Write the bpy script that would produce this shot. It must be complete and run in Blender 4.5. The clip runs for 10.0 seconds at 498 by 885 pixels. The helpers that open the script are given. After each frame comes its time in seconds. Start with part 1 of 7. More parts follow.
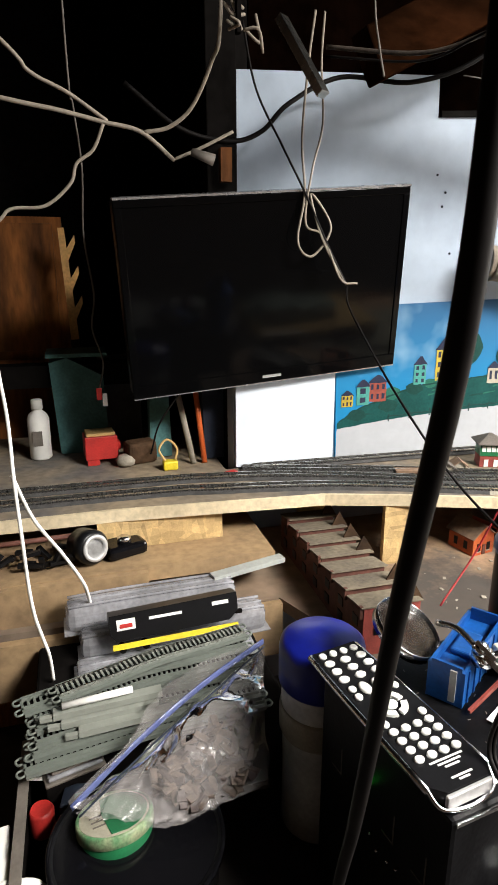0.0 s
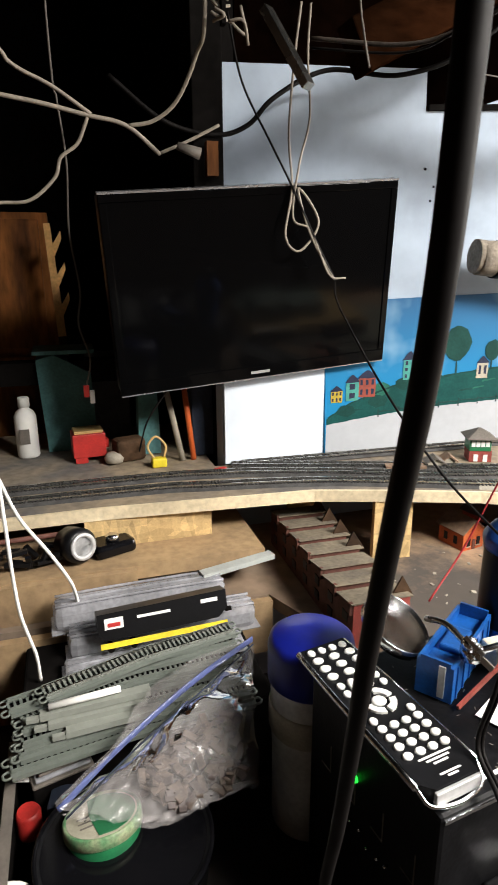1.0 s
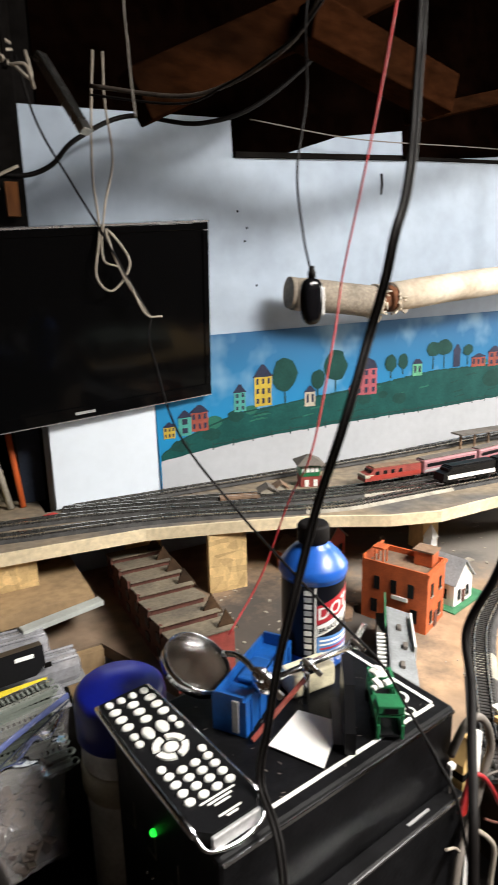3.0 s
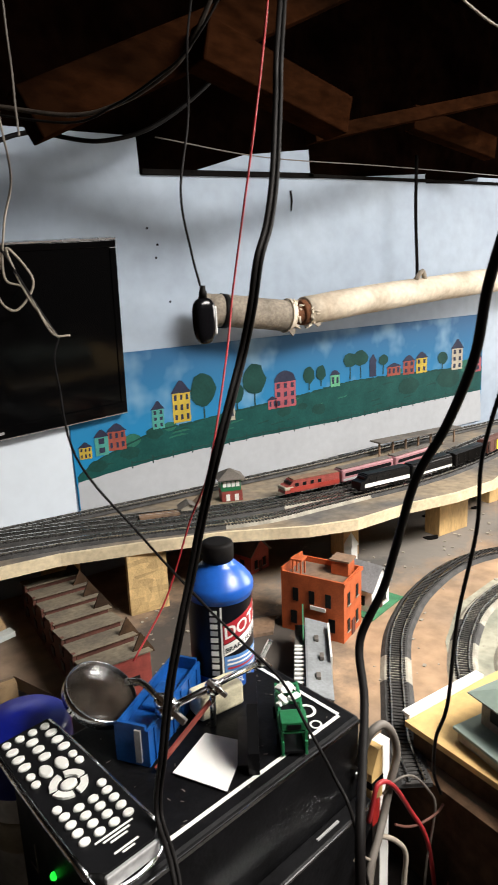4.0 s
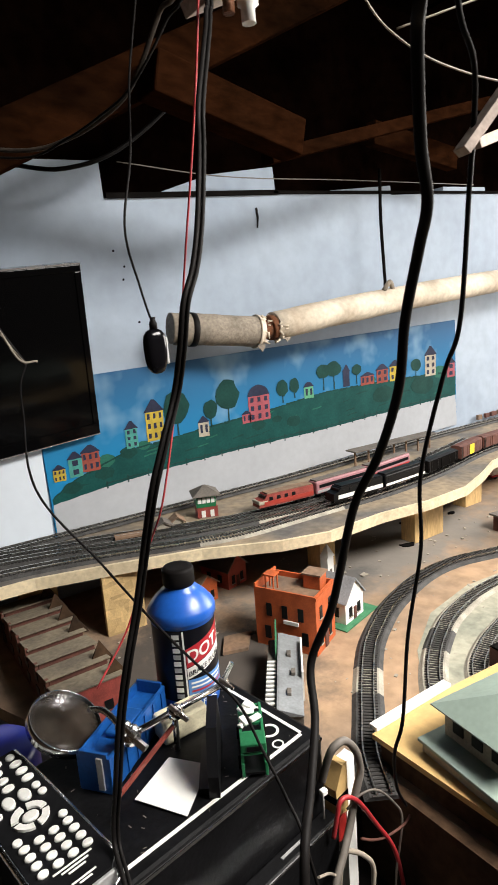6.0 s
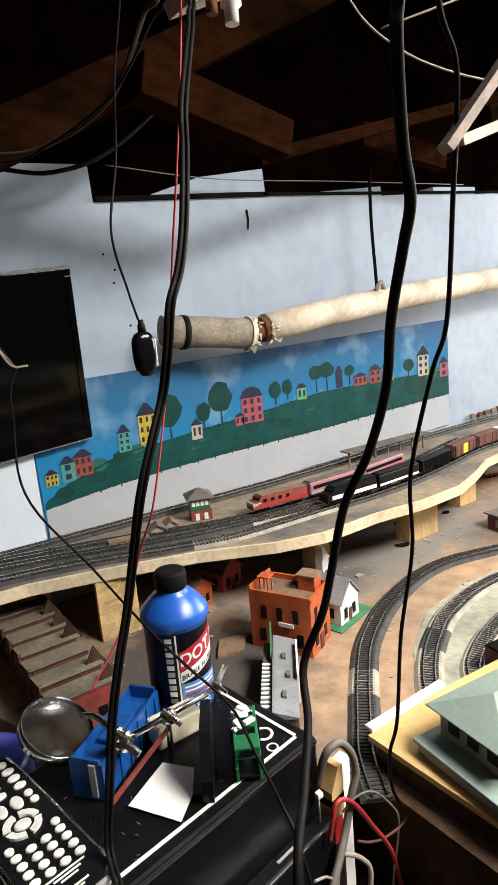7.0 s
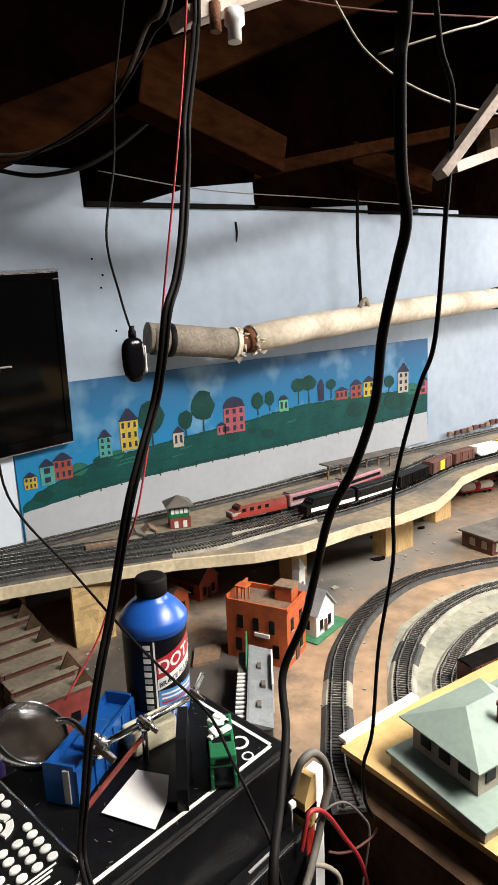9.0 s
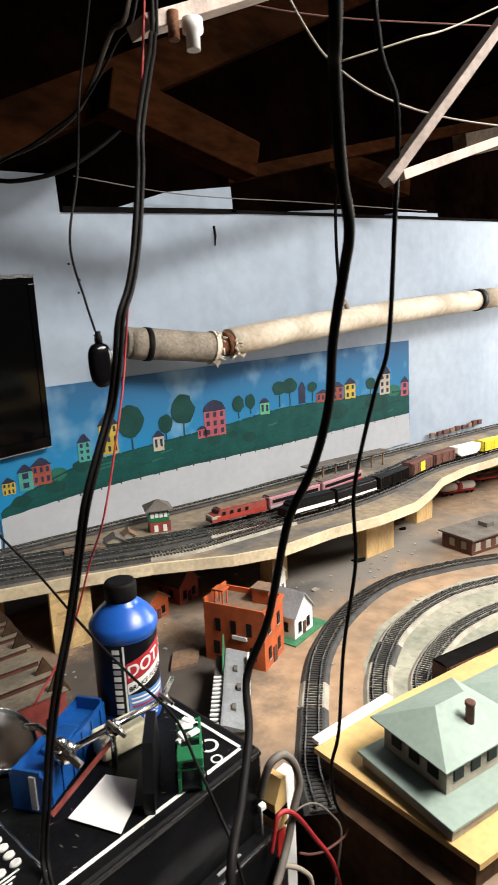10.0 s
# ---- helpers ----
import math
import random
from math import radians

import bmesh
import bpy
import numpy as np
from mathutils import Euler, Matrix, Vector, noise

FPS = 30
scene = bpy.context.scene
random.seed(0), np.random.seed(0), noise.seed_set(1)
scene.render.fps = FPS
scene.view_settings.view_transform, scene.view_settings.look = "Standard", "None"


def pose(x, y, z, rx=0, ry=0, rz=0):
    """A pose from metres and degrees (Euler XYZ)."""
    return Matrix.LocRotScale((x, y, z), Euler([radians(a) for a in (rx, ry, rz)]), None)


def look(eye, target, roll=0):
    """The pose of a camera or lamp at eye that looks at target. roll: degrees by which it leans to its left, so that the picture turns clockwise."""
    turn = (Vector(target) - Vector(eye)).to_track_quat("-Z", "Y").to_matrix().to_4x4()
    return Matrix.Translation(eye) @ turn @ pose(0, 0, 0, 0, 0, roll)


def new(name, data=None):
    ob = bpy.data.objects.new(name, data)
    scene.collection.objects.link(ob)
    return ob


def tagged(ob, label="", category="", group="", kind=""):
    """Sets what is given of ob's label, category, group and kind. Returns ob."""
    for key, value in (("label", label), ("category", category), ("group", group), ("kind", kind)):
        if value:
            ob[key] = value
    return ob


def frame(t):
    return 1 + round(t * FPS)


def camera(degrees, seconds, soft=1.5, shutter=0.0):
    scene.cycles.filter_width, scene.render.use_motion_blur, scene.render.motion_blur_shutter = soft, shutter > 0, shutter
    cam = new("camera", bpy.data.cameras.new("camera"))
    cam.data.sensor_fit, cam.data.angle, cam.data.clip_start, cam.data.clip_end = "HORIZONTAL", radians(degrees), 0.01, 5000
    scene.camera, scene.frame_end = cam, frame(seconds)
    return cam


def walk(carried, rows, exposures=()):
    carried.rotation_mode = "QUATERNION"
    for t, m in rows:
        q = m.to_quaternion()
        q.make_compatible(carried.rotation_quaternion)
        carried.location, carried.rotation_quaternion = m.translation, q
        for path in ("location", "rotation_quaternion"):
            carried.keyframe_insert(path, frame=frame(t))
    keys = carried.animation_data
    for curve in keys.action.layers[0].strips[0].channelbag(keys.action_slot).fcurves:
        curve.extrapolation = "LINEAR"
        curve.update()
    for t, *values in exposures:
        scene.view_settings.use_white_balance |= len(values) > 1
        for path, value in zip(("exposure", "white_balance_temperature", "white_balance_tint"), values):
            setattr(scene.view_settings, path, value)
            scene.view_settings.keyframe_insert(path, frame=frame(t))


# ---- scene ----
cam = camera(44.9, 10.0, shutter=0.6)
PATH = [
    (0, (0.019, 0.474, 1.431), (0.549, 2.321, 0.879), -0.1),
    (0.5, (0.024, 0.473, 1.428), (0.555, 2.322, 0.879), -0.5),
    (1, (0.026, 0.478, 1.428), (0.58, 2.315, 0.867), -0.3),
    (1.5, (0.036, 0.475, 1.428), (0.652, 2.299, 0.886), -0.2),
    (2, (0.049, 0.468, 1.43), (0.702, 2.278, 0.887), -0.6),
    (2.5, (0.075, 0.461, 1.434), (0.893, 2.222, 0.957), -0.5),
    (3, (0.115, 0.446, 1.434), (1.037, 2.159, 0.97), -1.3),
    (4.3, (0.156, 0.42, 1.446), (1.268, 2.025, 1.017), -2.3),
    (4.5, (0.158, 0.414, 1.451), (1.261, 2.027, 1.023), -2.5),
    (5, (0.166, 0.404, 1.458), (1.268, 2.024, 1.053), -3.4),
    (5.5, (0.173, 0.401, 1.458), (1.289, 2.007, 1.039), -3.9),
    (6, (0.18, 0.398, 1.46), (1.302, 2.001, 1.044), -4.2),
    (6.2, (0.183, 0.396, 1.46), (1.318, 1.991, 1.059), -4.6),
    (7.3, (0.188, 0.398, 1.458), (1.324, 1.991, 1.042), -5.0),
    (7.5, (0.19, 0.399, 1.458), (1.333, 1.985, 1.038), -4.9),
    (8, (0.181, 0.393, 1.459), (1.365, 1.958, 1.071), -3.5),
    (8.5, (0.177, 0.394, 1.459), (1.379, 1.949, 1.09), -2.6),
    (9, (0.175, 0.397, 1.459), (1.375, 1.951, 1.079), -2.4),
    (9.5, (0.18, 0.393, 1.459), (1.384, 1.944, 1.081), -2.8),
    (10, (0.192, 0.379, 1.46), (1.416, 1.915, 1.087), -2.8),
]
walk(cam, [(t, look(eye, target, roll)) for t, eye, target, roll in PATH],
     [(0.0, 0.74), (2.0, 0.66), (2.5, 0.80), (3.0, 0.40), (4.5, 0.06), (6.0, 0.04), (10.0, -0.03)])

# world and daylight
world = bpy.data.worlds.new("sky")
scene.world = world
world.use_nodes = True
wn = world.node_tree.nodes
sky = wn.new("ShaderNodeTexSky")
sky.sky_type, sky.sun_disc = "NISHITA", False
sky.sun_elevation, sky.sun_rotation = radians(40), radians(110)
wn["Background"].inputs["Strength"].default_value = 0.12
world.node_tree.links.new(sky.outputs["Color"], wn["Background"].inputs["Color"])
scene.view_settings.exposure = 0.0


def window_light(name, eye, target, width, height, watts, color):
    data = bpy.data.lights.new(name, "AREA")
    data.shape, data.size, data.size_y, data.energy, data.color = "RECTANGLE", width, height, watts, color
    ob = new(name, data)
    ob.matrix_world = look(eye, target)
    return ob


window_light("window_light", (2.95, 0.66, 1.78), (0.8, 0.92, 1.0), 1.15, 0.80, 50, (1.0, 0.95, 0.885))
window_light("skylight", (1.10, 0.02, 2.230), (1.06, 0.06, 1.0), 0.74, 0.56, 76, (1.0, 0.95, 0.885))


# materials
def mat(name, color, rough=0.6, metal=0.0, var=0.25, scale=20.0, bump=0.0, second=None, coat=0.0, random_tint=0.0, stretch=(1, 1, 1), spec=0.5):
    m = bpy.data.materials.new(name)
    m.use_nodes = True
    n, l = m.node_tree.nodes, m.node_tree.links
    b = n["Principled BSDF"]
    b.inputs["Roughness"].default_value, b.inputs["Metallic"].default_value = rough, metal
    b.inputs["Coat Weight"].default_value = coat
    b.inputs["Specular IOR Level"].default_value = spec
    tc, mp = n.new("ShaderNodeTexCoord"), n.new("ShaderNodeMapping")
    mp.inputs["Scale"].default_value = stretch
    l.new(tc.outputs["Object"], mp.inputs["Vector"])
    big, fine = n.new("ShaderNodeTexNoise"), n.new("ShaderNodeTexNoise")
    big.inputs["Scale"].default_value, big.inputs["Detail"].default_value = scale, 5
    fine.inputs["Scale"].default_value, fine.inputs["Detail"].default_value = scale * 9, 4
    for t in (big, fine):
        l.new(mp.outputs["Vector"], t.inputs["Vector"])
    mix = n.new("ShaderNodeMix")
    mix.data_type = "RGBA"
    c2 = second or tuple(c * (1 - var) for c in color)
    mix.inputs["A"].default_value, mix.inputs["B"].default_value = (*color, 1), (*c2, 1)
    ramp = n.new("ShaderNodeMapRange")
    ramp.inputs["From Min"].default_value, ramp.inputs["From Max"].default_value = 0.38, 0.64
    l.new(big.outputs["Fac"], ramp.inputs["Value"])
    l.new(ramp.outputs["Result"], mix.inputs["Factor"])
    mul = n.new("ShaderNodeMix")
    mul.data_type, mul.blend_type = "RGBA", "MULTIPLY"
    mul.inputs["Factor"].default_value = min(1.0, var * 1.6)
    g = n.new("ShaderNodeMapRange")
    g.inputs["From Min"].default_value, g.inputs["From Max"].default_value, g.inputs["To Min"].default_value = 0.3, 0.65, 0.45
    l.new(fine.outputs["Fac"], g.inputs["Value"])
    l.new(mix.outputs["Result"], mul.inputs["A"])
    l.new(g.outputs["Result"], mul.inputs["B"])
    out = mul.outputs["Result"]
    if random_tint:
        oi, hs, mr = n.new("ShaderNodeObjectInfo"), n.new("ShaderNodeHueSaturation"), n.new("ShaderNodeMapRange")
        mr.inputs["To Min"].default_value, mr.inputs["To Max"].default_value = 1 - random_tint, 1 + random_tint
        l.new(oi.outputs["Random"], mr.inputs["Value"])
        l.new(mr.outputs["Result"], hs.inputs["Value"])
        l.new(out, hs.inputs["Color"])
        out = hs.outputs["Color"]
    l.new(out, b.inputs["Base Color"])
    rr = n.new("ShaderNodeMapRange")
    rr.inputs["To Min"].default_value, rr.inputs["To Max"].default_value = max(0.02, rough - 0.12), min(1, rough + 0.12)
    l.new(big.outputs["Fac"], rr.inputs["Value"])
    l.new(rr.outputs["Result"], b.inputs["Roughness"])
    if bump:
        bp = n.new("ShaderNodeBump")
        bp.inputs["Strength"].default_value, bp.inputs["Distance"].default_value = bump, 0.002
        l.new(fine.outputs["Fac"], bp.inputs["Height"])
        l.new(bp.outputs["Normal"], b.inputs["Normal"])
    return m


def glow(name, color, strength):
    m = bpy.data.materials.new(name)
    m.use_nodes = True
    b = m.node_tree.nodes["Principled BSDF"]
    b.inputs["Emission Color"].default_value, b.inputs["Emission Strength"].default_value = (*color, 1), strength
    return m


WALL = mat("painted_board", (0.345, 0.410, 0.495), 0.75, var=0.14, scale=3, bump=0.06, second=(0.295, 0.355, 0.440))
WHITE = mat("white_panel", (0.62, 0.68, 0.75), 0.6, var=0.05, scale=5, bump=0.05)
DARKWOOD = mat("old_timber", (0.085, 0.048, 0.026), 0.85, var=0.5, scale=9, bump=0.4, second=(0.03, 0.018, 0.011), spec=0.15)
# Brown timber taken very dark: dimness under the roof is in the base.
BEAM = mat("shaded_rafter_timber", (0.021, 0.0074, 0.0030), 0.88, var=0.6, scale=9, bump=0.8, second=(0.008, 0.0035, 0.0017), stretch=(0.4, 1, 1), spec=0.0)
# Darkness under the roof is put into this near-black board colour.
DECK = mat("shaded_roof_boards", (0.0036, 0.0015, 0.0009), 0.95, var=0.7, scale=5, bump=0.4, spec=0.0)
# Plain near black for black parts, also for painted shade in recess and gaps.
DULLBLACK = mat("dull_black", (0.010, 0.009, 0.0085), 0.95, var=0.4, scale=8, bump=0.3, spec=0.0)
PLY = mat("plywood", (0.40, 0.27, 0.14), 0.8, var=0.35, scale=7, bump=0.2, second=(0.27, 0.18, 0.10))
PALE = mat("pale_plywood_edge", (0.80, 0.67, 0.45), 0.75, var=0.25, scale=14, bump=0.2)
DIRT = mat("dusty_table", (0.42, 0.275, 0.165), 0.95, var=0.40, scale=3.6, bump=0.6, second=(0.22, 0.165, 0.12))


def ground_patches(m, spots):
    """Dark and grey patches of the table top: (x, y, half width, half depth, colour)."""
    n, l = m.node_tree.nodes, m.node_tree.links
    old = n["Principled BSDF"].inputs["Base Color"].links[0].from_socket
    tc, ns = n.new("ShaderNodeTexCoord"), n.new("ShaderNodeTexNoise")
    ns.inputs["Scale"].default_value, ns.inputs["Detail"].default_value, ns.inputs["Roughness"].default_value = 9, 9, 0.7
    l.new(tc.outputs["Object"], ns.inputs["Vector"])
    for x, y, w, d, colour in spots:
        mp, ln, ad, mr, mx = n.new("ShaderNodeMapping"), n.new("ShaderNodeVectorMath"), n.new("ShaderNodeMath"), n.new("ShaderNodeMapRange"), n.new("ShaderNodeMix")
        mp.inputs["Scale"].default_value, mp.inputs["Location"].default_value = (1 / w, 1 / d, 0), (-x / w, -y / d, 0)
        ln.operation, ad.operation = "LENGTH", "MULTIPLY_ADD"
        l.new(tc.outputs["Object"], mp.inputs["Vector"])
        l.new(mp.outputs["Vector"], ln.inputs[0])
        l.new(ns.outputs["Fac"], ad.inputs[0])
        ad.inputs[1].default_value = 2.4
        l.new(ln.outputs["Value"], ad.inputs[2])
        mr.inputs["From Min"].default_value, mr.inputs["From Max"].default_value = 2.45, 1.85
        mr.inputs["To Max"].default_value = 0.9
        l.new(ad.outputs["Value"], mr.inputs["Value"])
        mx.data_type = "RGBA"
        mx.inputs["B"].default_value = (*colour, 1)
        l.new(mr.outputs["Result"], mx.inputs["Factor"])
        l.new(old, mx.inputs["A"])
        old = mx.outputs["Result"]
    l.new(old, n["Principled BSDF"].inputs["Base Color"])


ground_patches(DIRT, ((1.15, 1.27, 0.42, 0.13, (0.19, 0.175, 0.155)), (0.57, 1.15, 0.17, 0.20, (0.055, 0.05, 0.046)), (0.93, 1.22, 0.10, 0.06, (0.10, 0.095, 0.09))))
SHELF_TOP = mat("grimy_shelf_top", (0.32, 0.25, 0.165), 0.95, var=0.4, scale=7, bump=0.4, second=(0.13, 0.12, 0.11))
FLOOR = mat("dark_floor", (0.08, 0.06, 0.05), 0.9, var=0.4, scale=4, bump=0.3, spec=0.2)
BENCH = mat("dark_bench", (0.035, 0.03, 0.027), 0.8, var=0.5, scale=6, bump=0.3, spec=0.2)
BLACK = mat("black_plastic", (0.008, 0.008, 0.009), 0.35, var=0.3, scale=30, spec=0.2)
GLOSS = mat("gloss_black", (0.004, 0.004, 0.005), 0.12, var=0.1, scale=10, spec=0.2)
SCREEN = mat("dark_screen", (0.002, 0.002, 0.0022), 0.05, var=0.05, scale=10, spec=0.10)
TRIM = mat("silver_plastic_trim", (0.60, 0.60, 0.62), 0.25, 0.8, var=0.1, scale=30)
CASE = mat("black_vinyl_case", (0.007, 0.007, 0.008), 0.45, var=0.6, scale=25, bump=0.12, spec=0.16)
RUBBER = mat("black_rubber", (0.008, 0.0068, 0.0065), 0.58, var=0.3, scale=40, spec=0.10)
STEEL = mat("brushed_steel", (0.62, 0.61, 0.58), 0.28, 1.0, var=0.15, scale=30)
CHROME = mat("silver_trim", (0.75, 0.75, 0.76), 0.2, 1.0, var=0.08, scale=30)
RAIL = mat("nickel_rail", (0.74, 0.73, 0.69), 0.27, 1.0, var=0.25, scale=60)
BED = mat("grey_roadbed", (0.060, 0.058, 0.056), 0.8, var=0.4, scale=60, bump=0.4)
BED_PALE = mat("pale_roadbed", (0.42, 0.39, 0.32), 0.85, var=0.3, scale=40, bump=0.4)
TIE = mat("track_ties", (0.03, 0.027, 0.025), 0.8, var=0.3, scale=80)
GREYTRACK = mat("dusty_grey_track", (0.150, 0.170, 0.148), 0.6, var=0.12, scale=12, bump=0.1)
PAPER = mat("white_paper", (0.85, 0.84, 0.80), 0.8, var=0.06, scale=10)
KEY = mat("white_keys", (0.80, 0.80, 0.76), 0.5, var=0.05, scale=30)
BOTTLE = mat("blue_plastic", (0.015, 0.11, 0.50), 0.32, var=0.12, scale=30)
LABEL_DARK = mat("navy_label", (0.004, 0.004, 0.007), 0.35, var=0.1, scale=30, spec=0.2)
LABEL_BLUE = mat("light_blue_label", (0.10, 0.26, 0.60), 0.35, var=0.2, scale=30)
LABEL_RED = mat("red_label", (0.42, 0.02, 0.03), 0.35, var=0.1, scale=30)
ORANGE = mat("orange_brick_plastic", (0.56, 0.115, 0.028), 0.65, var=0.25, scale=50, bump=0.2)
FIRERED = mat("bright_red_plastic", (0.50, 0.085, 0.055), 0.65, var=0.25, scale=50, bump=0.2)
BRICKRED = mat("dull_red_plastic", (0.33, 0.06, 0.045), 0.7, var=0.3, scale=50, bump=0.2)
MAROON = mat("maroon_plastic", (0.13, 0.045, 0.03), 0.75, var=0.3, scale=50)
ROOFSLATE = mat("pale_slate_roof", (0.30, 0.31, 0.32), 0.75, var=0.25, scale=30, bump=0.2)
DULLSILVER = mat("dull_silver_roof", (0.25, 0.265, 0.275), 0.6, 0.0, var=0.25, scale=30)
ROOFGREY = mat("grey_roof", (0.16, 0.14, 0.12), 0.85, var=0.3, scale=30, bump=0.3)
ROOFTAN = mat("dusty_brown_roof", (0.27, 0.165, 0.10), 0.9, var=0.35, scale=14, bump=0.2, second=(0.17, 0.12, 0.085))
ROOFDUST = mat("dusty_olive_roof", (0.235, 0.195, 0.135), 0.9, var=0.4, scale=16, bump=0.3, second=(0.14, 0.115, 0.085))
ROOFGREEN = mat("pale_green_roof", (0.255, 0.325, 0.280), 0.7, var=0.12, scale=15)
STONE = mat("beige_wall_plastic", (0.40, 0.36, 0.29), 0.8, var=0.25, scale=40)
GRASS = mat("green_base", (0.05, 0.22, 0.10), 0.8, var=0.3, scale=60, bump=0.3)
YELLOW = mat("yellow_paint", (0.78, 0.62, 0.03), 0.5, var=0.15, scale=30)
YELLOW2 = mat("yellow_board", (0.62, 0.41, 0.16), 0.75, var=0.15, scale=15)
RED = mat("red_paint", (0.50, 0.03, 0.025), 0.45, var=0.2, scale=30)
ORANGE2 = mat("orange_stick", (0.75, 0.14, 0.03), 0.5, var=0.15, scale=30)
BLUE = mat("blue_plastic_toy", (0.008, 0.085, 0.33), 0.4, var=0.25, scale=30)
LIDBLUE = mat("blue_lid", (0.006, 0.012, 0.21), 0.33, var=0.1, scale=20)
GREEN = mat("green_loco_paint", (0.015, 0.16, 0.06), 0.45, var=0.2, scale=40)
TEAL = mat("teal_cloth", (0.09, 0.23, 0.23), 0.85, var=0.3, scale=20)
NAVY = mat("navy_cloth", (0.02, 0.03, 0.055), 0.9, var=0.3, scale=20)
PIPE = mat("lagged_pipe", (0.70, 0.62, 0.50), 0.85, var=0.25, scale=9, bump=0.6, second=(0.44, 0.36, 0.27))
PIPE_OLD = mat("stained_lagging", (0.34, 0.29, 0.23), 0.9, var=0.4, scale=18, bump=0.6)
RUST = mat("rusty_iron", (0.22, 0.08, 0.03), 0.8, var=0.5, scale=50, bump=0.5)
WIRE_W = mat("dusty_white_wire", (0.36, 0.31, 0.25), 0.6, var=0.25, scale=30)
WIRE_G = mat("grey_wire", (0.16, 0.14, 0.12), 0.6, var=0.2, scale=30)
BUNDLE = mat("dusty_dark_cable", (0.07, 0.055, 0.045), 0.75, var=0.5, scale=60, spec=0.2)
REDBROWN = mat("dull_red_strip", (0.26, 0.055, 0.04), 0.5, var=0.3, scale=60)
WIRE_R = mat("red_wire", (0.42, 0.03, 0.035), 0.45, var=0.15, scale=30)
SILVER = mat("silver_plastic", (0.55, 0.55, 0.55), 0.4, 0.4, var=0.2, scale=30)
PLASTIC = mat("grey_clear_pack", (0.47, 0.475, 0.51), 0.12, var=0.3, scale=16)
PLASTIC.node_tree.nodes["Principled BSDF"].inputs["Alpha"].default_value = 0.62
AMBER = mat("amber_wood", (0.36, 0.13, 0.03), 0.7, var=0.5, scale=7, bump=0.3, second=(0.06, 0.022, 0.008), stretch=(1.6, 1.6, 0.35), spec=0.2)
TINGREEN = mat("worn_green_tin", (0.10, 0.30, 0.13), 0.45, var=0.5, scale=40, second=(0.34, 0.36, 0.22))
IVORY = mat("ivory_plastic", (0.72, 0.66, 0.47), 0.4, var=0.25, scale=60)
CREAM = mat("cream_metal", (0.46, 0.43, 0.33), 0.4, var=0.2, scale=40)
PINK = mat("faded_pink_paint", (0.42, 0.20, 0.22), 0.5, var=0.2, scale=40)


def film_material(name, haze, color, rough):
    """Clear plastic film: see-through, a little milky, glossy towards grazing angles."""
    m = bpy.data.materials.new(name)
    m.use_nodes = True
    n, l = m.node_tree.nodes, m.node_tree.links
    n.remove(n["Principled BSDF"])
    tr, df, gl, fr = n.new("ShaderNodeBsdfTransparent"), n.new("ShaderNodeBsdfDiffuse"), n.new("ShaderNodeBsdfGlossy"), n.new("ShaderNodeFresnel")
    a, b = n.new("ShaderNodeMixShader"), n.new("ShaderNodeMixShader")
    df.inputs["Color"].default_value = (*color, 1)
    gl.inputs["Roughness"].default_value = rough
    fr.inputs["IOR"].default_value = 1.28
    tc, ns, bp = n.new("ShaderNodeTexCoord"), n.new("ShaderNodeTexNoise"), n.new("ShaderNodeBump")
    ns.inputs["Scale"].default_value, ns.inputs["Detail"].default_value = 70, 3
    bp.inputs["Strength"].default_value, bp.inputs["Distance"].default_value = 0.25, 0.003
    l.new(tc.outputs["Object"], ns.inputs["Vector"])
    l.new(ns.outputs["Fac"], bp.inputs["Height"])
    l.new(bp.outputs["Normal"], gl.inputs["Normal"])
    a.inputs["Fac"].default_value = haze
    l.new(tr.outputs["BSDF"], a.inputs[1])
    l.new(df.outputs["BSDF"], a.inputs[2])
    l.new(fr.outputs["Fac"], b.inputs["Fac"])
    l.new(a.outputs["Shader"], b.inputs[1])
    l.new(gl.outputs["BSDF"], b.inputs[2])
    l.new(b.outputs["Shader"], n["Material Output"].inputs["Surface"])
    return m


BAG = film_material("clear_film", 0.15, (0.72, 0.68, 0.67), 0.15)
JAR = mat("pale_jar_plastic", (0.80, 0.82, 0.78), 0.35, var=0.2, scale=18, second=(0.50, 0.52, 0.52))
PINE = mat("yellow_pine", (0.74, 0.49, 0.21), 0.75, var=0.3, scale=20, bump=0.2, stretch=(1, 1, 0.3))
SLATE = mat("slate_blue_metal", (0.10, 0.12, 0.145), 0.6, var=0.3, scale=14)
SLAT = mat("weathered_slat", (0.52, 0.42, 0.36), 0.8, var=0.3, scale=30, bump=0.2)
LED = glow("green_led", (0.01, 0.8, 0.04), 1.6)


# building tools
def part(name, bm, material, parent=None, label=""):
    me = bpy.data.meshes.new(name)
    bm.to_mesh(me)
    bm.free()
    me.materials.append(material)
    ob = new(name, me)
    if parent:
        ob.parent = parent
    return tagged(ob, label)


def thing(name, at, label, category, group="", rz=0.0, rx=0.0, ry=0.0):
    ob = new(name)
    ob.empty_display_size = 0.02
    ob.matrix_basis = pose(*at, rx, ry, rz)
    return tagged(ob, label, category, group)


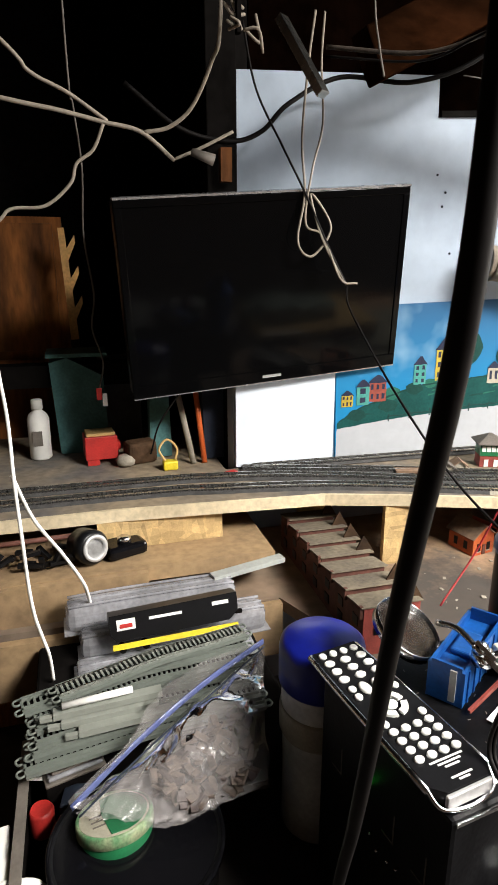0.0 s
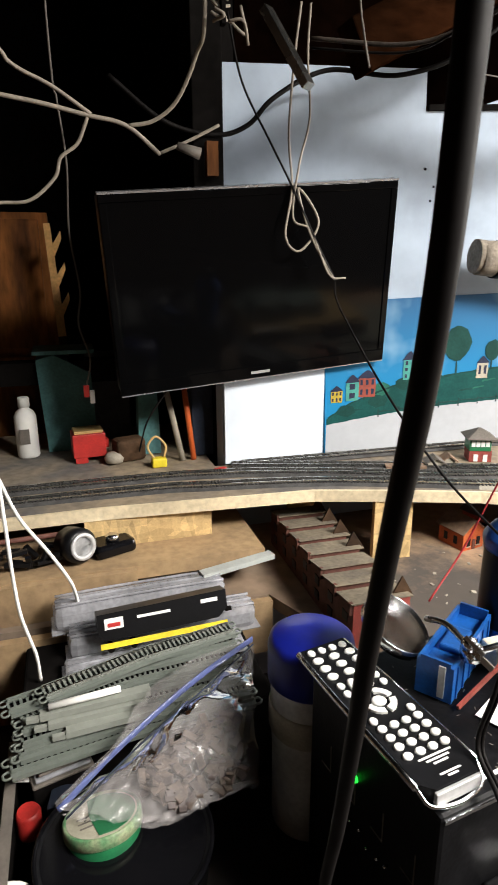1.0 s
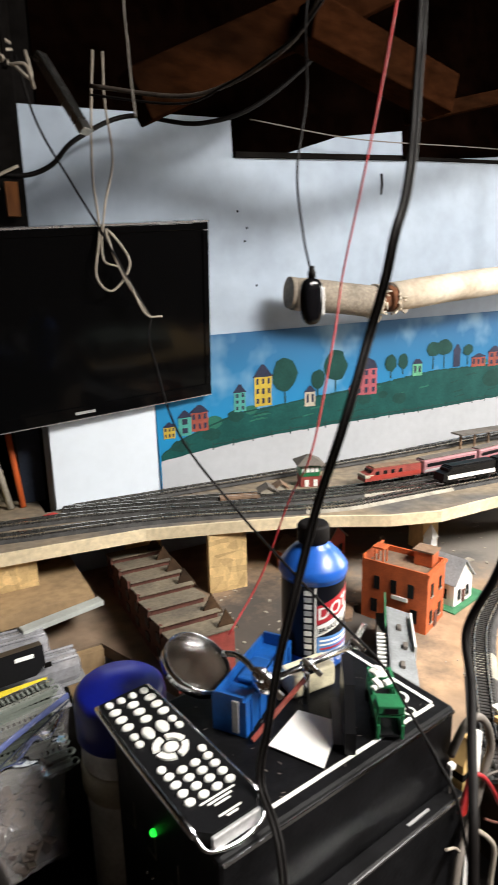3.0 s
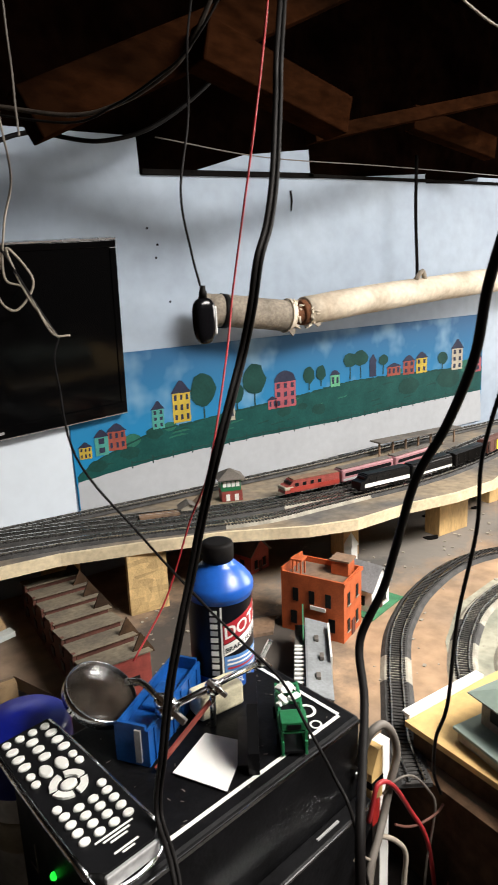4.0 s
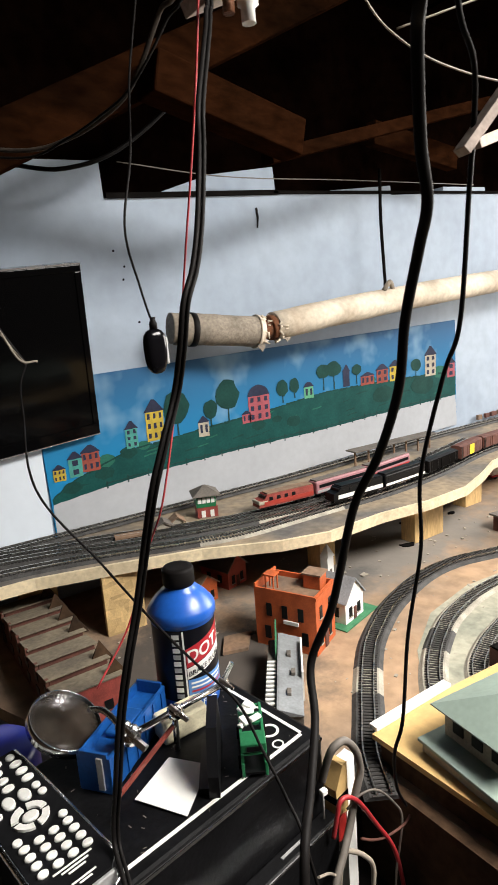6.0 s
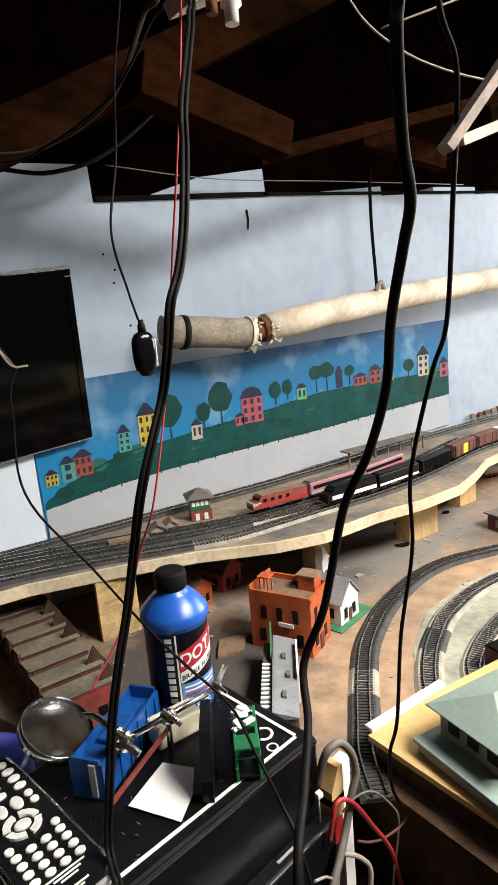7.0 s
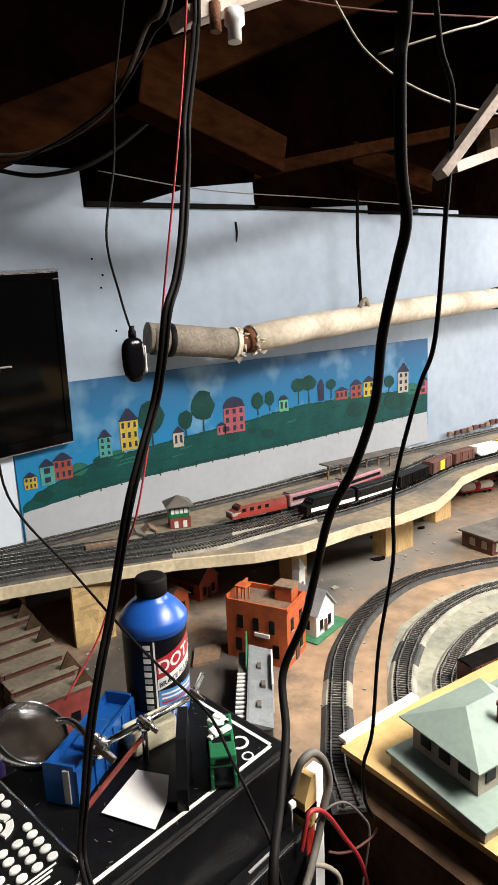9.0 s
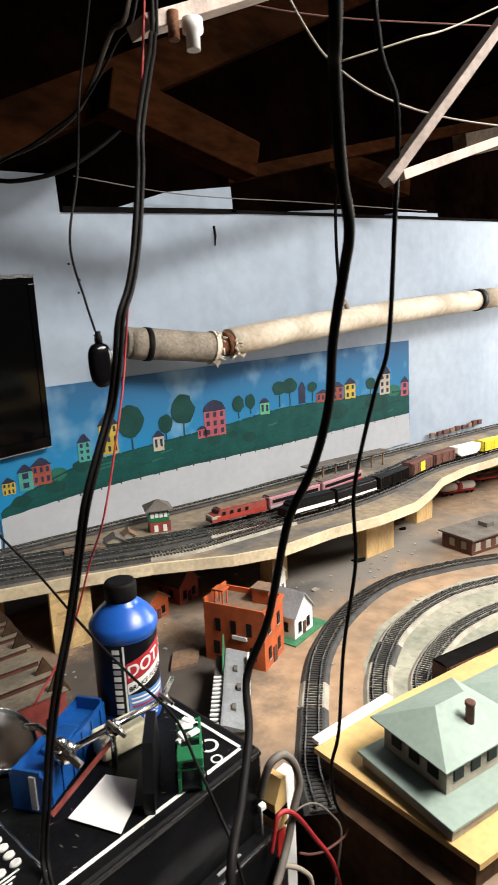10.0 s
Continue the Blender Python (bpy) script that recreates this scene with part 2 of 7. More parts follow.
def box(bm, x0, x1, y0, y1, z0, z1, m=None, bevel=0.0):
    b = bmesh.new() if bevel else bm
    r = bmesh.ops.create_cube(b, size=1)
    t = Matrix.Translation(((x0 + x1) / 2, (y0 + y1) / 2, (z0 + z1) / 2)) @ Matrix.Diagonal((x1 - x0, y1 - y0, z1 - z0, 1))
    bmesh.ops.transform(b, matrix=t, verts=r["verts"])
    if bevel:
        bmesh.ops.bevel(b, geom=b.edges[:], offset=bevel, segments=2, affect="EDGES", profile=0.5)
        join(bm, b, m)
    elif m:
        bmesh.ops.transform(bm, matrix=m, verts=r["verts"])
    return bm


def join(bm, other, m=None):
    if m:
        bmesh.ops.transform(other, matrix=m, verts=other.verts[:])
    seen = {v: bm.verts.new(v.co) for v in other.verts}
    for f in other.faces:
        g = bm.faces.new([seen[v] for v in f.verts])
        g.smooth = f.smooth
    other.free()


def solid(*args, **kw):
    return box(bmesh.new(), *args, **kw)


def prism(points, z0, z1, m=None):
    """A flat outline (x, y) raised from z0 to z1."""
    bm = bmesh.new()
    lo, hi = [bm.verts.new((x, y, z0)) for x, y in points], [bm.verts.new((x, y, z1)) for x, y in points]
    bm.faces.new(lo[::-1]), bm.faces.new(hi)
    for i in range(len(points)):
        j = (i + 1) % len(points)
        bm.faces.new((lo[i], lo[j], hi[j], hi[i]))
    bmesh.ops.recalc_face_normals(bm, faces=bm.faces[:])
    if m:
        bmesh.ops.transform(bm, matrix=m, verts=bm.verts[:])
    return bm


UP_Y = pose(0, 0, 0, 90)  # turns an outline in (x, y) into one in (x, z)


def upright(points, y0, y1):
    """An outline (x, z) as a slab from y0 to y1."""
    return prism(points, -y1, -y0, UP_Y)


def lathe(profile, seg=32, m=None, smooth=True):
    bm = bmesh.new()
    rings = [[bm.verts.new((r * math.cos(2 * math.pi * i / seg), r * math.sin(2 * math.pi * i / seg), z)) for i in range(seg)] for r, z in profile]
    for a, b in zip(rings, rings[1:]):
        for i in range(seg):
            j = (i + 1) % seg
            bm.faces.new((a[i], a[j], b[j], b[i])).smooth = smooth
    bm.faces.new(rings[0][::-1]), bm.faces.new(rings[-1])
    if m:
        bmesh.ops.transform(bm, matrix=m, verts=bm.verts[:])
    return bm


def rod(a, b, r, seg=12, r2=None):
    a, b = Vector(a), Vector(b)
    m = Matrix.Translation(a) @ (b - a).to_track_quat("Z", "Y").to_matrix().to_4x4()
    return lathe([(r, 0), (r2 or r, (b - a).length)], seg, m)


def bar(a, b, w, h):
    """A squared timber from a to b."""
    a, b = Vector(a), Vector(b)
    m = Matrix.Translation(a) @ (b - a).to_track_quat("X", "Z").to_matrix().to_4x4()
    return solid(0, (b - a).length, -w / 2, w / 2, -h / 2, h / 2, m=m, bevel=min(w, h) * 0.06)


def smooth_line(pts, step=8):
    p = [Vector(q) for q in pts]
    p = [2 * p[0] - p[1]] + p + [2 * p[-1] - p[-2]]
    out = []
    for a, b, c, d in zip(p, p[1:], p[2:], p[3:]):
        for k in range(step):
            t = k / step
            out.append(0.5 * (2 * b + (c - a) * t + (2 * a - 5 * b + 4 * c - d) * t * t + (3 * b - a - 3 * c + d) * t ** 3))
    return out + [p[-2]]


def tube(pts, r, seg=10, step=8, flat=1.0, wobble=0.0):
    line = smooth_line(pts, step)
    bm, rings = bmesh.new(), []
    side = Vector((0.3, 1, 0.2))
    for i, c in enumerate(line):
        d = (line[min(i + 1, len(line) - 1)] - line[max(i - 1, 0)]).normalized()
        side = (side - side.dot(d) * d).normalized()
        up = d.cross(side)
        rr = r * (1 + wobble * noise.noise(c * 60))
        rings.append([bm.verts.new(c + rr * (math.cos(2 * math.pi * k / seg) * side * flat + math.sin(2 * math.pi * k / seg) * up)) for k in range(seg)])
    for a, b in zip(rings, rings[1:]):
        for k in range(seg):
            j = (k + 1) % seg
            bm.faces.new((a[k], a[j], b[j], b[k])).smooth = True
    bm.faces.new(rings[0][::-1]), bm.faces.new(rings[-1])
    return bm


def cord(name, pts, r, material, label, category="cable", **kw):
    return tagged(part(name, tube(pts, r, **kw), material), label, category)


# ---- the setting ----
WALL_Y = 1.55
SHELF_Z = 1.060
TABLE_Z = 0.93
BENCH_Z = 0.80


def structure(name, bm, material, label):
    return tagged(part(name, bm, material), label, kind="structure")


structure("floor", solid(-1.7, 3.1, -1.7, 2.6, -0.1, 0), FLOOR, "dark worn floor under the layout table")
WALL_TOP = [(3.0, 1.83), (2.16, 1.782), (1.934, 1.766), (1.931, 1.786), (1.73, 1.776), (1.726, 1.759), (1.508, 1.743), (1.504, 1.766), (1.112, 1.724), (1.107, 1.784), (0.933, 1.756), (0.815, 1.716), (0.688, 1.696), (0.685, 1.764), (0.542, 1.757), (0.298, 1.745)]
structure("wall_north", upright([(0.298, 0.0), (3.0, 0.0)] + WALL_TOP, WALL_Y, WALL_Y + 0.05), WALL, "pale blue painted board wall behind the layout, ragged along its top")
# Recess shade is put into the near-black colour of these two walls.
structure("wall_recess_side", solid(0.298, 0.34, WALL_Y + 0.05, 2.40, 0, 2.5), DULLBLACK, "boards at the side of the recess, near black for its shade")
structure("wall_recess_back", solid(-1.6, 0.34, 2.40, 2.46, 0, 2.5), DULLBLACK, "back of the storage recess, near black for its shade")
structure("wall_west", solid(-1.66, -1.60, -1.6, 2.40, 0, 2.5), DARKWOOD, "dark timber side wall")
# Added backing; its near black stands for the unlit roof space.
structure("wall_above", upright([(0.345, 1.62), (3.0, 1.62), (3.0, 2.5), (0.345, 2.5)], WALL_Y + 0.06, WALL_Y + 0.30), DECK, "backing boards above the wall, roof shade in their near-black colour")
bm = bmesh.new()
for y0, y1, z0, z1 in ((-1.6, 0.15, 0, 2.5), (1.35, WALL_Y + 0.3, 0, 2.5), (0.15, 1.35, 0, 1.34), (0.15, 1.35, 2.215, 2.5)):
    box(bm, 3.0, 3.06, y0, y1, z0, z1)
structure("wall_east", bm, DARKWOOD, "timber wall with a window opening")
structure("wall_south", solid(-1.6, 3.0, -1.66, -1.60, 0, 2.5), DARKWOOD, "dark timber wall behind the bench")
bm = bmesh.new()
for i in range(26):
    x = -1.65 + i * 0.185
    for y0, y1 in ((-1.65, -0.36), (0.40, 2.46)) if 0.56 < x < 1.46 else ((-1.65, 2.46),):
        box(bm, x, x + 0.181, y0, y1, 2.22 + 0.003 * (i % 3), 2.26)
structure("ceiling", bm, DECK, "brown roof boards darkened in colour for roof shade, with a skylight opening")

# layout table, open at the front towards the bench
GROUND = mat("pale_painted_ground", (0.40, 0.38, 0.29), 0.95, var=0.35, scale=9, bump=0.4, second=(0.25, 0.255, 0.20))
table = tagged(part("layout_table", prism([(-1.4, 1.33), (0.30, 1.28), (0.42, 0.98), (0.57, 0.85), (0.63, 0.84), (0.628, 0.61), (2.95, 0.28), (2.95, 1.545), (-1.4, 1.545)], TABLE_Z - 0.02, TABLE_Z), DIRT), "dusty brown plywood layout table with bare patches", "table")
part("fascia", prism([(0.628, 0.596), (2.95, 0.266), (2.95, 0.278), (0.628, 0.608)], TABLE_Z - 0.20, TABLE_Z + 0.006), AMBER, table, "brown wooden front edge")
part("end_board", solid(0.614, 0.627, 0.597, 0.84, TABLE_Z - 0.20, TABLE_Z + 0.004), DARKWOOD, table, "dark end board")
part("fascia", solid(-1.4, 0.30, 1.262, 1.276, TABLE_Z - 0.09, TABLE_Z - 0.001), PLY, table, "plywood front edge")
for x, y in ((-1.3, 1.45), (0.9, 1.4), (2.8, 1.4), (2.8, 0.4), (1.0, 0.7)):
    part("leg", solid(x - 0.03, x + 0.03, y - 0.03, y + 0.03, 0, TABLE_Z - 0.02), DARKWOOD, table)
tagged(part("workbench", solid(-1.4, 0.62, 0.10, 1.262, BENCH_Z - 0.03, BENCH_Z), BENCH), "dark cluttered workbench in front of the layout", "workbench")

part("painted_ground", prism([(0.70, 0.72), (0.78, 0.88), (0.86, 0.955), (0.97, 1.015), (1.10, 1.035), (1.24, 1.02), (1.5, 0.91), (2.1, 0.62), (1.2, 0.62)], TABLE_Z + 0.0002, TABLE_Z + 0.0009), GROUND, table, "pale painted ground inside the curves")

# raised shelf along the wall
FRONT = [(-1.4, 1.42), (-0.10, 1.40), (0.06, 1.40), (0.25, 1.385), (0.41, 1.372), (0.54, 1.33), (0.675, 1.28), (0.80, 1.208), (0.89, 1.178), (1.03, 1.178), (1.15, 1.160), (1.28, 1.162), (1.40, 1.20), (1.50, 1.240), (1.64, 1.258), (2.1, 1.245), (2.95, 1.20)]
shelf = tagged(part("raised_shelf", prism(FRONT + [(2.95, WALL_Y - 0.002), (0.28, WALL_Y - 0.002), (0.28, 1.9), (-1.4, 1.9)], SHELF_Z - 0.012, SHELF_Z), SHELF_TOP), "raised curving shelf carrying the upper tracks along the wall", "shelf")
inner = [(x, y + 0.0005) for x, y in FRONT]
edge = [(x, y - 0.006) for x, y in FRONT]
part("edge", prism(edge + inner[::-1], SHELF_Z - 0.019, SHELF_Z + 0.001), PALE, shelf, "pale bare plywood edge")

# ---- shelf supports ----
def strand_board():
    m = mat("strand_board", (0.95, 0.66, 0.30), 0.75, var=0.15, scale=30, bump=0.3)
    n, l = m.node_tree.nodes, m.node_tree.links
    old = n["Principled BSDF"].inputs["Base Color"].links[0].from_socket
    tc = n.new("ShaderNodeTexCoord")
    for turn, stretch in ((0.5, (1, 1, 2.8)), (-0.8, (2.6, 1, 1))):
        mp, vo, mr, mx = n.new("ShaderNodeMapping"), n.new("ShaderNodeTexVoronoi"), n.new("ShaderNodeMapRange"), n.new("ShaderNodeMix")
        mp.inputs["Rotation"].default_value, mp.inputs["Scale"].default_value = (0, turn, 0), stretch
        vo.inputs["Scale"].default_value = 36
        l.new(tc.outputs["Object"], mp.inputs["Vector"])
        l.new(mp.outputs["Vector"], vo.inputs["Vector"])
        l.new(vo.outputs["Color"], mr.inputs["Value"])
        mr.inputs["To Min"].default_value = 0.42
        mx.data_type, mx.blend_type = "RGBA", "MULTIPLY"
        mx.inputs["Factor"].default_value = 0.75
        l.new(old, mx.inputs["A"])
        l.new(mr.outputs["Result"], mx.inputs["B"])
        old = mx.outputs["Result"]
    l.new(old, n["Principled BSDF"].inputs["Base Color"])
    return m


OSB = strand_board()


def support(x0, x1, y, tilt=0.0, label="strand board upright under the raised shelf", base=TABLE_Z):
    b = thing("shelf_support", (x0, y, base), label, "support", "shelf supports", rz=tilt)
    part("board", solid(0, x1 - x0, 0, 0.012, 0, SHELF_Z - 0.0125 - base), OSB, b)
    return b


support(0.03, 0.236, 1.395, base=0.9925)
support(0.405, 0.474, 1.475, 2, "short strand board upright under the raised shelf")
support(0.51, 0.58, 1.335, -6, "short strand board upright under the raised shelf")
for x0, x1, y in ((0.955, 0.998, 1.28), (1.20, 1.30, 1.235), (1.48, 1.55, 1.30)):
    b = thing("shelf_support", (x0, y, TABLE_Z), "pale pine block holding up the raised shelf", "support", "shelf supports")
    part("block", solid(0, x1 - x0, 0, 0.04, 0, SHELF_Z - 0.0125 - TABLE_Z, bevel=0.001), PINE, b)

# ---- wall: white panel, mural, pipe ----
tagged(part("hardboard_sheet", upright([(0.300, 1.064), (0.500, 1.064), (0.500, 1.27), (0.300, 1.27)], WALL_Y - 0.008, WALL_Y - 0.0005), WHITE), "bright white hardboard sheet below the television", "board")

mural = thing("wall_mural", (0, WALL_Y - 0.006, 0), "hand-painted mural board of coloured houses on green hills", "mural")


def sky_paint():
    m = bpy.data.materials.new("mural_sky")
    m.use_nodes = True
    n, l = m.node_tree.nodes, m.node_tree.links
    b = n["Principled BSDF"]
    b.inputs["Roughness"].default_value = 0.7
    b.inputs["Specular IOR Level"].default_value = 0.15
    tc, sp, mr, ns, mx, mx2 = n.new("ShaderNodeTexCoord"), n.new("ShaderNodeSeparateXYZ"), n.new("ShaderNodeMapRange"), n.new("ShaderNodeTexNoise"), n.new("ShaderNodeMix"), n.new("ShaderNodeMix")
    l.new(tc.outputs["Object"], sp.inputs["Vector"])
    l.new(sp.outputs["Z"], mr.inputs["Value"])
    mr.inputs["From Min"].default_value, mr.inputs["From Max"].default_value = 1.18, 1.38
    mx.data_type = mx2.data_type = "RGBA"
    mx.inputs["A"].default_value, mx.inputs["B"].default_value = (0.010, 0.185, 0.39, 1), (0.030, 0.095, 0.20, 1)
    l.new(mr.outputs["Result"], mx.inputs["Factor"])
    ns.inputs["Scale"].default_value, ns.inputs["Detail"].default_value = 9, 3
    l.new(tc.outputs["Object"], ns.inputs["Vector"])
    cr = n.new("ShaderNodeMapRange")
    cr.inputs["From Min"].default_value, cr.inputs["From Max"].default_value, cr.inputs["To Max"].default_value = 0.50, 0.75, 0.6
    l.new(ns.outputs["Fac"], cr.inputs["Value"])
    l.new(cr.outputs["Result"], mx2.inputs["Factor"])
    l.new(mx.outputs["Result"], mx2.inputs["A"])
    mx2.inputs["B"].default_value = (0.30, 0.45, 0.56, 1)
    l.new(mx2.outputs["Result"], b.inputs["Base Color"])
    return m


PAINT = {k: mat("mural_" + k, c, 0.7, var=0.22, scale=22, spec=0.15) for k, c in dict(
    hill=(0.006, 0.066, 0.060), tree=(0.007, 0.05, 0.042), bush=(0.02, 0.12, 0.085), grey=(0.36, 0.36, 0.40), yellow=(0.50, 0.37, 0.05), pink=(0.36, 0.09, 0.11),
    teal=(0.07, 0.30, 0.26), white=(0.42, 0.38, 0.30), red=(0.28, 0.07, 0.05), roof=(0.025, 0.03, 0.06), line=(0.015, 0.05, 0.045), green=(0.12, 0.38, 0.22)).items()}
PAINT["grey"] = mat("mural_grey_strip", (0.40, 0.415, 0.44), 0.75, var=0.08, scale=6, spec=0.15)
SKY = sky_paint()


def paint(name, pts, key, layer, label=""):
    """A painted shape (x, z) on the mural board, a hair proud of the layer below."""
    y = -0.0003 * layer
    edge = []
    for (xa, za), (xb, zb) in zip(pts, pts[1:] + pts[:1]):
        n = max(1, int(math.hypot(xb - xa, zb - za) / 0.007))
        for i in range(n):
            c = Vector((xa + (xb - xa) * i / n, 0.3 * layer, za + (zb - za) * i / n))
            w = noise.noise_vector(c * 110) * 0.0016
            edge.append((c.x + w.x, c.z + w.z))
    pts = edge
    return part(name, upright(pts, y - 0.00025, y + 0.0002), PAINT[key] if key in PAINT else SKY, mural, label)


part("board", upright([(0.507, 1.052), (1.782, 1.076), (1.775, 1.398), (0.50, 1.362)], 0.0, 0.006), SKY, mural, "blue cloudy painted sky")
HILL = [(0.508, 1.136), (0.56, 1.167), (0.613, 1.183), (0.682, 1.203), (0.775, 1.21), (0.891, 1.22), (1.054, 1.232), (1.222, 1.25), (1.436, 1.252), (1.777, 1.244)]
LOW = [(0.508, 1.124), (0.615, 1.136), (0.769, 1.146), (0.965, 1.151), (1.178, 1.153), (1.434, 1.161), (1.777, 1.170)]
paint("hill", HILL + LOW[::-1], "hill", 1, "dark green painted hillside")
paint("grey_strip", LOW + [(1.7825, 1.0745), (0.5070, 1.0505)], "grey", 1, "grey lower strip")


rng = random.Random(91)
for k in range(34):
    x0 = 0.512 + 0.0368 * k
    x1 = min(x0 + rng.uniform(0.024, 0.040), 1.774)
    z0, z1 = (float(np.interp(x, [p[0] for p in HILL], [p[1] for p in HILL])) for x in (x0, x1))
    w = rng.uniform(0.0015, 0.0050)
    paint("crest_stroke", [(x0, z0 - w), (x1, z1 - w * 0.6), (x1, z1 + 0.0012), (x0, z0 + 0.0015)], "tree", 2.3, "dark brush stroke along the hill")
for k in range(26):
    x0 = rng.uniform(0.53, 1.72)
    zh, zl = (float(np.interp(x0, [p[0] for p in c], [p[1] for p in c])) for c in (HILL, LOW))
    z0 = zl + 0.015 + (zh - zl - 0.024) * rng.random()
    paint("brush_stroke", [(x0, z0), (x0 + rng.uniform(0.02, 0.05), z0 + 0.004), (x0 + 0.03, z0 + 0.007), (x0 + 0.002, z0 + 0.0032)], "tree" if k % 3 else "bush", 1.4 + 0.02 * k)


def disc(x, z, rx, rz, n=14, seed=0):
    rng = random.Random(seed)
    return [(x + rx * (1 + rng.uniform(-.12, .12)) * math.cos(2 * math.pi * i / n), z + rz * (1 + rng.uniform(-.1, .1)) * math.sin(2 * math.pi * i / n)) for i in range(n)]


for i, (x, z, r) in enumerate([(0.797, 1.275, 0.031), (0.883, 1.257, 0.019), (0.931, 1.284, 0.031), (1.092, 1.278, 0.018), (1.13, 1.281, 0.016), (1.228, 1.303, 0.024), (1.265, 1.306, 0.026), (1.348, 1.295, 0.019), (1.59, 1.282, 0.024)]):
    paint("trunk", [(x - 0.002, z - r * 2.0), (x + 0.002, z - r * 2.0), (x + 0.001, z), (x - 0.001, z)], "line", 2)
    paint("tree", disc(x, z, r, r * (1.15 if i < 5 else 0.75), seed=i), "tree", 3 + 0.12 * i)
for i, (x, z, r) in enumerate([(0.55, 1.150, 0.02), (0.676, 1.198, 0.02), (1.014, 1.20, 0.021), (1.123, 1.192, 0.023), (1.07, 1.205, 0.015), (0.62, 1.166, 0.022), (1.45, 1.215, 0.04), (1.62, 1.222, 0.05)]):
    paint("bush", disc(x, z, r, r * 0.6, seed=40 + i), "tree", 2 + 0.1 * i)
for i, (x, z, r) in enumerate([(0.625, 1.190, 0.022), (0.712, 1.207, 0.016), (1.40, 1.26, 0.02), (1.70, 1.25, 0.03)]):
    paint("bush", disc(x, z, r, r * 0.6, seed=60 + i), "bush", 2)


def painted_house(x0, x1, z0, z1, wall, roof="roof", dome=False, windows=(2, 3)):
    top = z1 - (z1 - z0) * 0.30
    w = x1 - x0
    paint("house_wall", [(x0, z0), (x1, z0), (x1, top), (x0, top)], wall, 3)
    if dome:
        paint("house_roof", [(x0 - 0.002, top)] + [(x0 + w / 2 - w / 2 * math.cos(a), top + (z1 - top) * math.sin(a)) for a in [0.3 * k for k in range(1, 10)]] + [(x1 + 0.002, top)], roof, 4)
    else:
        paint("house_roof", [(x0 - w * .1, top), (x1 + w * .1, top), (x0 + w * .58, z1), (x0 + w * .42, z1)], roof, 4)
    nx, nz = windows
    for i in range(nx):
        for k in range(nz):
            cx, cz = x0 + w * (i + 0.5) / nx, z0 + (top - z0) * (k + 0.55) / nz
            a, b = w / nx * 0.22, (top - z0) / nz * 0.28
            paint("house_window", [(cx - a, cz - b), (cx + a, cz - b), (cx + a, cz + b), (cx - a, cz + b)], "roof", 4)


painted_house(0.516, 0.540, 1.168, 1.201, "yellow", windows=(3, 2))
painted_house(0.575, 0.612, 1.176, 1.230, "red", windows=(3, 2))
painted_house(0.548, 0.575, 1.170, 1.222, "teal", windows=(1, 2))
painted_house(0.673, 0.700, 1.206, 1.262, "teal")
painted_house(0.722, 0.763, 1.212, 1.300, "yellow", windows=(3, 3))
painted_house(0.848, 0.875, 1.199, 1.245, "white", windows=(2, 1))
painted_house(0.988, 1.050, 1.210, 1.296, "pink", dome=True, windows=(3, 3))
painted_house(0.968, 0.992, 1.210, 1.240, "pink", windows=(2, 1))
painted_house(1.161, 1.192, 1.242, 1.283, "green", dome=True, windows=(2, 1))
painted_house(1.297, 1.321, 1.255, 1.312, "roof", windows=(1, 1))
painted_house(1.363, 1.413, 1.250, 1.284, "red", windows=(3, 1))
painted_house(1.425, 1.470, 1.248, 1.300, "red", windows=(2, 2))
painted_house(1.478, 1.522, 1.247, 1.306, "yellow", windows=(2, 2))
painted_house(1.632, 1.680, 1.243, 1.330, "white", windows=(2, 3))
painted_house(1.735, 1.772, 1.228, 1.288, "pink", windows=(1, 2))
for i in range(24):
    x = 0.62 + i * 0.047
    z = float(np.interp(x, [p[0] for p in LOW], [p[1] for p in LOW]))
    paint("fence_post", [(x, z - 0.004), (x + 0.003, z - 0.004), (x + 0.003, z + 0.012), (x, z + 0.012)], "line", 2)
    paint("fence_rail", [(x, z + 0.006), (x + 0.047, z + 0.006), (x + 0.047, z + 0.0085), (x, z + 0.0085)], "line", 2)

# lagged pipe with a broken joint
pipe = thing("lagged_pipe", (0, 0, 0), "old insulated pipe with torn lagging hung along the wall", "pipe")
part("lagging", tube([(0.770, 1.47, 1.441), (0.83, 1.46, 1.436), (0.955, 1.445, 1.422)], 0.032, 20, 5, wobble=0.05), PIPE_OLD, pipe, "brown stained lagging")
part("bare_pipe", tube([(0.94, 1.447, 1.424), (0.99, 1.443, 1.425), (1.03, 1.44, 1.43)], 0.019, 16, 3), RUST, pipe, "rusty bare iron pipe")
part("torn_rim", tube([(0.948, 1.446, 1.423), (0.956, 1.445, 1.422), (0.963, 1.444, 1.421)], 0.0345, 22, 3, wobble=0.25), PIPE, pipe, "cream torn rim of the insulation")
part("collar", tube([(0.984, 1.443, 1.427), (1.000, 1.443, 1.429)], 0.027, 18, 2, wobble=0.1), RUST, pipe, "rusty pipe collar")
for x, z, l in ((0.950, 1.394, 0.014), (1.02, 1.404, 0.008)):
    part("shred", prism([(x - 0.012, z), (x + 0.010, z + 0.002), (x + 0.008, z - l * .4), (x + 0.001, z - l), (x - 0.004, z - l * .5)], -1.428, -1.425, UP_Y), PIPE_OLD, pipe, "hanging shred of insulation")
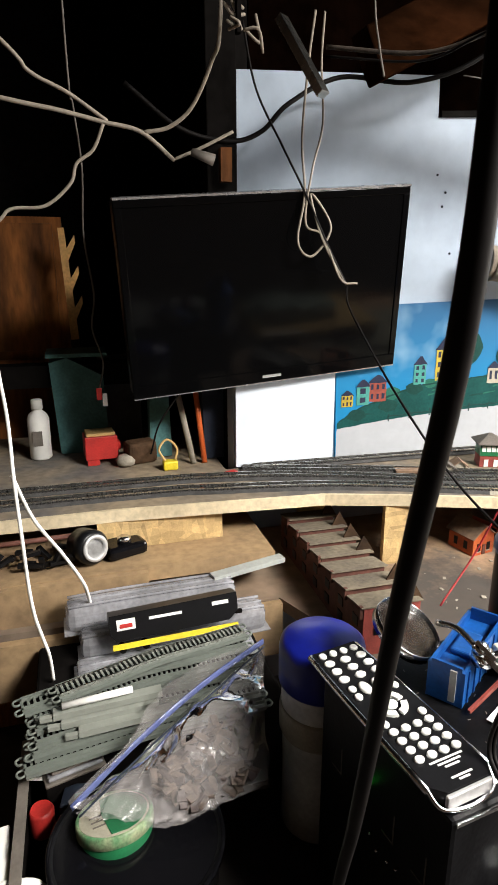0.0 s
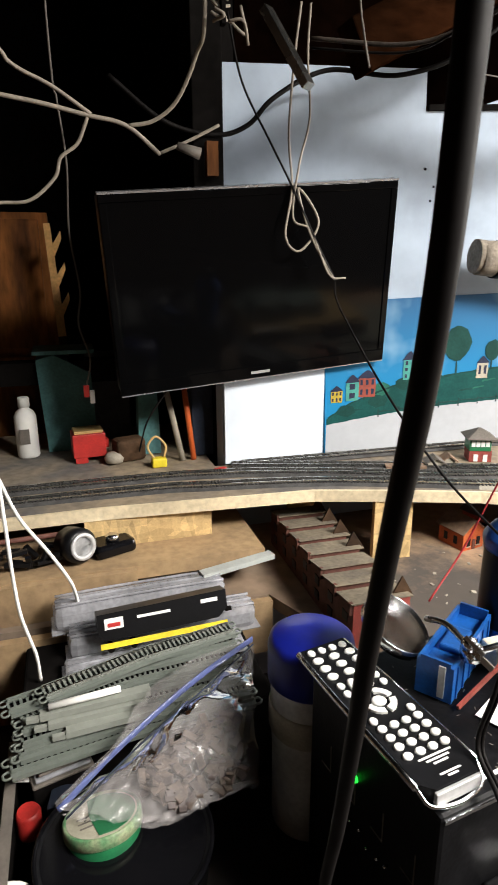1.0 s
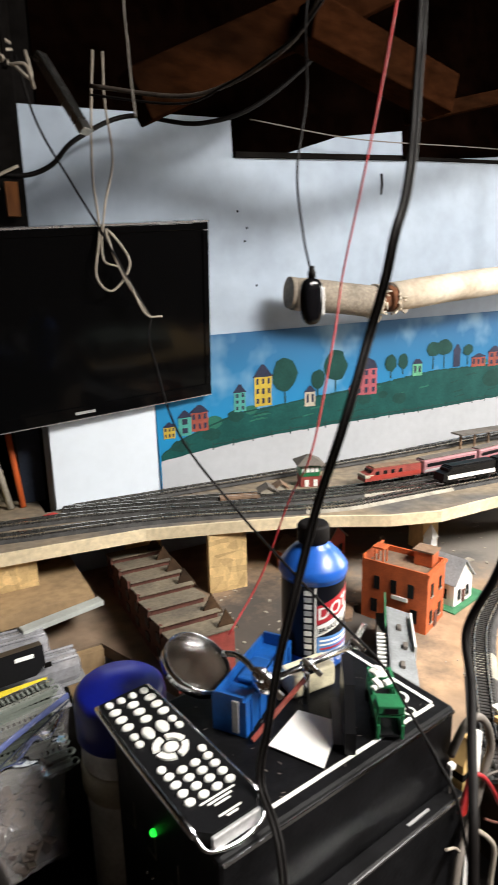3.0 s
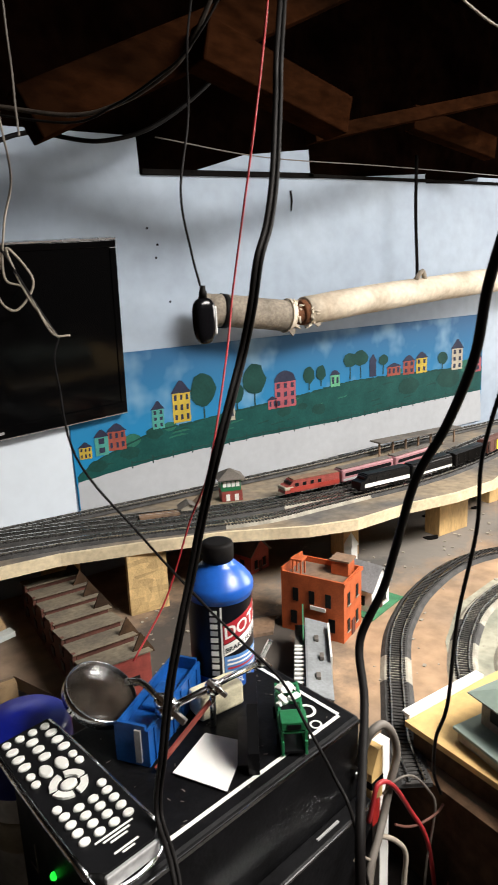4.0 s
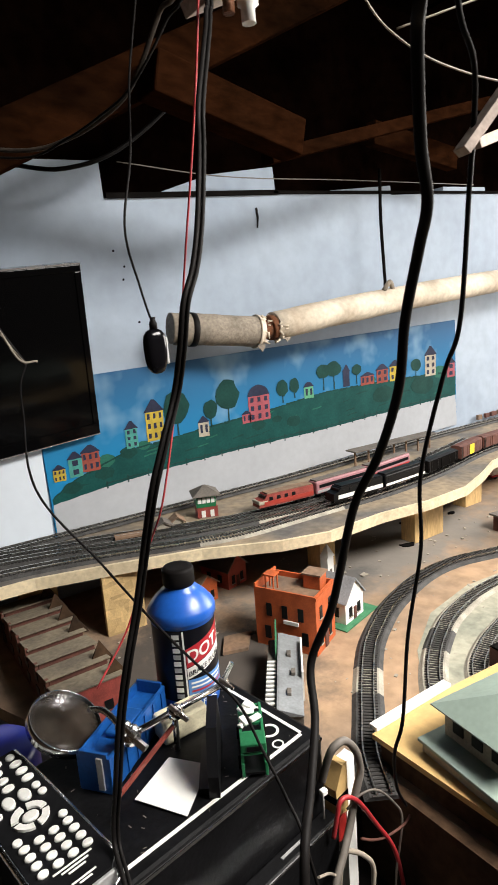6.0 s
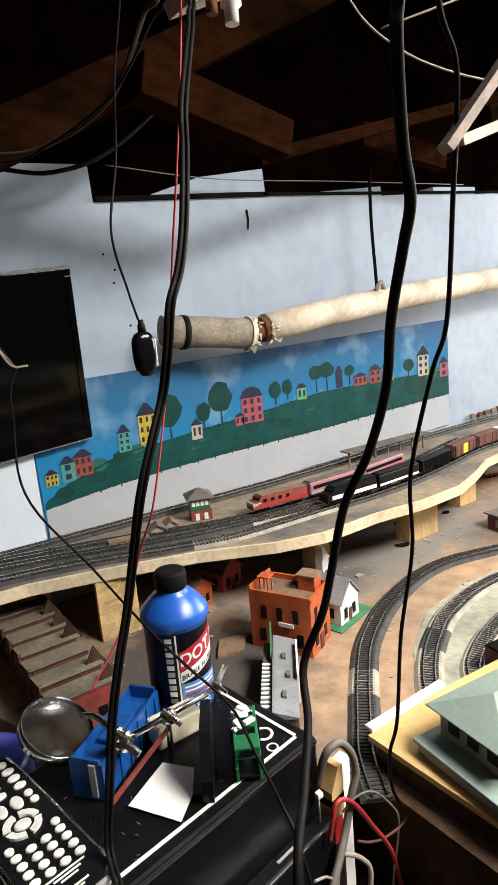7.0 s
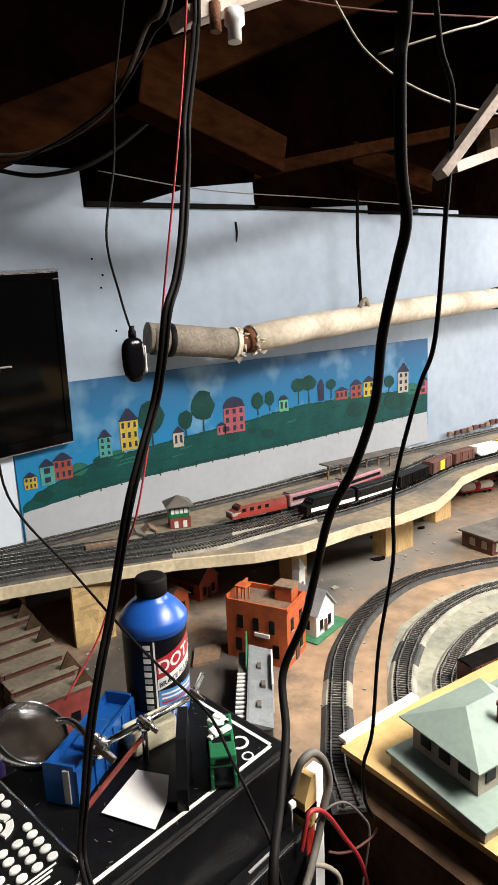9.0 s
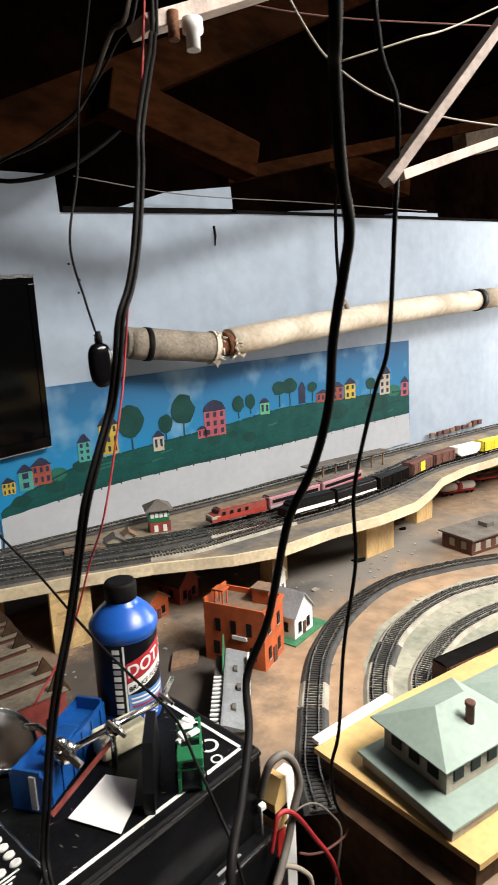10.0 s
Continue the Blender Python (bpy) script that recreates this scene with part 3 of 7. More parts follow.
part("lagging", tube([(0.997, 1.443, 1.430), (1.2, 1.44, 1.452), (1.6, 1.44, 1.486), (1.985, 1.44, 1.512)], 0.031, 22, 5, wobble=0.05), PIPE, pipe, "cream lagging")
part("lagging", tube([(1.995, 1.44, 1.513), (2.4, 1.44, 1.54), (2.98, 1.44, 1.57)], 0.031, 22, 5, wobble=0.05), PIPE, pipe, "cream lagging")
part("band", tube([(1.972, 1.44, 1.511), (2.000, 1.44, 1.5135)], 0.034, 22, 2), RUBBER, pipe, "dark band")
part("band", tube([(0.800, 1.465, 1.438), (0.812, 1.463, 1.437)], 0.034, 22, 2), RUBBER, pipe, "dark band")
part("flange", tube([(0.762, 1.472, 1.444), (0.772, 1.470, 1.443), (0.799, 1.465, 1.438)], 0.031, 20, 3, wobble=0.08), PIPE_OLD, pipe, "broken brown pipe end")
rng = random.Random(5)
bm = bmesh.new()
for k in range(40):
    a, x = rng.uniform(0, 6.28), rng.choice((0.960, 1.000))
    c = Vector((x + rng.uniform(-.006, .006), 1.444 + 0.03 * math.cos(a), 1.426 + 0.03 * math.sin(a)))
    join(bm, rod(c, c + Vector((rng.uniform(-.014, .014), rng.uniform(-.01, .01), rng.uniform(-.016, .004))), 0.0035, 5, 0.001))
part("torn_edge", bm, PIPE, pipe, "frayed torn insulation")
chain = thing("hanging_strap", (0, 0, 0), "dark chain strap holding the pipe from the roof", "strap")
part("strap", tube([(1.353, 1.45, 1.775), (1.350, 1.447, 1.65), (1.357, 1.445, 1.52), (1.356, 1.445, 1.490)], 0.004, 8, 6), DULLBLACK, chain)
part("knot", tube([(1.335, 1.43, 1.492), (1.352, 1.425, 1.512), (1.372, 1.432, 1.490)], 0.006, 8, 4), PIPE_OLD, chain)

# nail and holes on the wall
for x, z in ((0.695, 1.60), (0.715, 1.57), (0.71, 1.545), (0.735, 1.46)):
    tagged(part("nail", rod((x, WALL_Y + 0.002, z), (x, WALL_Y - 0.0008, z), 0.0024, 8), DULLBLACK), "small dark nail in the painted wall", "nail", "nails")
tagged(part("hook", upright([(1.050, 1.693), (1.055, 1.694), (1.058, 1.672), (1.054, 1.650), (1.052, 1.650), (1.053, 1.672)], WALL_Y - 0.002, WALL_Y + 0.001), DULLBLACK), "small dark sliver of iron nailed to the wall", "hook")

# ---- television ----
tv = thing("television", (0.3495, 1.500, 1.394), "black flat television hanging slightly crooked, switched off", "television", ry=-4.3, rx=10.7, rz=1.75)
part("body", solid(-0.252, 0.252, -0.010, 0.030, -0.160, 0.160, bevel=0.006), BLACK, tv)
W, H, B = 0.252, 0.160, 0.012
bm = bmesh.new()
for a in ((-W, W, H - B, H), (-W, W, -H, -H + 0.022), (-W, -W + B, -H + 0.022, H - B), (W - B, W, -H + 0.022, H - B)):
    box(bm, a[0], a[1], -0.0165, -0.0105, a[2], a[3], bevel=0.0012)
part("bezel", bm, SCREEN, tv, "glossy black frame")
part("screen", solid(-W + B, W - B, -0.0145, -0.0105, -H + 0.022, H - B), SCREEN, tv, "dark reflective screen")
part("trim", solid(-W, W, -0.0175, 0.002, H + 0.0002, H + 0.0034), TRIM, tv, "silver top edge")
part("trim", solid(-W, W, -0.0165, 0.002, -H - 0.002, -H - 0.0002), TRIM, tv, "thin silver bottom edge")
part("badge", solid(-0.018, 0.018, -0.0175, -0.0166, -H + 0.008, -H + 0.013), SILVER, tv, "small silver badge")
part("mount", solid(-0.05, 0.09, 0.0302, 0.045, -0.05, 0.05), BLACK, tv)

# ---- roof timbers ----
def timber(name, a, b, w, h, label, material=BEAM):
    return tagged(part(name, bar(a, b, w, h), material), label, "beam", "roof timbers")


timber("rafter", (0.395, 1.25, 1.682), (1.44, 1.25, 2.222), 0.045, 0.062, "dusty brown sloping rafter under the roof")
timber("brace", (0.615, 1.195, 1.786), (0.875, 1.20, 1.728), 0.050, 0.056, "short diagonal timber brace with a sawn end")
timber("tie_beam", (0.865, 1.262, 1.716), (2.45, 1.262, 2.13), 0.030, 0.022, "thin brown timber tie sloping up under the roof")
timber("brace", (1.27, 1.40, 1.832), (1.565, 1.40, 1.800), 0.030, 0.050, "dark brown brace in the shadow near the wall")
timber("rafter", (1.70, 1.33, 1.90), (2.9, 1.33, 2.20), 0.04, 0.06, "dark rafter near the wall", DARKWOOD)
timber("wall_plate", (0.690, 1.545, 1.701), (1.115, 1.545, 1.729), 0.006, 0.010, "thin black rail along the top of the wall", DULLBLACK)
timber("wall_plate", (1.10, 1.545, 1.728), (2.95, 1.545, 1.822), 0.006, 0.007, "thin black rail along the top of the wall", DULLBLACK)
timber("post", (0.27, 1.52, 1.53), (0.27, 1.52, 2.2), 0.035, 0.05, "dark upright post at the corner of the wall", DULLBLACK)

# ---- black equipment case, with the things on it ----
CASE_Z = 1.05
case = thing("equipment_case", (0.252, 0.760, CASE_Z), "black vinyl-covered equipment case with white outline graphics", "case", rz=7.8)
CW, CD = 0.272, 0.180
part("body", solid(0, CW, 0, CD, -0.25, 0, bevel=0.004), CASE, case)
bm = bmesh.new()
for a in ((0.016, CW - 0.015, 0.0130, 0.0165), (CW - 0.0155, CW - 0.012, 0.0165, CD - 0.025), (0.10, CW - 0.015, CD - 0.0255, CD - 0.022)):
    box(bm, a[0], a[1], a[2], a[3], 0.0003, 0.0009)
part("outline", bm, KEY, case, "white printed outline")
part("edge_trim", solid(0.004, CW - 0.002, -0.0012, 0.0006, -0.0062, -0.0030), CHROME, case, "bright front edge strip")
part("ledge", solid(0.05, CW - 0.001, -0.017, -0.0004, -0.25, -0.085, bevel=0.002), CASE, case, "black lower ledge")
part("ledge_trim", solid(0.06, CW - 0.004, -0.0180, -0.0166, -0.0885, -0.0862), CHROME, case, "worn bright edge of the ledge")
part("ledge_strip", solid(CW - 0.075, CW - 0.045, -0.010, -0.0075, -0.0848, -0.0838), SILVER, case, "short bright strip")
for k, (u, v, r) in enumerate(((CW - 0.032, 0.042, 0.010), (CW - 0.040, 0.022, 0.006))):
    bm = bmesh.new()
    for q in range(16):
        a = 2 * math.pi * q / 16
        b2 = a + 2 * math.pi / 16
        pts = [(u + rr * math.cos(t), v + rr * math.sin(t)) for rr, t in ((r, a), (r, b2), (r * .72, b2), (r * .72, a))]
        join(bm, prism(pts, 0.0003, 0.0008))
    part("printed_ring", bm, KEY, case, "small printed ring symbol")
part("led", lathe([(0.0034, 0), (0.0034, 0.002), (0.002, 0.0036)], 14, pose(-0.0008, 0.10, -0.055, 0, -90)), LED, case, "glowing green light")
for k in range(9):
    part("knob", lathe([(0.0013, 0), (0.0013, 0.003), (0.0009, 0.004)], 8, pose(-0.0008, 0.010 + 0.013 * k + 0.002 * (k % 2), -0.10 - 0.004 * (k % 3), 0, -90)), CHROME, case)
for k in range(4):
    bm = bmesh.new()
    for a in ((0.0, 0.016, 0, 0.001), (0.0, 0.001, 0.001, 0.03)):
        box(bm, -0.0012, -0.0004, 0.02 + 0.04 * k + a[0], 0.02 + 0.04 * k + a[1], -0.085 + a[2], -0.085 + a[3])
    part("printed_line", bm, WIRE_G, case)


rng = random.Random(44)
bm = bmesh.new()
for k in range(70):
    u, v, s = rng.uniform(0.01, CW - 0.01), rng.uniform(0.01, CD - 0.01), rng.uniform(0.0003, 0.0011)
    box(bm, -s * 2, s * 2, -s * 0.4, s * 0.4, 0, 0.0003, m=pose(u, v, 0.0002, 0, 0, rng.uniform(0, 180)))
tagged(part("lint", bm, WIRE_G, case, "pale specks of dust and lint"), kind="stuff")


# remote control
remote = thing("remote_control", (0.258, 0.866, CASE_Z + 0.001), "black remote control with white buttons lying on the case", "remote control", rz=9)
part("body", prism([(-0.025, 0.088), (0.025, 0.090), (0.0275, 0.02), (0.0285, -0.085), (0.020, -0.094), (-0.020, -0.094), (-0.0285, -0.085), (-0.0275, 0.02)], 0.004, 0.0155), BLACK, remote)
bm = bmesh.new()
for sgn in (-1, 1):
    join(bm, tube([(sgn * 0.0262, 0.089, 0.012), (sgn * 0.0285, 0.02, 0.012), (sgn * 0.0295, -0.085, 0.012)], 0.0032, 10, 5))
join(bm, tube([(-0.0295, -0.084, 0.012), (-0.024, -0.096, 0.004), (0.0, -0.101, 0.0025), (0.024, -0.096, 0.004), (0.0295, -0.084, 0.012)], 0.0018, 8, 6))
part("silver_rim", bm, CHROME, remote, "silver side rim")
part("end_cap", solid(-0.022, 0.022, -0.098, -0.0942, 0.003, 0.0145, bevel=0.001), SILVER, remote)


def key(x, y, rx, ry):
    part("button", lathe([(1, 0.0152), (0.96, 0.0172), (0.75, 0.0180)], 14, Matrix.Translation((x, y, 0)) @ Matrix.Diagonal((rx, ry, 1, 1))), KEY, remote)


for r in range(4):
    for c in range(4 if r == 0 else 3):
        n = 4 if r == 0 else 3
        key(-0.018 + 0.036 * c / (n - 1), 0.080 - 0.0125 * r, 0.0042 if r == 0 else 0.0058, 0.0042)
for x, y in ((-0.019, 0.028), (0.019, 0.028), (-0.0195, 0.017), (0.0195, 0.017), (-0.0195, -0.020), (0.0195, -0.020)):
    key(x, y, 0.0040, 0.0040)
for x in (-0.007, 0.007):
    key(x, 0.025, 0.0055, 0.0085)
bm = bmesh.new()
for q in range(20):
    if q % 5 == 4:
        continue
    a, b2 = 2 * math.pi * q / 20 + 0.15, 2 * math.pi * (q + 1) / 20 + 0.15
    join(bm, prism([(rr * math.cos(t), -0.002 + rr * math.sin(t)) for rr, t in ((0.0155, a), (0.0155, b2), (0.0095, b2), (0.0095, a))], 0.0152, 0.0178))
part("button_ring", bm, KEY, remote)
key(0, -0.002, 0.0072, 0.0060)
for r in range(4):
    for c in range(4):
        key(-0.0185 + 0.01235 * c, -0.030 - 0.0105 * r, 0.0046, 0.0036)
for k, (y, w) in enumerate(((-0.069, 0.018), (-0.0725, 0.013), (-0.076, 0.009), (-0.086, 0.012), (-0.089, 0.007))):
    part("marking", solid(-w + 0.004, w, y, y + 0.0016, 0.0156, 0.0160), KEY, remote, "small white unreadable marking")

# bottle of brake fluid
bottle = thing("fluid_bottle", (0.452, 0.935, CASE_Z + 0.001), "blue plastic brake fluid bottle with black cap on the case", "bottle", rz=-23)
bottle.scale = (0.95, 0.95, 0.965)
part("body", lathe([(0.030, 0), (0.0345, 0.003), (0.0355, 0.010), (0.0355, 0.1045), (0.0374, 0.1065), (0.0380, 0.1085), (0.0380, 0.1150), (0.0365, 0.1180), (0.0300, 0.1265), (0.0215, 0.1345), (0.0172, 0.1375), (0.0160, 0.142)], 48), BOTTLE, bottle)
part("cap", lathe([(0.0172, 0.141), (0.0178, 0.143), (0.0178, 0.158), (0.0160, 0.1605), (0.012, 0.161)], 32), RUBBER, bottle, "black screw cap")


def wrap(name, a0, a1, z0, z1, r, material, label="", slant=0.0, n=12):
    """A label patch on the round of the bottle, from angle a0 to a1 (degrees)."""
    bm = bmesh.new()
    rows = []
    for i in range(n + 1):
        a = radians(a0 + (a1 - a0) * i / n)
        dz = slant * i / n
        rows.append((bm.verts.new((r * math.cos(a), r * math.sin(a), z0 + dz)), bm.verts.new((r * math.cos(a), r * math.sin(a), z1 + dz))))
    for p, q in zip(rows, rows[1:]):
        bm.faces.new((p[0], q[0], q[1], p[1])).smooth = True
    return part(name, bm, material, bottle if name == "label" else sleeve, label)


sleeve = wrap("label", -200, 10, 0.018, 0.102, 0.0357, LABEL_DARK, "dark printed label", n=40)
wrap("label_stripe", -99, -96, 0.019, 0.101, 0.0360, KEY)
wrap("label_panel", -95, 8, 0.020, 0.044, 0.0360, LABEL_BLUE, "light blue label panel")
wrap("label_band", -95, 8, 0.058, 0.080, 0.0360, LABEL_RED, "red label band", slant=0.022)
wrap("label_band", -95, 8, 0.0445, 0.0572, 0.0360, KEY, "white label band", slant=0.022)


def lettering(text, size, parent, material, bend, up=False):
    """Text as a mesh; bend maps (x, y) of the text to a place on its thing."""
    cu = bpy.data.curves.new("text", "FONT")
    cu.body, cu.size, cu.offset = text, size, size * 0.02
    ob = bpy.data.objects.new("text", cu)
    scene.collection.objects.link(ob)
    me = bpy.data.meshes.new_from_object(ob.evaluated_get(bpy.context.evaluated_depsgraph_get()))
    bpy.data.objects.remove(ob)
    for v in me.vertices:
        v.co = bend(v.co.x, v.co.y)
    me.materials.append(material)
    t = new("lettering", me)
    t.parent = parent
    return tagged(t, "printed words " + text)


def round_label(a0, z0, turn=False, slope=0.0, r=0.0363):
    def bend(x, y):
        s, h = (-y, x) if turn else (x, y)
        a = radians(a0) + s / r
        return (r * math.cos(a), r * math.sin(a), z0 + h + slope * s)
    return bend


for k in range(10):
    wrap("brand_bar", -117, -104, 0.022 + 0.0078 * k, 0.0275 + 0.0078 * k, 0.0361, KEY if k % 2 else SILVER, n=3)
lettering("DOT 3", 0.0190, sleeve, KEY, round_label(-94, 0.0640, slope=0.27, r=0.0364))
lettering("BRAKE FLUID", 0.0076, sleeve, LABEL_DARK, round_label(-93, 0.0480, slope=0.30, r=0.0364))
lettering("12 FL OZ", 0.008, sleeve, KEY, round_label(-88, 0.011, r=0.0359))
for k in range(4):
    wrap("fine_print", -90, -25 + 7 * (k % 2), 0.024 + 0.0048 * k, 0.0262 + 0.0048 * k, 0.0363, KEY if k != 1 else LABEL_RED, "unreadable small print")

# soldering stand with magnifier
LENS = mat("dusty_lens", (0.085, 0.070, 0.055), 0.2, var=0.7, scale=30, spec=0.12)
LENS.node_tree.nodes["Principled BSDF"].inputs["Alpha"].default_value = 0.42
stand = thing("magnifier_stand", (0, 0, 0), "metal soldering stand with a round magnifier and clamp joints", "magnifier stand")
part("rod", rod((0.345, 0.868, 1.092), (0.458, 0.872, 1.096), 0.0032, 12), CHROME, stand)
for c, r in (((0.352, 0.868, 1.093), 0.010), ((0.400, 0.868, 1.094), 0.0075), ((0.458, 0.872, 1.096), 0.006), ((0.347, 0.866, 1.104), 0.007)):
    part("joint", lathe([(r * .4, -r * .6), (r, -r * .5), (r, r * .5), (r * .4, r * .6)], 12, Matrix.Translation(c) @ pose(0, 0, 0, 60, 20, 0)), CHROME, stand)
    part("wing_nut", solid(-r * .3, r * .3, -r * 1.5, r * 1.5, -r * .25, r * .25, m=Matrix.Translation(Vector(c) + Vector((0, -r, 0.003))) @ pose(0, 0, 0, 30, 25, 40)), STEEL, stand)
part("post", rod((0.400, 0.872, 1.0515), (0.400, 0.869, 1.092), 0.003, 10), STEEL, stand)
part("base", solid(0.392, 0.442, 0.880, 0.906, 1.0515, 1.076, bevel=0.003), IVORY, stand, "cream metal base block")
part("clip", bar((0.458, 0.872, 1.098), (0.468, 0.868, 1.118), 0.004, 0.004), CHROME, stand)
MAG = Matrix.Translation((0.314, 0.936, 1.086)) @ pose(0, 0, 0, 28, 12, 20)
bm = lathe([(0.0345, -0.0055), (0.0355, -0.0055), (0.0355, 0.0055), (0.0345, 0.0055), (0.0345, -0.0055)], 44, MAG)
part("lens_rim", bm, CHROME, stand, "polished lens rim")
part("lens", lathe([(0.0001, -0.0028), (0.0220, -0.0022), (0.0343, -0.0008), (0.0343, 0.0008), (0.0220, 0.0022), (0.0001, 0.0028)], 44, MAG), LENS, stand, "round glass lens")
part("lens_arm", tube([(0.334, 0.915, 1.103), (0.342, 0.895, 1.108), (0.348, 0.868, 1.100)], 0.003, 10, 5), STEEL, stand)

# blue toy freight shell and other bits on the case
toy = thing("blue_freight_car", (0.362, 0.904, CASE_Z + 0.001), "blue plastic model freight car body standing on the case", "model car", rz=36)
bm = bmesh.new()
for a in ((-0.055, 0.055, -0.017, -0.014, 0, 0.036), (-0.055, 0.055, 0.014, 0.017, 0, 0.036), (-0.055, -0.052, -0.014, 0.014, 0, 0.040), (0.052, 0.055, -0.014, 0.014, 0, 0.040), (-0.052, 0.052, -0.014, 0.014, 0.024, 0.027)):
    box(bm, *a)
part("body", bm, BLUE, toy)
for k in range(6):
    part("rib", solid(-0.046 + 0.018 * k, -0.043 + 0.018 * k, -0.0185, -0.0172, 0.001, 0.034), BLUE, toy)
part("hatch", solid(-0.02, 0.02, -0.010, 0.010, 0.0272, 0.033, bevel=0.002), BLUE, toy)
part("ladder", solid(-0.057, -0.0552, -0.010, -0.004, 0.004, 0.036), SILVER, toy)
tagged(part("red_strip", bar((0.329, 0.850, 1.054), (0.402, 0.872, 1.080), 0.0028, 0.0042), REDBROWN), "dark red plastic strip leaning on the case", "plastic strip")
bm = bmesh.new()
vs = [bm.verts.new(p) for p in ((0.387, 0.865, 1.0525), (0.411, 0.831, 1.053), (0.366, 0.794, 1.0515), (0.339, 0.839, 1.0525), (0.376, 0.832, 1.0513))]
for a, b2 in ((0, 1), (1, 2), (2, 3), (3, 0)):
    bm.faces.new((vs[b2], vs[a], vs[4]))
r = bmesh.ops.extrude_face_region(bm, geom=bm.faces[:])
bmesh.ops.translate(bm, verts=[v for v in r["geom"] if isinstance(v, bmesh.types.BMVert)], vec=(0, 0, 0.0006))
tagged(part("paper_square", bm, PAPER), "creased square of white paper on the case", "paper")
bracket = thing("black_bracket", (0.418, 0.830, CASE_Z + 0.001), "black plastic bracket standing on the case", "bracket", rz=56)
bracket.scale = (1.15, 1.2, 1.05)
part("plate", prism([(-0.036, 0), (0.030, 0), (0.034, 0.016), (0.022, 0.052), (-0.016, 0.050), (-0.036, 0.020)], -0.004, 0.004, UP_Y), BLACK, bracket)
part("foot", solid(-0.03, 0.026, 0.003, 0.012, 0, 0.004), BLACK, bracket)
loco = thing("green_locomotive_shell", (0.455, 0.822, CASE_Z + 0.001), "green open-framed model shell with loose white parts on the case", "model shell", rz=58)
loco.scale = (1.0, 1.0, 0.76)
for sgn in (-1, 1):
    part("side", solid(-0.036, 0.036, sgn * 0.0105 - 0.0014, sgn * 0.0105 + 0.0014, 0.002, 0.020, bevel=0.0006), GREEN, loco)
    for k in range(4):
        part("side_post", solid(-0.034 + 0.0205 * k, -0.0295 + 0.0205 * k, sgn * 0.0105 - 0.0013, sgn * 0.0105 + 0.0013, 0.0202, 0.031), GREEN, loco)
    part("top_rail", solid(-0.036, 0.036, sgn * 0.0105 - 0.0014, sgn * 0.0105 + 0.0014, 0.0312, 0.0345, bevel=0.0006), GREEN, loco)
    part("wheel", lathe([(0.0062, -0.001), (0.0062, 0.001)], 16, pose(-0.020, sgn * 0.0135, 0.0063, 90)), DULLBLACK, loco, "black wheel")
    part("wheel", lathe([(0.0062, -0.001), (0.0062, 0.001)], 16, pose(0.020, sgn * 0.0135, 0.0063, 90)), DULLBLACK, loco, "black wheel")
for k in range(6):
    part("cross_rib", solid(-0.0355 + 0.0135 * k, -0.0325 + 0.0135 * k, -0.0090, 0.0090, 0.0310, 0.0338), GREEN, loco)
part("floor_plate", solid(-0.035, 0.035, -0.0090, 0.0090, 0.004, 0.007), BLACK, loco)
part("cab", solid(-0.036, -0.018, -0.0118, 0.0118, 0.0347, 0.046, bevel=0.0012), GREEN, loco)
part("cab_window", solid(-0.0368, -0.0361, -0.006, 0.006, 0.037, 0.043), BLACK, loco)
rng = random.Random(77)
for k in range(7):
    part("loose_bit", solid(-0.006, 0.006, -0.003, 0.003, -0.0022, 0.0022, m=pose(rng.uniform(0.000, 0.034), rng.uniform(-0.008, 0.010), 0.0375 + 0.003 * (k % 3), rng.uniform(-25, 25), rng.uniform(-25, 25), rng.uniform(0, 180)), bevel=0.001), PAPER, loco, "small white plastic part")

# ---- tracks ----
def along(pts, z, n):
    line = smooth_line([(x, y, z) for x, y in pts], 10)
    d = [0.0]
    for a, b in zip(line, line[1:]):
        d.append(d[-1] + (b - a).length)
    out = []
    for k in range(n + 1):
        s = d[-1] * k / n
        i = min(max(int(np.searchsorted(d, s)) - 1, 0), len(line) - 2)
        t = (s - d[i]) / max(d[i + 1] - d[i], 1e-6)
        p = line[i].lerp(line[i + 1], t)
        out.append((p, (line[i + 1] - line[i]).normalized()))
    return out, d[-1]


def strip(stations, profile):
    """Sweeps a flat profile (side, up) along the stations."""
    bm, rows = bmesh.new(), []
    for p, d in stations:
        s = Vector((d.y, -d.x, 0))
        rows.append([bm.verts.new(p + s * u + Vector((0, 0, v))) for u, v in profile])
    for a, b in zip(rows, rows[1:]):
        for i in range(len(profile)):
            j = (i + 1) % len(profile)
            bm.faces.new((a[i], b[i], b[j], a[j]))
    bm.faces.new(rows[0]), bm.faces.new(rows[-1][::-1])
    bmesh.ops.recalc_face_normals(bm, faces=bm.faces[:])
    return bm


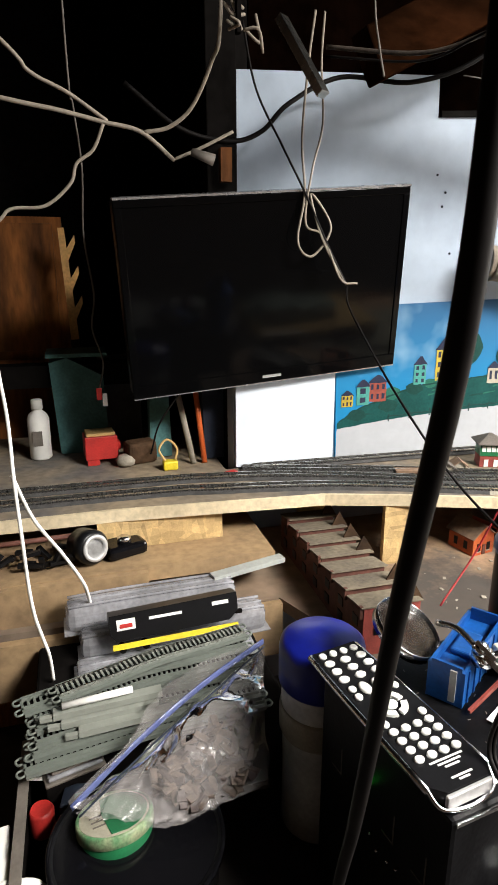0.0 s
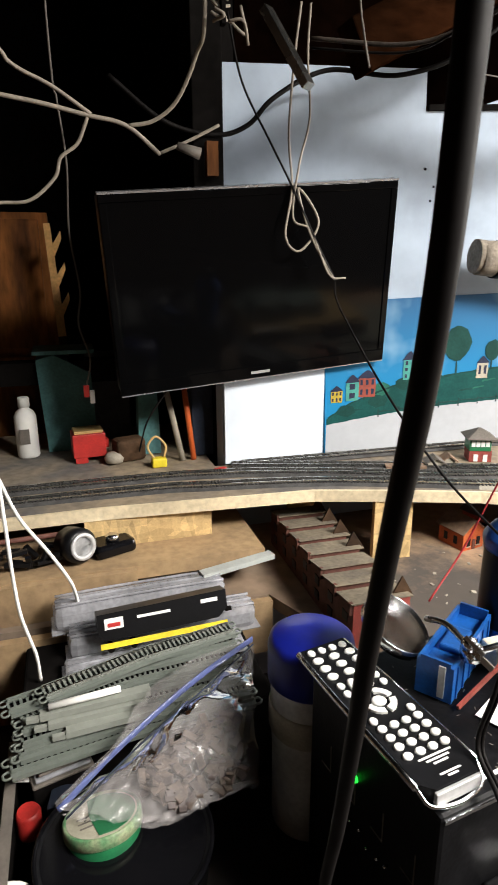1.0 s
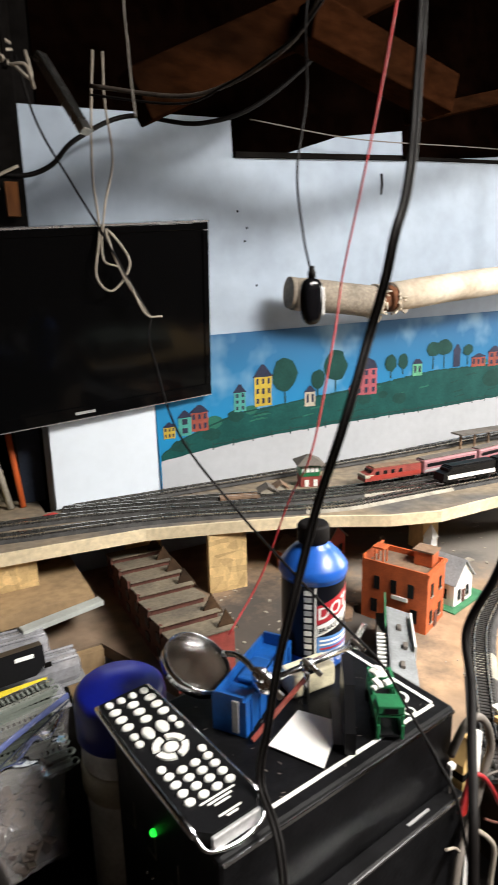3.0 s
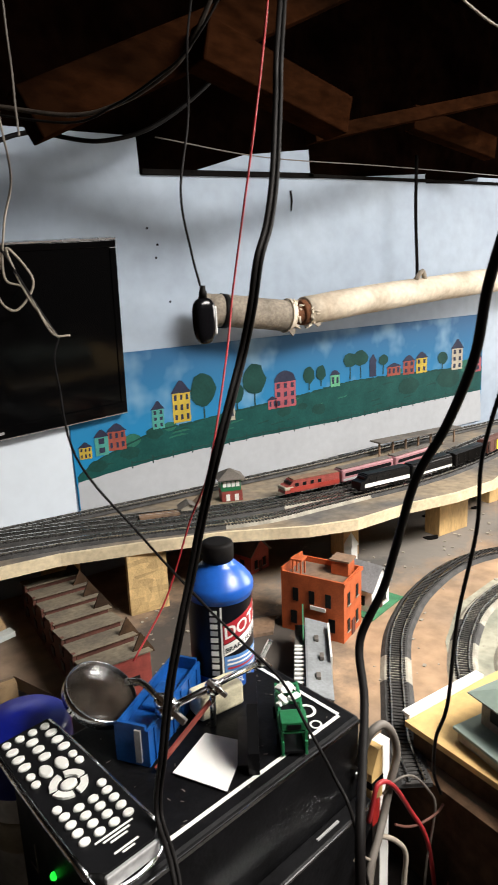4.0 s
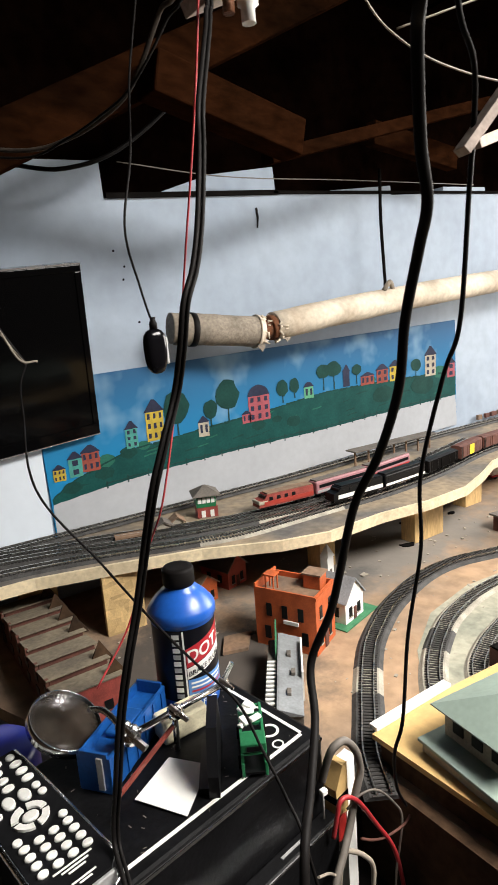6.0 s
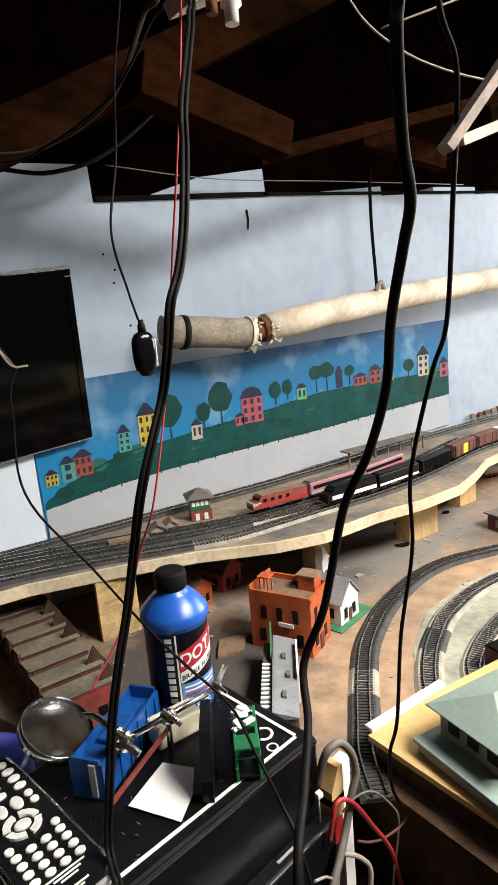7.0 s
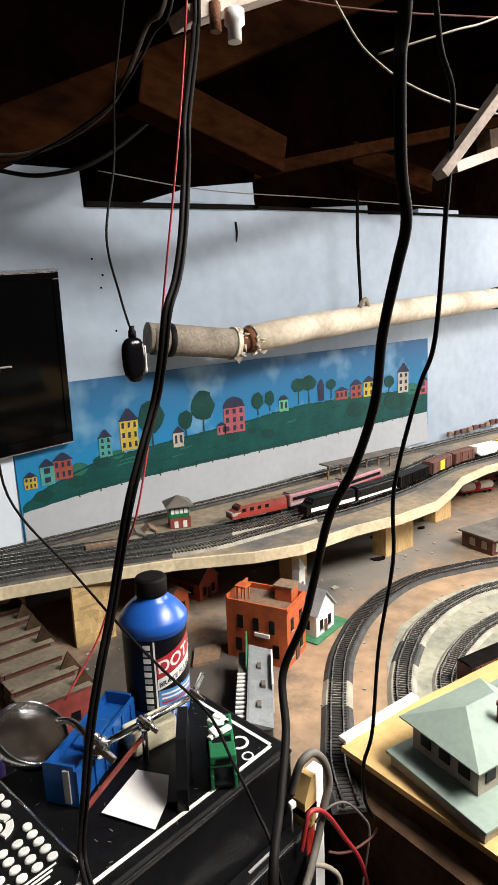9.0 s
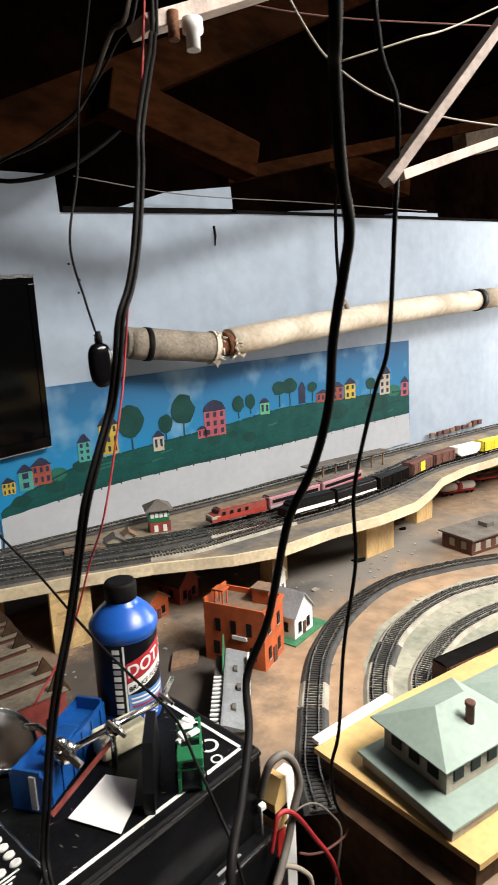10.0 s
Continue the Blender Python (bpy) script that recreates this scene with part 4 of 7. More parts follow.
def track(pts, z, label, width=0.040, gauge=0.0165, beds=((0, 1, "dark"),), name="model_track"):
    t = thing(name, (0, 0, 0), label, "model track", "model railway tracks")
    n = 120
    st, length = along(pts, z, n)
    w = width / 2
    for f0, f1, kind in beds:
        seg = st[int(f0 * n):int(f1 * n) + 1]
        part("roadbed", strip(seg, [(-w, 0), (-w * 0.72, 0.0052), (w * 0.72, 0.0052), (w, 0)]), BED if kind == "dark" else BED_PALE, t, "black roadbed" if kind == "dark" else "pale grey roadbed")
    for sgn in (-1, 1):
        c = sgn * gauge / 2
        part("rail", strip(st, [(c - 0.0009, 0.0066), (c - 0.0009, 0.0094), (c + 0.0009, 0.0094), (c + 0.0009, 0.0066)]), RAIL, t)
    bm = bmesh.new()
    ties, _ = along(pts, z, int(length / 0.0062))
    for p, d in ties:
        m = Matrix.Translation(p) @ Matrix(((d.x, d.y, 0, 0), (d.y, -d.x, 0, 0), (0, 0, 1, 0), (0, 0, 0, 1))).inverted()
        box(bm, -0.0014, 0.0014, -gauge * 0.78, gauge * 0.78, 0.0050, 0.0067, m=m)
    tagged(part("tie_run", bm, TIE, t), kind="stuff")
    return t


track([(-1.3, 1.46), (0.0, 1.455), (0.25, 1.436), (0.43, 1.402), (0.55, 1.361), (0.69, 1.304), (0.77, 1.279), (0.86, 1.272), (0.97, 1.265), (1.146, 1.254), (1.32, 1.266), (1.565, 1.307), (1.77, 1.302), (2.3, 1.30), (2.9, 1.28)], SHELF_Z, "upper main track along the front of the raised shelf", 0.036, beds=((0, 0.48, "dark"), (0.48, 0.55, "pale"), (0.55, 1, "dark")))
track([(-1.3, 1.515), (0.0, 1.51), (0.27, 1.494), (0.444, 1.449), (0.566, 1.400), (0.711, 1.347), (0.886, 1.308), (1.0, 1.285)], SHELF_Z + 0.0006, "branch track of a turnout on the raised shelf", 0.034, beds=((0, 0.93, "dark"), (0.93, 1, "pale")))
track([(0.31, 1.53), (0.452, 1.484), (0.584, 1.440), (0.728, 1.380), (0.841, 1.348), (0.977, 1.330), (1.146, 1.328), (1.379, 1.365), (1.65, 1.42)], SHELF_Z + 0.0012, "siding track on the raised shelf", 0.034)
track([(0.33, 1.530), (0.723, 1.515), (1.122, 1.505), (1.442, 1.516), (1.764, 1.518), (2.14, 1.51), (2.9, 1.50)], SHELF_Z + 0.0018, "rear track against the painted wall", 0.032)
track([(0.60, 0.79), (0.637, 0.845), (0.688, 0.896), (0.741, 0.947), (0.808, 1.005), (0.869, 1.043), (0.947, 1.08), (1.066, 1.113), (1.16, 1.116), (1.247, 1.093), (1.355, 1.052), (1.7, 0.88), (2.2, 0.6)], TABLE_Z, "outer curved track on the table with black roadbed", 0.044, beds=((0, 0.10, "dark"), (0.10, 0.135, "pale"), (0.135, 1, "dark")))
track([(0.70, 0.76), (0.74, 0.81), (0.80, 0.876), (0.856, 0.92), (0.914, 0.953), (0.99, 0.984), (1.111, 1.003), (1.237, 0.985), (1.5, 0.88), (2.1, 0.6)], TABLE_Z, "middle curved track on the table with worn grey roadbed", 0.044, beds=((0, 0.16, "pale"), (0.16, 0.20, "dark"), (0.20, 1, "pale")))
track([(0.79, 0.755), (0.82, 0.795), (0.872, 0.856), (0.937, 0.888), (1.005, 0.906), (1.079, 0.915), (1.2, 0.90), (1.4, 0.82), (2.0, 0.55)], TABLE_Z, "inner curved track on the table with pale roadbed", 0.042, beds=((0, 1, "pale"),))

# raised plank platform at the dark end of the layout
PLANK_Z = 0.992
plank = thing("plank_platform", (0, 0, TABLE_Z), "bare plywood platform on the layout table", "platform")
part("top", solid(-1.4, 0.305, 1.318, 1.545, 0.040, PLANK_Z - TABLE_Z), PLY, plank)
part("front", solid(-1.4, 0.10, 1.306, 1.317, -0.06, PLANK_Z - TABLE_Z - 0.002), PLY, plank)

# ---- model buildings ----
def windows_on(parent, face, xs, zs, w, h, material=BLACK, depth=0.0012):
    """Recess-framed panes on the front (y = face[0]) or side (x = face[1]) of a small building."""
    axis, c, sgn = face
    for x in xs:
        for z in zs:
            a, b = sorted((c + sgn * 0.0002, c + sgn * depth))
            if axis == "y":
                part("window", solid(x - w / 2, x + w / 2, a, b, z, z + h), material, parent)
                part("sill", solid(x - w * .65, x + w * .65, min(c, c + sgn * 0.002), max(c, c + sgn * 0.002), z - 0.0018, z - 0.0004), STONE, parent)
            else:
                part("window", solid(a, b, x - w / 2, x + w / 2, z, z + h), material, parent)


def gable_house(name, at, rz, w, d, h, peak, wall, roof, label, group="model buildings", porch=False):
    """A model house: front gable on y = 0, ridge along y."""
    t = thing(name, at, label, "model house", group, rz=rz)
    body = part("wall", upright([(0, 0), (w, 0), (w, h), (w / 2, peak), (0, h)], 0, d), wall, t)
    run = math.hypot(w / 2, peak - h)
    ang = math.degrees(math.atan2(peak - h, w / 2))
    for sgn in (0, 1):
        m = Matrix.Translation((w / 2, 0, peak + 0.0012)) @ (pose(0, 0, 0, 0, ang, 0) if sgn else pose(0, 0, 0, 0, 180 - ang, 0))
        part("roof", solid(0, run + 0.006, -0.004, d + 0.004, -0.001 if sgn else -0.0008, 0.001, m=m), roof, t)
    windows_on(body, ("y", 0, -1), (w * .27, w * .73), (h * .22,), w * .16, h * .42)
    windows_on(body, ("x", 0, -1), (d * .3, d * .7), (h * .25,), d * .14, h * .42)
    windows_on(body, ("x", w, 1), (d * .3, d * .7), (h * .25,), d * .14, h * .42)
    part("door", solid(w * .44, w * .58, -0.0016, -0.0002, 0.0005, h * .55), MAROON, t)
    return t


# tall orange building, roofless
ob = thing("orange_building", (0.735, 1.046, TABLE_Z), "orange brick model building without a roof, upper walls open", "model building", "model buildings", rz=24)
ow, od, oh = 0.072, 0.108, 0.100
for a in ((0, ow, 0, 0.003, 0, oh), (0, ow, od - 0.003, od, 0, oh + 0.006), (0, 0.003, 0.003, od - 0.003, 0, oh), (ow - 0.003, ow, 0.003, od - 0.003, 0, oh)):
    part("wall", solid(*a), ORANGE, ob)
part("roof_deck", solid(0.003, ow - 0.003, 0.003, od - 0.003, oh - 0.012, oh - 0.009), ROOFTAN, ob, "dusty brown inner deck")
part("penthouse", solid(ow - 0.030, ow - 0.004, 0.010, 0.040, oh - 0.009, oh + 0.014, bevel=0.001), ORANGE, ob, "small roof box")
part("penthouse_roof", solid(ow - 0.032, ow - 0.002, 0.008, 0.042, oh + 0.0142, oh + 0.017), ROOFTAN, ob)
bm = bmesh.new()
for sx in (0.012, 0.026):
    for sy in (0.078, 0.092):
        box(bm, sx, sx + 0.002, sy, sy + 0.002, oh - 0.009, oh + 0.016)
box(bm, 0.010, 0.030, 0.076, 0.096, oh + 0.0162, oh + 0.019)
part("tower_frame", bm, ORANGE, ob)
windows_on(ob, ("x", 0, -1), (0.026, 0.054, 0.082), (0.054,), 0.0095, 0.022)
windows_on(ob, ("x", 0, -1), (0.020, 0.086), (0.014,), 0.011, 0.022)
windows_on(ob, ("y", 0, -1), (0.018, 0.052), (0.014, 0.058), 0.009, 0.020)
part("door", solid(0.030, 0.042, -0.0016, -0.0002, 0.0005, 0.026), MAROON, ob)
part("sign", solid(-0.003, -0.0004, 0.030, 0.056, 0.046, 0.052), PAPER, ob, "small pale sign")
part("cornice", solid(-0.002, ow + 0.002, -0.0026, -0.0003, oh - 0.006, oh - 0.001), ORANGE, ob)

gb = thing("lawn_mat", (0.818, 1.066, TABLE_Z + 0.0005), "green painted lawn mat under the white house", "lawn mat", rz=14)
part("plate", solid(0, 0.105, 0, 0.085, 0, 0.002), GRASS, gb)
gable_house("white_house", (0.832, 1.082, TABLE_Z + 0.0027), 14, 0.058, 0.058, 0.042, 0.074, PAPER, ROOFSLATE, "white model house with a grey gabled roof")
gable_house("red_house", (0.764, 1.338, TABLE_Z + 0.0005), 14, 0.054, 0.075, 0.040, 0.066, FIRERED, ROOFGREY, "red model house with a dusty grey roof")
gable_house("orange_cottage", (0.680, 1.315, TABLE_Z + 0.0005), 10, 0.050, 0.06, 0.036, 0.056, ORANGE, ROOFTAN, "small orange model cottage beside the red house")
part("chimney", solid(0.036, 0.044, 0.045, 0.053, 0.050, 0.074), MAROON, bpy.data.objects["red_house"])
church = thing("white_chapel", (0.952, 1.255, TABLE_Z + 0.0005), "tiny white model chapel tower beside a pine block", "model chapel", "model buildings", rz=10)
part("tower", solid(-0.010, 0.010, -0.008, 0.010, 0, 0.040), PAPER, church)
part("spire", lathe([(0.0155, 0.0402), (0.010, 0.050), (0.0005, 0.066)], 4, pose(0, 0, 0, 0, 0, 45), smooth=False), PAPER, church)
part("door", solid(-0.003, 0.003, -0.0092, -0.0082, 0.0005, 0.014), WIRE_G, church)

# saw-tooth factory
fac = thing("factory_building", (0.357, 1.105, TABLE_Z + 0.0005), "long red model factory with a dusty saw-tooth roof", "model factory", "model buildings", rz=-1)
NT, PITCH, FW = 7, 0.050, 0.083
YZ = Matrix(((0, 0, -1, 0), (1, 0, 0, 0), (0, 1, 0, 0), (0, 0, 0, 1)))  # an outline in (y, z), raised along -x
# Maroon on side walls and rear teeth paints shade; the front stays brick red.
hall = part("wall", solid(0, FW, 0.002, NT * PITCH, 0, 0.062), MAROON, fac, "red side walls, darkened in colour for their shaded side")
part("front_wall", solid(0, FW, 0, 0.0018, 0, 0.0705), BRICKRED, fac, "dull red end wall")
rng = random.Random(12)
for k in range(NT):
    y = k * PITCH
    part("tooth", prism([(y + 0.0022, 0.0621), (y + PITCH - 0.001, 0.0621), (y + 0.0022, 0.0712)], -FW + 0.001, -0.001, YZ), MAROON if k else BRICKRED, fac, "dull red glazed face")
    sag = rng.uniform(-0.0012, 0.0012)
    part("roof_panel", prism([(y - 0.002, 0.0722 + sag), (y + PITCH - 0.002, 0.0640), (y + PITCH - 0.002, 0.0658), (y - 0.002, 0.0740 + sag)], -FW - 0.003 + sag, 0.004 + 2 * sag, YZ), ROOFDUST, fac)
    # Parapets take dark timber so their shaded left faces are in the colour.
    if k not in (2,):
        part("parapet", upright([(FW - 0.022, 0.066), (FW + 0.012, 0.062), (FW + 0.010, 0.068), (FW - 0.006 + 2 * sag, 0.096)], y + 0.012, y + 0.0145), DARKWOOD, fac, "triangular parapet, darkened in colour for its shaded face")
    for z in (0.012, 0.036):
        part("window", solid(FW + 0.0002, FW + 0.0012, y + 0.016, y + 0.032, z, z + 0.014), STONE, hall)
        part("window", solid(-0.0012, -0.0002, y + 0.016, y + 0.032, z, z + 0.014), BLACK, hall)
    part("corner_bracket", solid(-0.005, -0.0005, y + 0.001, y + 0.006, 0.056, 0.074), MAROON, fac)
for x in (0.022, 0.060):
    part("window", solid(x - 0.006, x + 0.006, -0.0012, -0.0002, 0.030, 0.044), BLACK, hall)

# long grey platform kit
kit = thing("platform_building", (0.577, 0.932, TABLE_Z + 0.0005), "long grey model platform building with a silver roof", "model building", "model buildings", rz=-39)
part("wall", solid(-0.024, 0.024, 0, 0.180, 0, 0.036), ROOFGREY, kit)
part("roof", upright([(-0.009, 0.0365), (0.025, 0.0365), (0.025, 0.038), (-0.006, 0.047), (-0.009, 0.047)], -0.003, 0.182), DULLSILVER, kit, "dull silver sloping roof")
gutter = part("comb", solid(-0.026, -0.0092, 0.004, 0.120, 0.0362, 0.038), BLACK, kit, "black strip of white pegs")
for k in range(12):
    part("peg", solid(-0.0245, -0.011, 0.007 + 0.0095 * k, 0.0115 + 0.0095 * k, 0.0381, 0.0415, bevel=0.0008), KEY, gutter)
part("side_panel", prism([(0.118, 0.0362), (0.182, 0.0362), (0.178, 0.072), (0.150, 0.060)], -0.0125, -0.0105, Matrix(((0, 0, 1, 0), (1, 0, 0, 0), (0, 1, 0, 0), (0, 0, 0, 1)))), GRASS, kit, "dull green upright panel")
part("board", solid(0.0245, 0.027, 0.075, 0.165, 0.004, 0.048), PAPER, kit, "white card strip")
for k in range(3):
    part("vent", solid(0.004 + 0.006 * (k % 2), 0.010 + 0.006 * (k % 2), 0.03 + 0.045 * k, 0.042 + 0.045 * k, 0.0425, 0.0475, bevel=0.0008), ROOFGREY, kit)
tagged(part("brown_ramp", prism([(0.625, 1.15), (0.665, 1.135), (0.70, 1.175), (0.655, 1.19)], TABLE_Z + 0.0005, TABLE_Z + 0.006), ROOFTAN), "thin brown card ramp on the table", "card")

# green-roofed station on a yellow board
board = tagged(part("yellow_board", prism([(0.634, 0.838), (0.634, 0.625), (1.05, 0.570), (1.08, 0.80), (0.79, 0.832)], 0.9605, 0.9675), YELLOW2), "yellow wooden board under the station model", "board")
# Block added below the board; its dark colour paints the shaded board side.
tagged(part("shade_riser", prism([(0.640, 0.830), (0.640, 0.632), (1.04, 0.578), (1.07, 0.79), (0.79, 0.824)], 0.9311, 0.9604), DARKWOOD), "added riser under the yellow board, dark to stand for shade", "riser")
tagged(part("white_strip", bar((0.640, 0.842, 0.9705), (0.775, 0.838, 0.9705), 0.012, 0.005), PAPER), "white strip on the yellow board", "strip")
stn = thing("station_building", (0.632, 0.652, 0.9685), "pale green hip-roofed model station building with a chimney", "model station", "model buildings", rz=-8)
SW, SD = 0.300, 0.135
part("base", solid(0.004, SW, 0.004, SD - 0.004, 0, 0.0122), STONE, stn, "beige base")
part("lower_roof", solid(0, SW, 0, SD, 0.0125, 0.0165, bevel=0.0008), ROOFGREEN, stn, "pale green lower roof")
part("wall", solid(0.030, 0.140, 0.034, SD - 0.012, 0.0165, 0.0515), STONE, stn, "beige walls")


def hip(x0, x1, y0, y1, z, top, inset):
    bm = bmesh.new()
    lo = [bm.verts.new(p) for p in ((x0, y0, z), (x1, y0, z), (x1, y1, z), (x0, y1, z))]
    e = [bm.verts.new(v.co + Vector((0, 0, 0.0016))) for v in lo]
    rg = [bm.verts.new(p) for p in ((x0 + inset, (y0 + y1) / 2, top), (x1 - inset, (y0 + y1) / 2, top))]
    for f in ((e[0], e[1], rg[1], rg[0]), (e[2], e[3], rg[0], rg[1]), (e[3], e[0], rg[0]), (e[1], e[2], rg[1]), tuple(lo[::-1])):
        bm.faces.new(f)
    for i in range(4):
        bm.faces.new((lo[i], lo[(i + 1) % 4], e[(i + 1) % 4], e[i]))
    return bm


part("upper_roof", hip(0.018, 0.152, 0.024, 0.133, 0.0518, 0.080, 0.044), ROOFGREEN, stn, "pale green hipped roof")
part("wing_wall", solid(0.156, 0.29, 0.045, SD - 0.012, 0.0165, 0.038), STONE, stn)
part("wing_roof", hip(0.153, 0.30, 0.036, 0.133, 0.0384, 0.058, 0.044), ROOFGREEN, stn, "pale green wing roof")
part("chimney", lathe([(0.0048, 0.060), (0.0048, 0.086), (0.0056, 0.0865), (0.0056, 0.090), (0.004, 0.090)], 14, pose(0.0865, 0.0525, 0)), MAROON, stn, "dark chimney")
for k in range(4):
    part("window", solid(0.040 + 0.026 * k, 0.054 + 0.026 * k, 0.0322, 0.0338, 0.028, 0.042), BLACK, stn)
for k in range(3):
    part("window", solid(0.0282, 0.0298, 0.044 + 0.026 * k, 0.058 + 0.026 * k, 0.028, 0.042), BLACK, stn)

shop = thing("brown_depot", (1.375, 1.078, TABLE_Z + 0.0005), "low dark brown model depot with a grey flat roof", "model depot", "model buildings", rz=-8)
part("wall", solid(0, 0.20, 0, 0.085, 0, 0.036), MAROON, shop)
part("roof", solid(-0.006, 0.206, -0.008, 0.092, 0.0362, 0.040), ROOFGREY, shop)
windows_on(shop, ("y", 0, -1), (0.02, 0.055, 0.09, 0.125, 0.16), (0.010,), 0.016, 0.017, STONE)
windows_on(shop, ("x", 0, -1), (0.022, 0.055), (0.010,), 0.014, 0.018, STONE)
part("vent", solid(0.09, 0.115, 0.03, 0.055, 0.0402, 0.050), ROOFGREY, shop)

# signal tower and sheds on the shelf
tw = thing("signal_tower", (0.783, 1.432, SHELF_Z + 0.0005), "two-storey red and green model signal tower on the shelf", "model tower", "model buildings", rz=-22)
part("lower_walls", solid(-0.020, 0.022, -0.018, 0.020, 0, 0.022), BRICKRED, tw, "red lower storey")
part("upper_walls", solid(-0.021, 0.019, -0.019, 0.019, 0.0222, 0.046), GREEN, tw, "green upper storey")
part("roof", lathe([(0.040, 0.0462), (0.040, 0.048), (0.004, 0.064)], 4, pose(0, 0, 0, 0, 0, 45), smooth=False), ROOFGREY, tw)
for k in range(4):
    part("window", solid(-0.018 + 0.009 * k, -0.011 + 0.009 * k, -0.0202, -0.0192, 0.031, 0.042), KEY, tw)
    part("window", solid(0.0192, 0.0202, -0.016 + 0.009 * k, -0.009 + 0.009 * k, 0.031, 0.042), KEY, tw)
for k in range(2):
    part("door", solid(-0.012 + 0.018 * k, -0.004 + 0.018 * k, -0.0192, -0.0182, 0.001, 0.015), KEY, tw)
for i, (x, y, w) in enumerate(((0.655, 1.405, 0.028), (0.690, 1.408, 0.022))):
    gable_house("shed", (x, y, SHELF_Z + 0.0005), -20, w, 0.024, 0.014, 0.022, STONE, ROOFTAN if i else ROOFGREY, "tiny beige model shed on the shelf" if i else "tiny grey model shed on the shelf")
flat = thing("loading_platform", (0.575, 1.418, SHELF_Z + 0.0005), "low grey model loading platform on the shelf", "model platform", rz=-18)
part("deck", solid(0, 0.075, 0, 0.022, 0.006, 0.010), ROOFTAN, flat)
part("wall", solid(0.002, 0.073, 0.003, 0.020, 0, 0.006), MAROON, flat)
tres = thing("platform_canopy", (1.235, 1.445, SHELF_Z + 0.0005), "grey model platform canopy with posts near the rear track", "model canopy", rz=-3)
part("roof", solid(0, 0.30, 0, 0.038, 0.040, 0.044, bevel=0.001), ROOFGREY, tres)
for k in range(7):
    part("post", solid(0.012 + 0.046 * k, 0.016 + 0.046 * k, 0.016, 0.020, 0.0, 0.0398), ROOFTAN, tres)

# ---- rolling stock ----
def wheels(t, length, n=4):
    for k in range(n):
        x = -length / 2 + length * ((0.12, 0.26, 0.74, 0.88)[k])
        for sgn in (-1, 1):
            part("wheel", lathe([(0.0048, -0.001), (0.0048, 0.001)], 12, pose(x, sgn * 0.0082, 0.0049, 90)), DULLBLACK, t)
    for sgn in (-1, 1):
        part("truck", solid(sgn * length * .31 - 0.016, sgn * length * .31 + 0.016, -0.010, 0.010, 0.0055, 0.0085), BLACK, t)


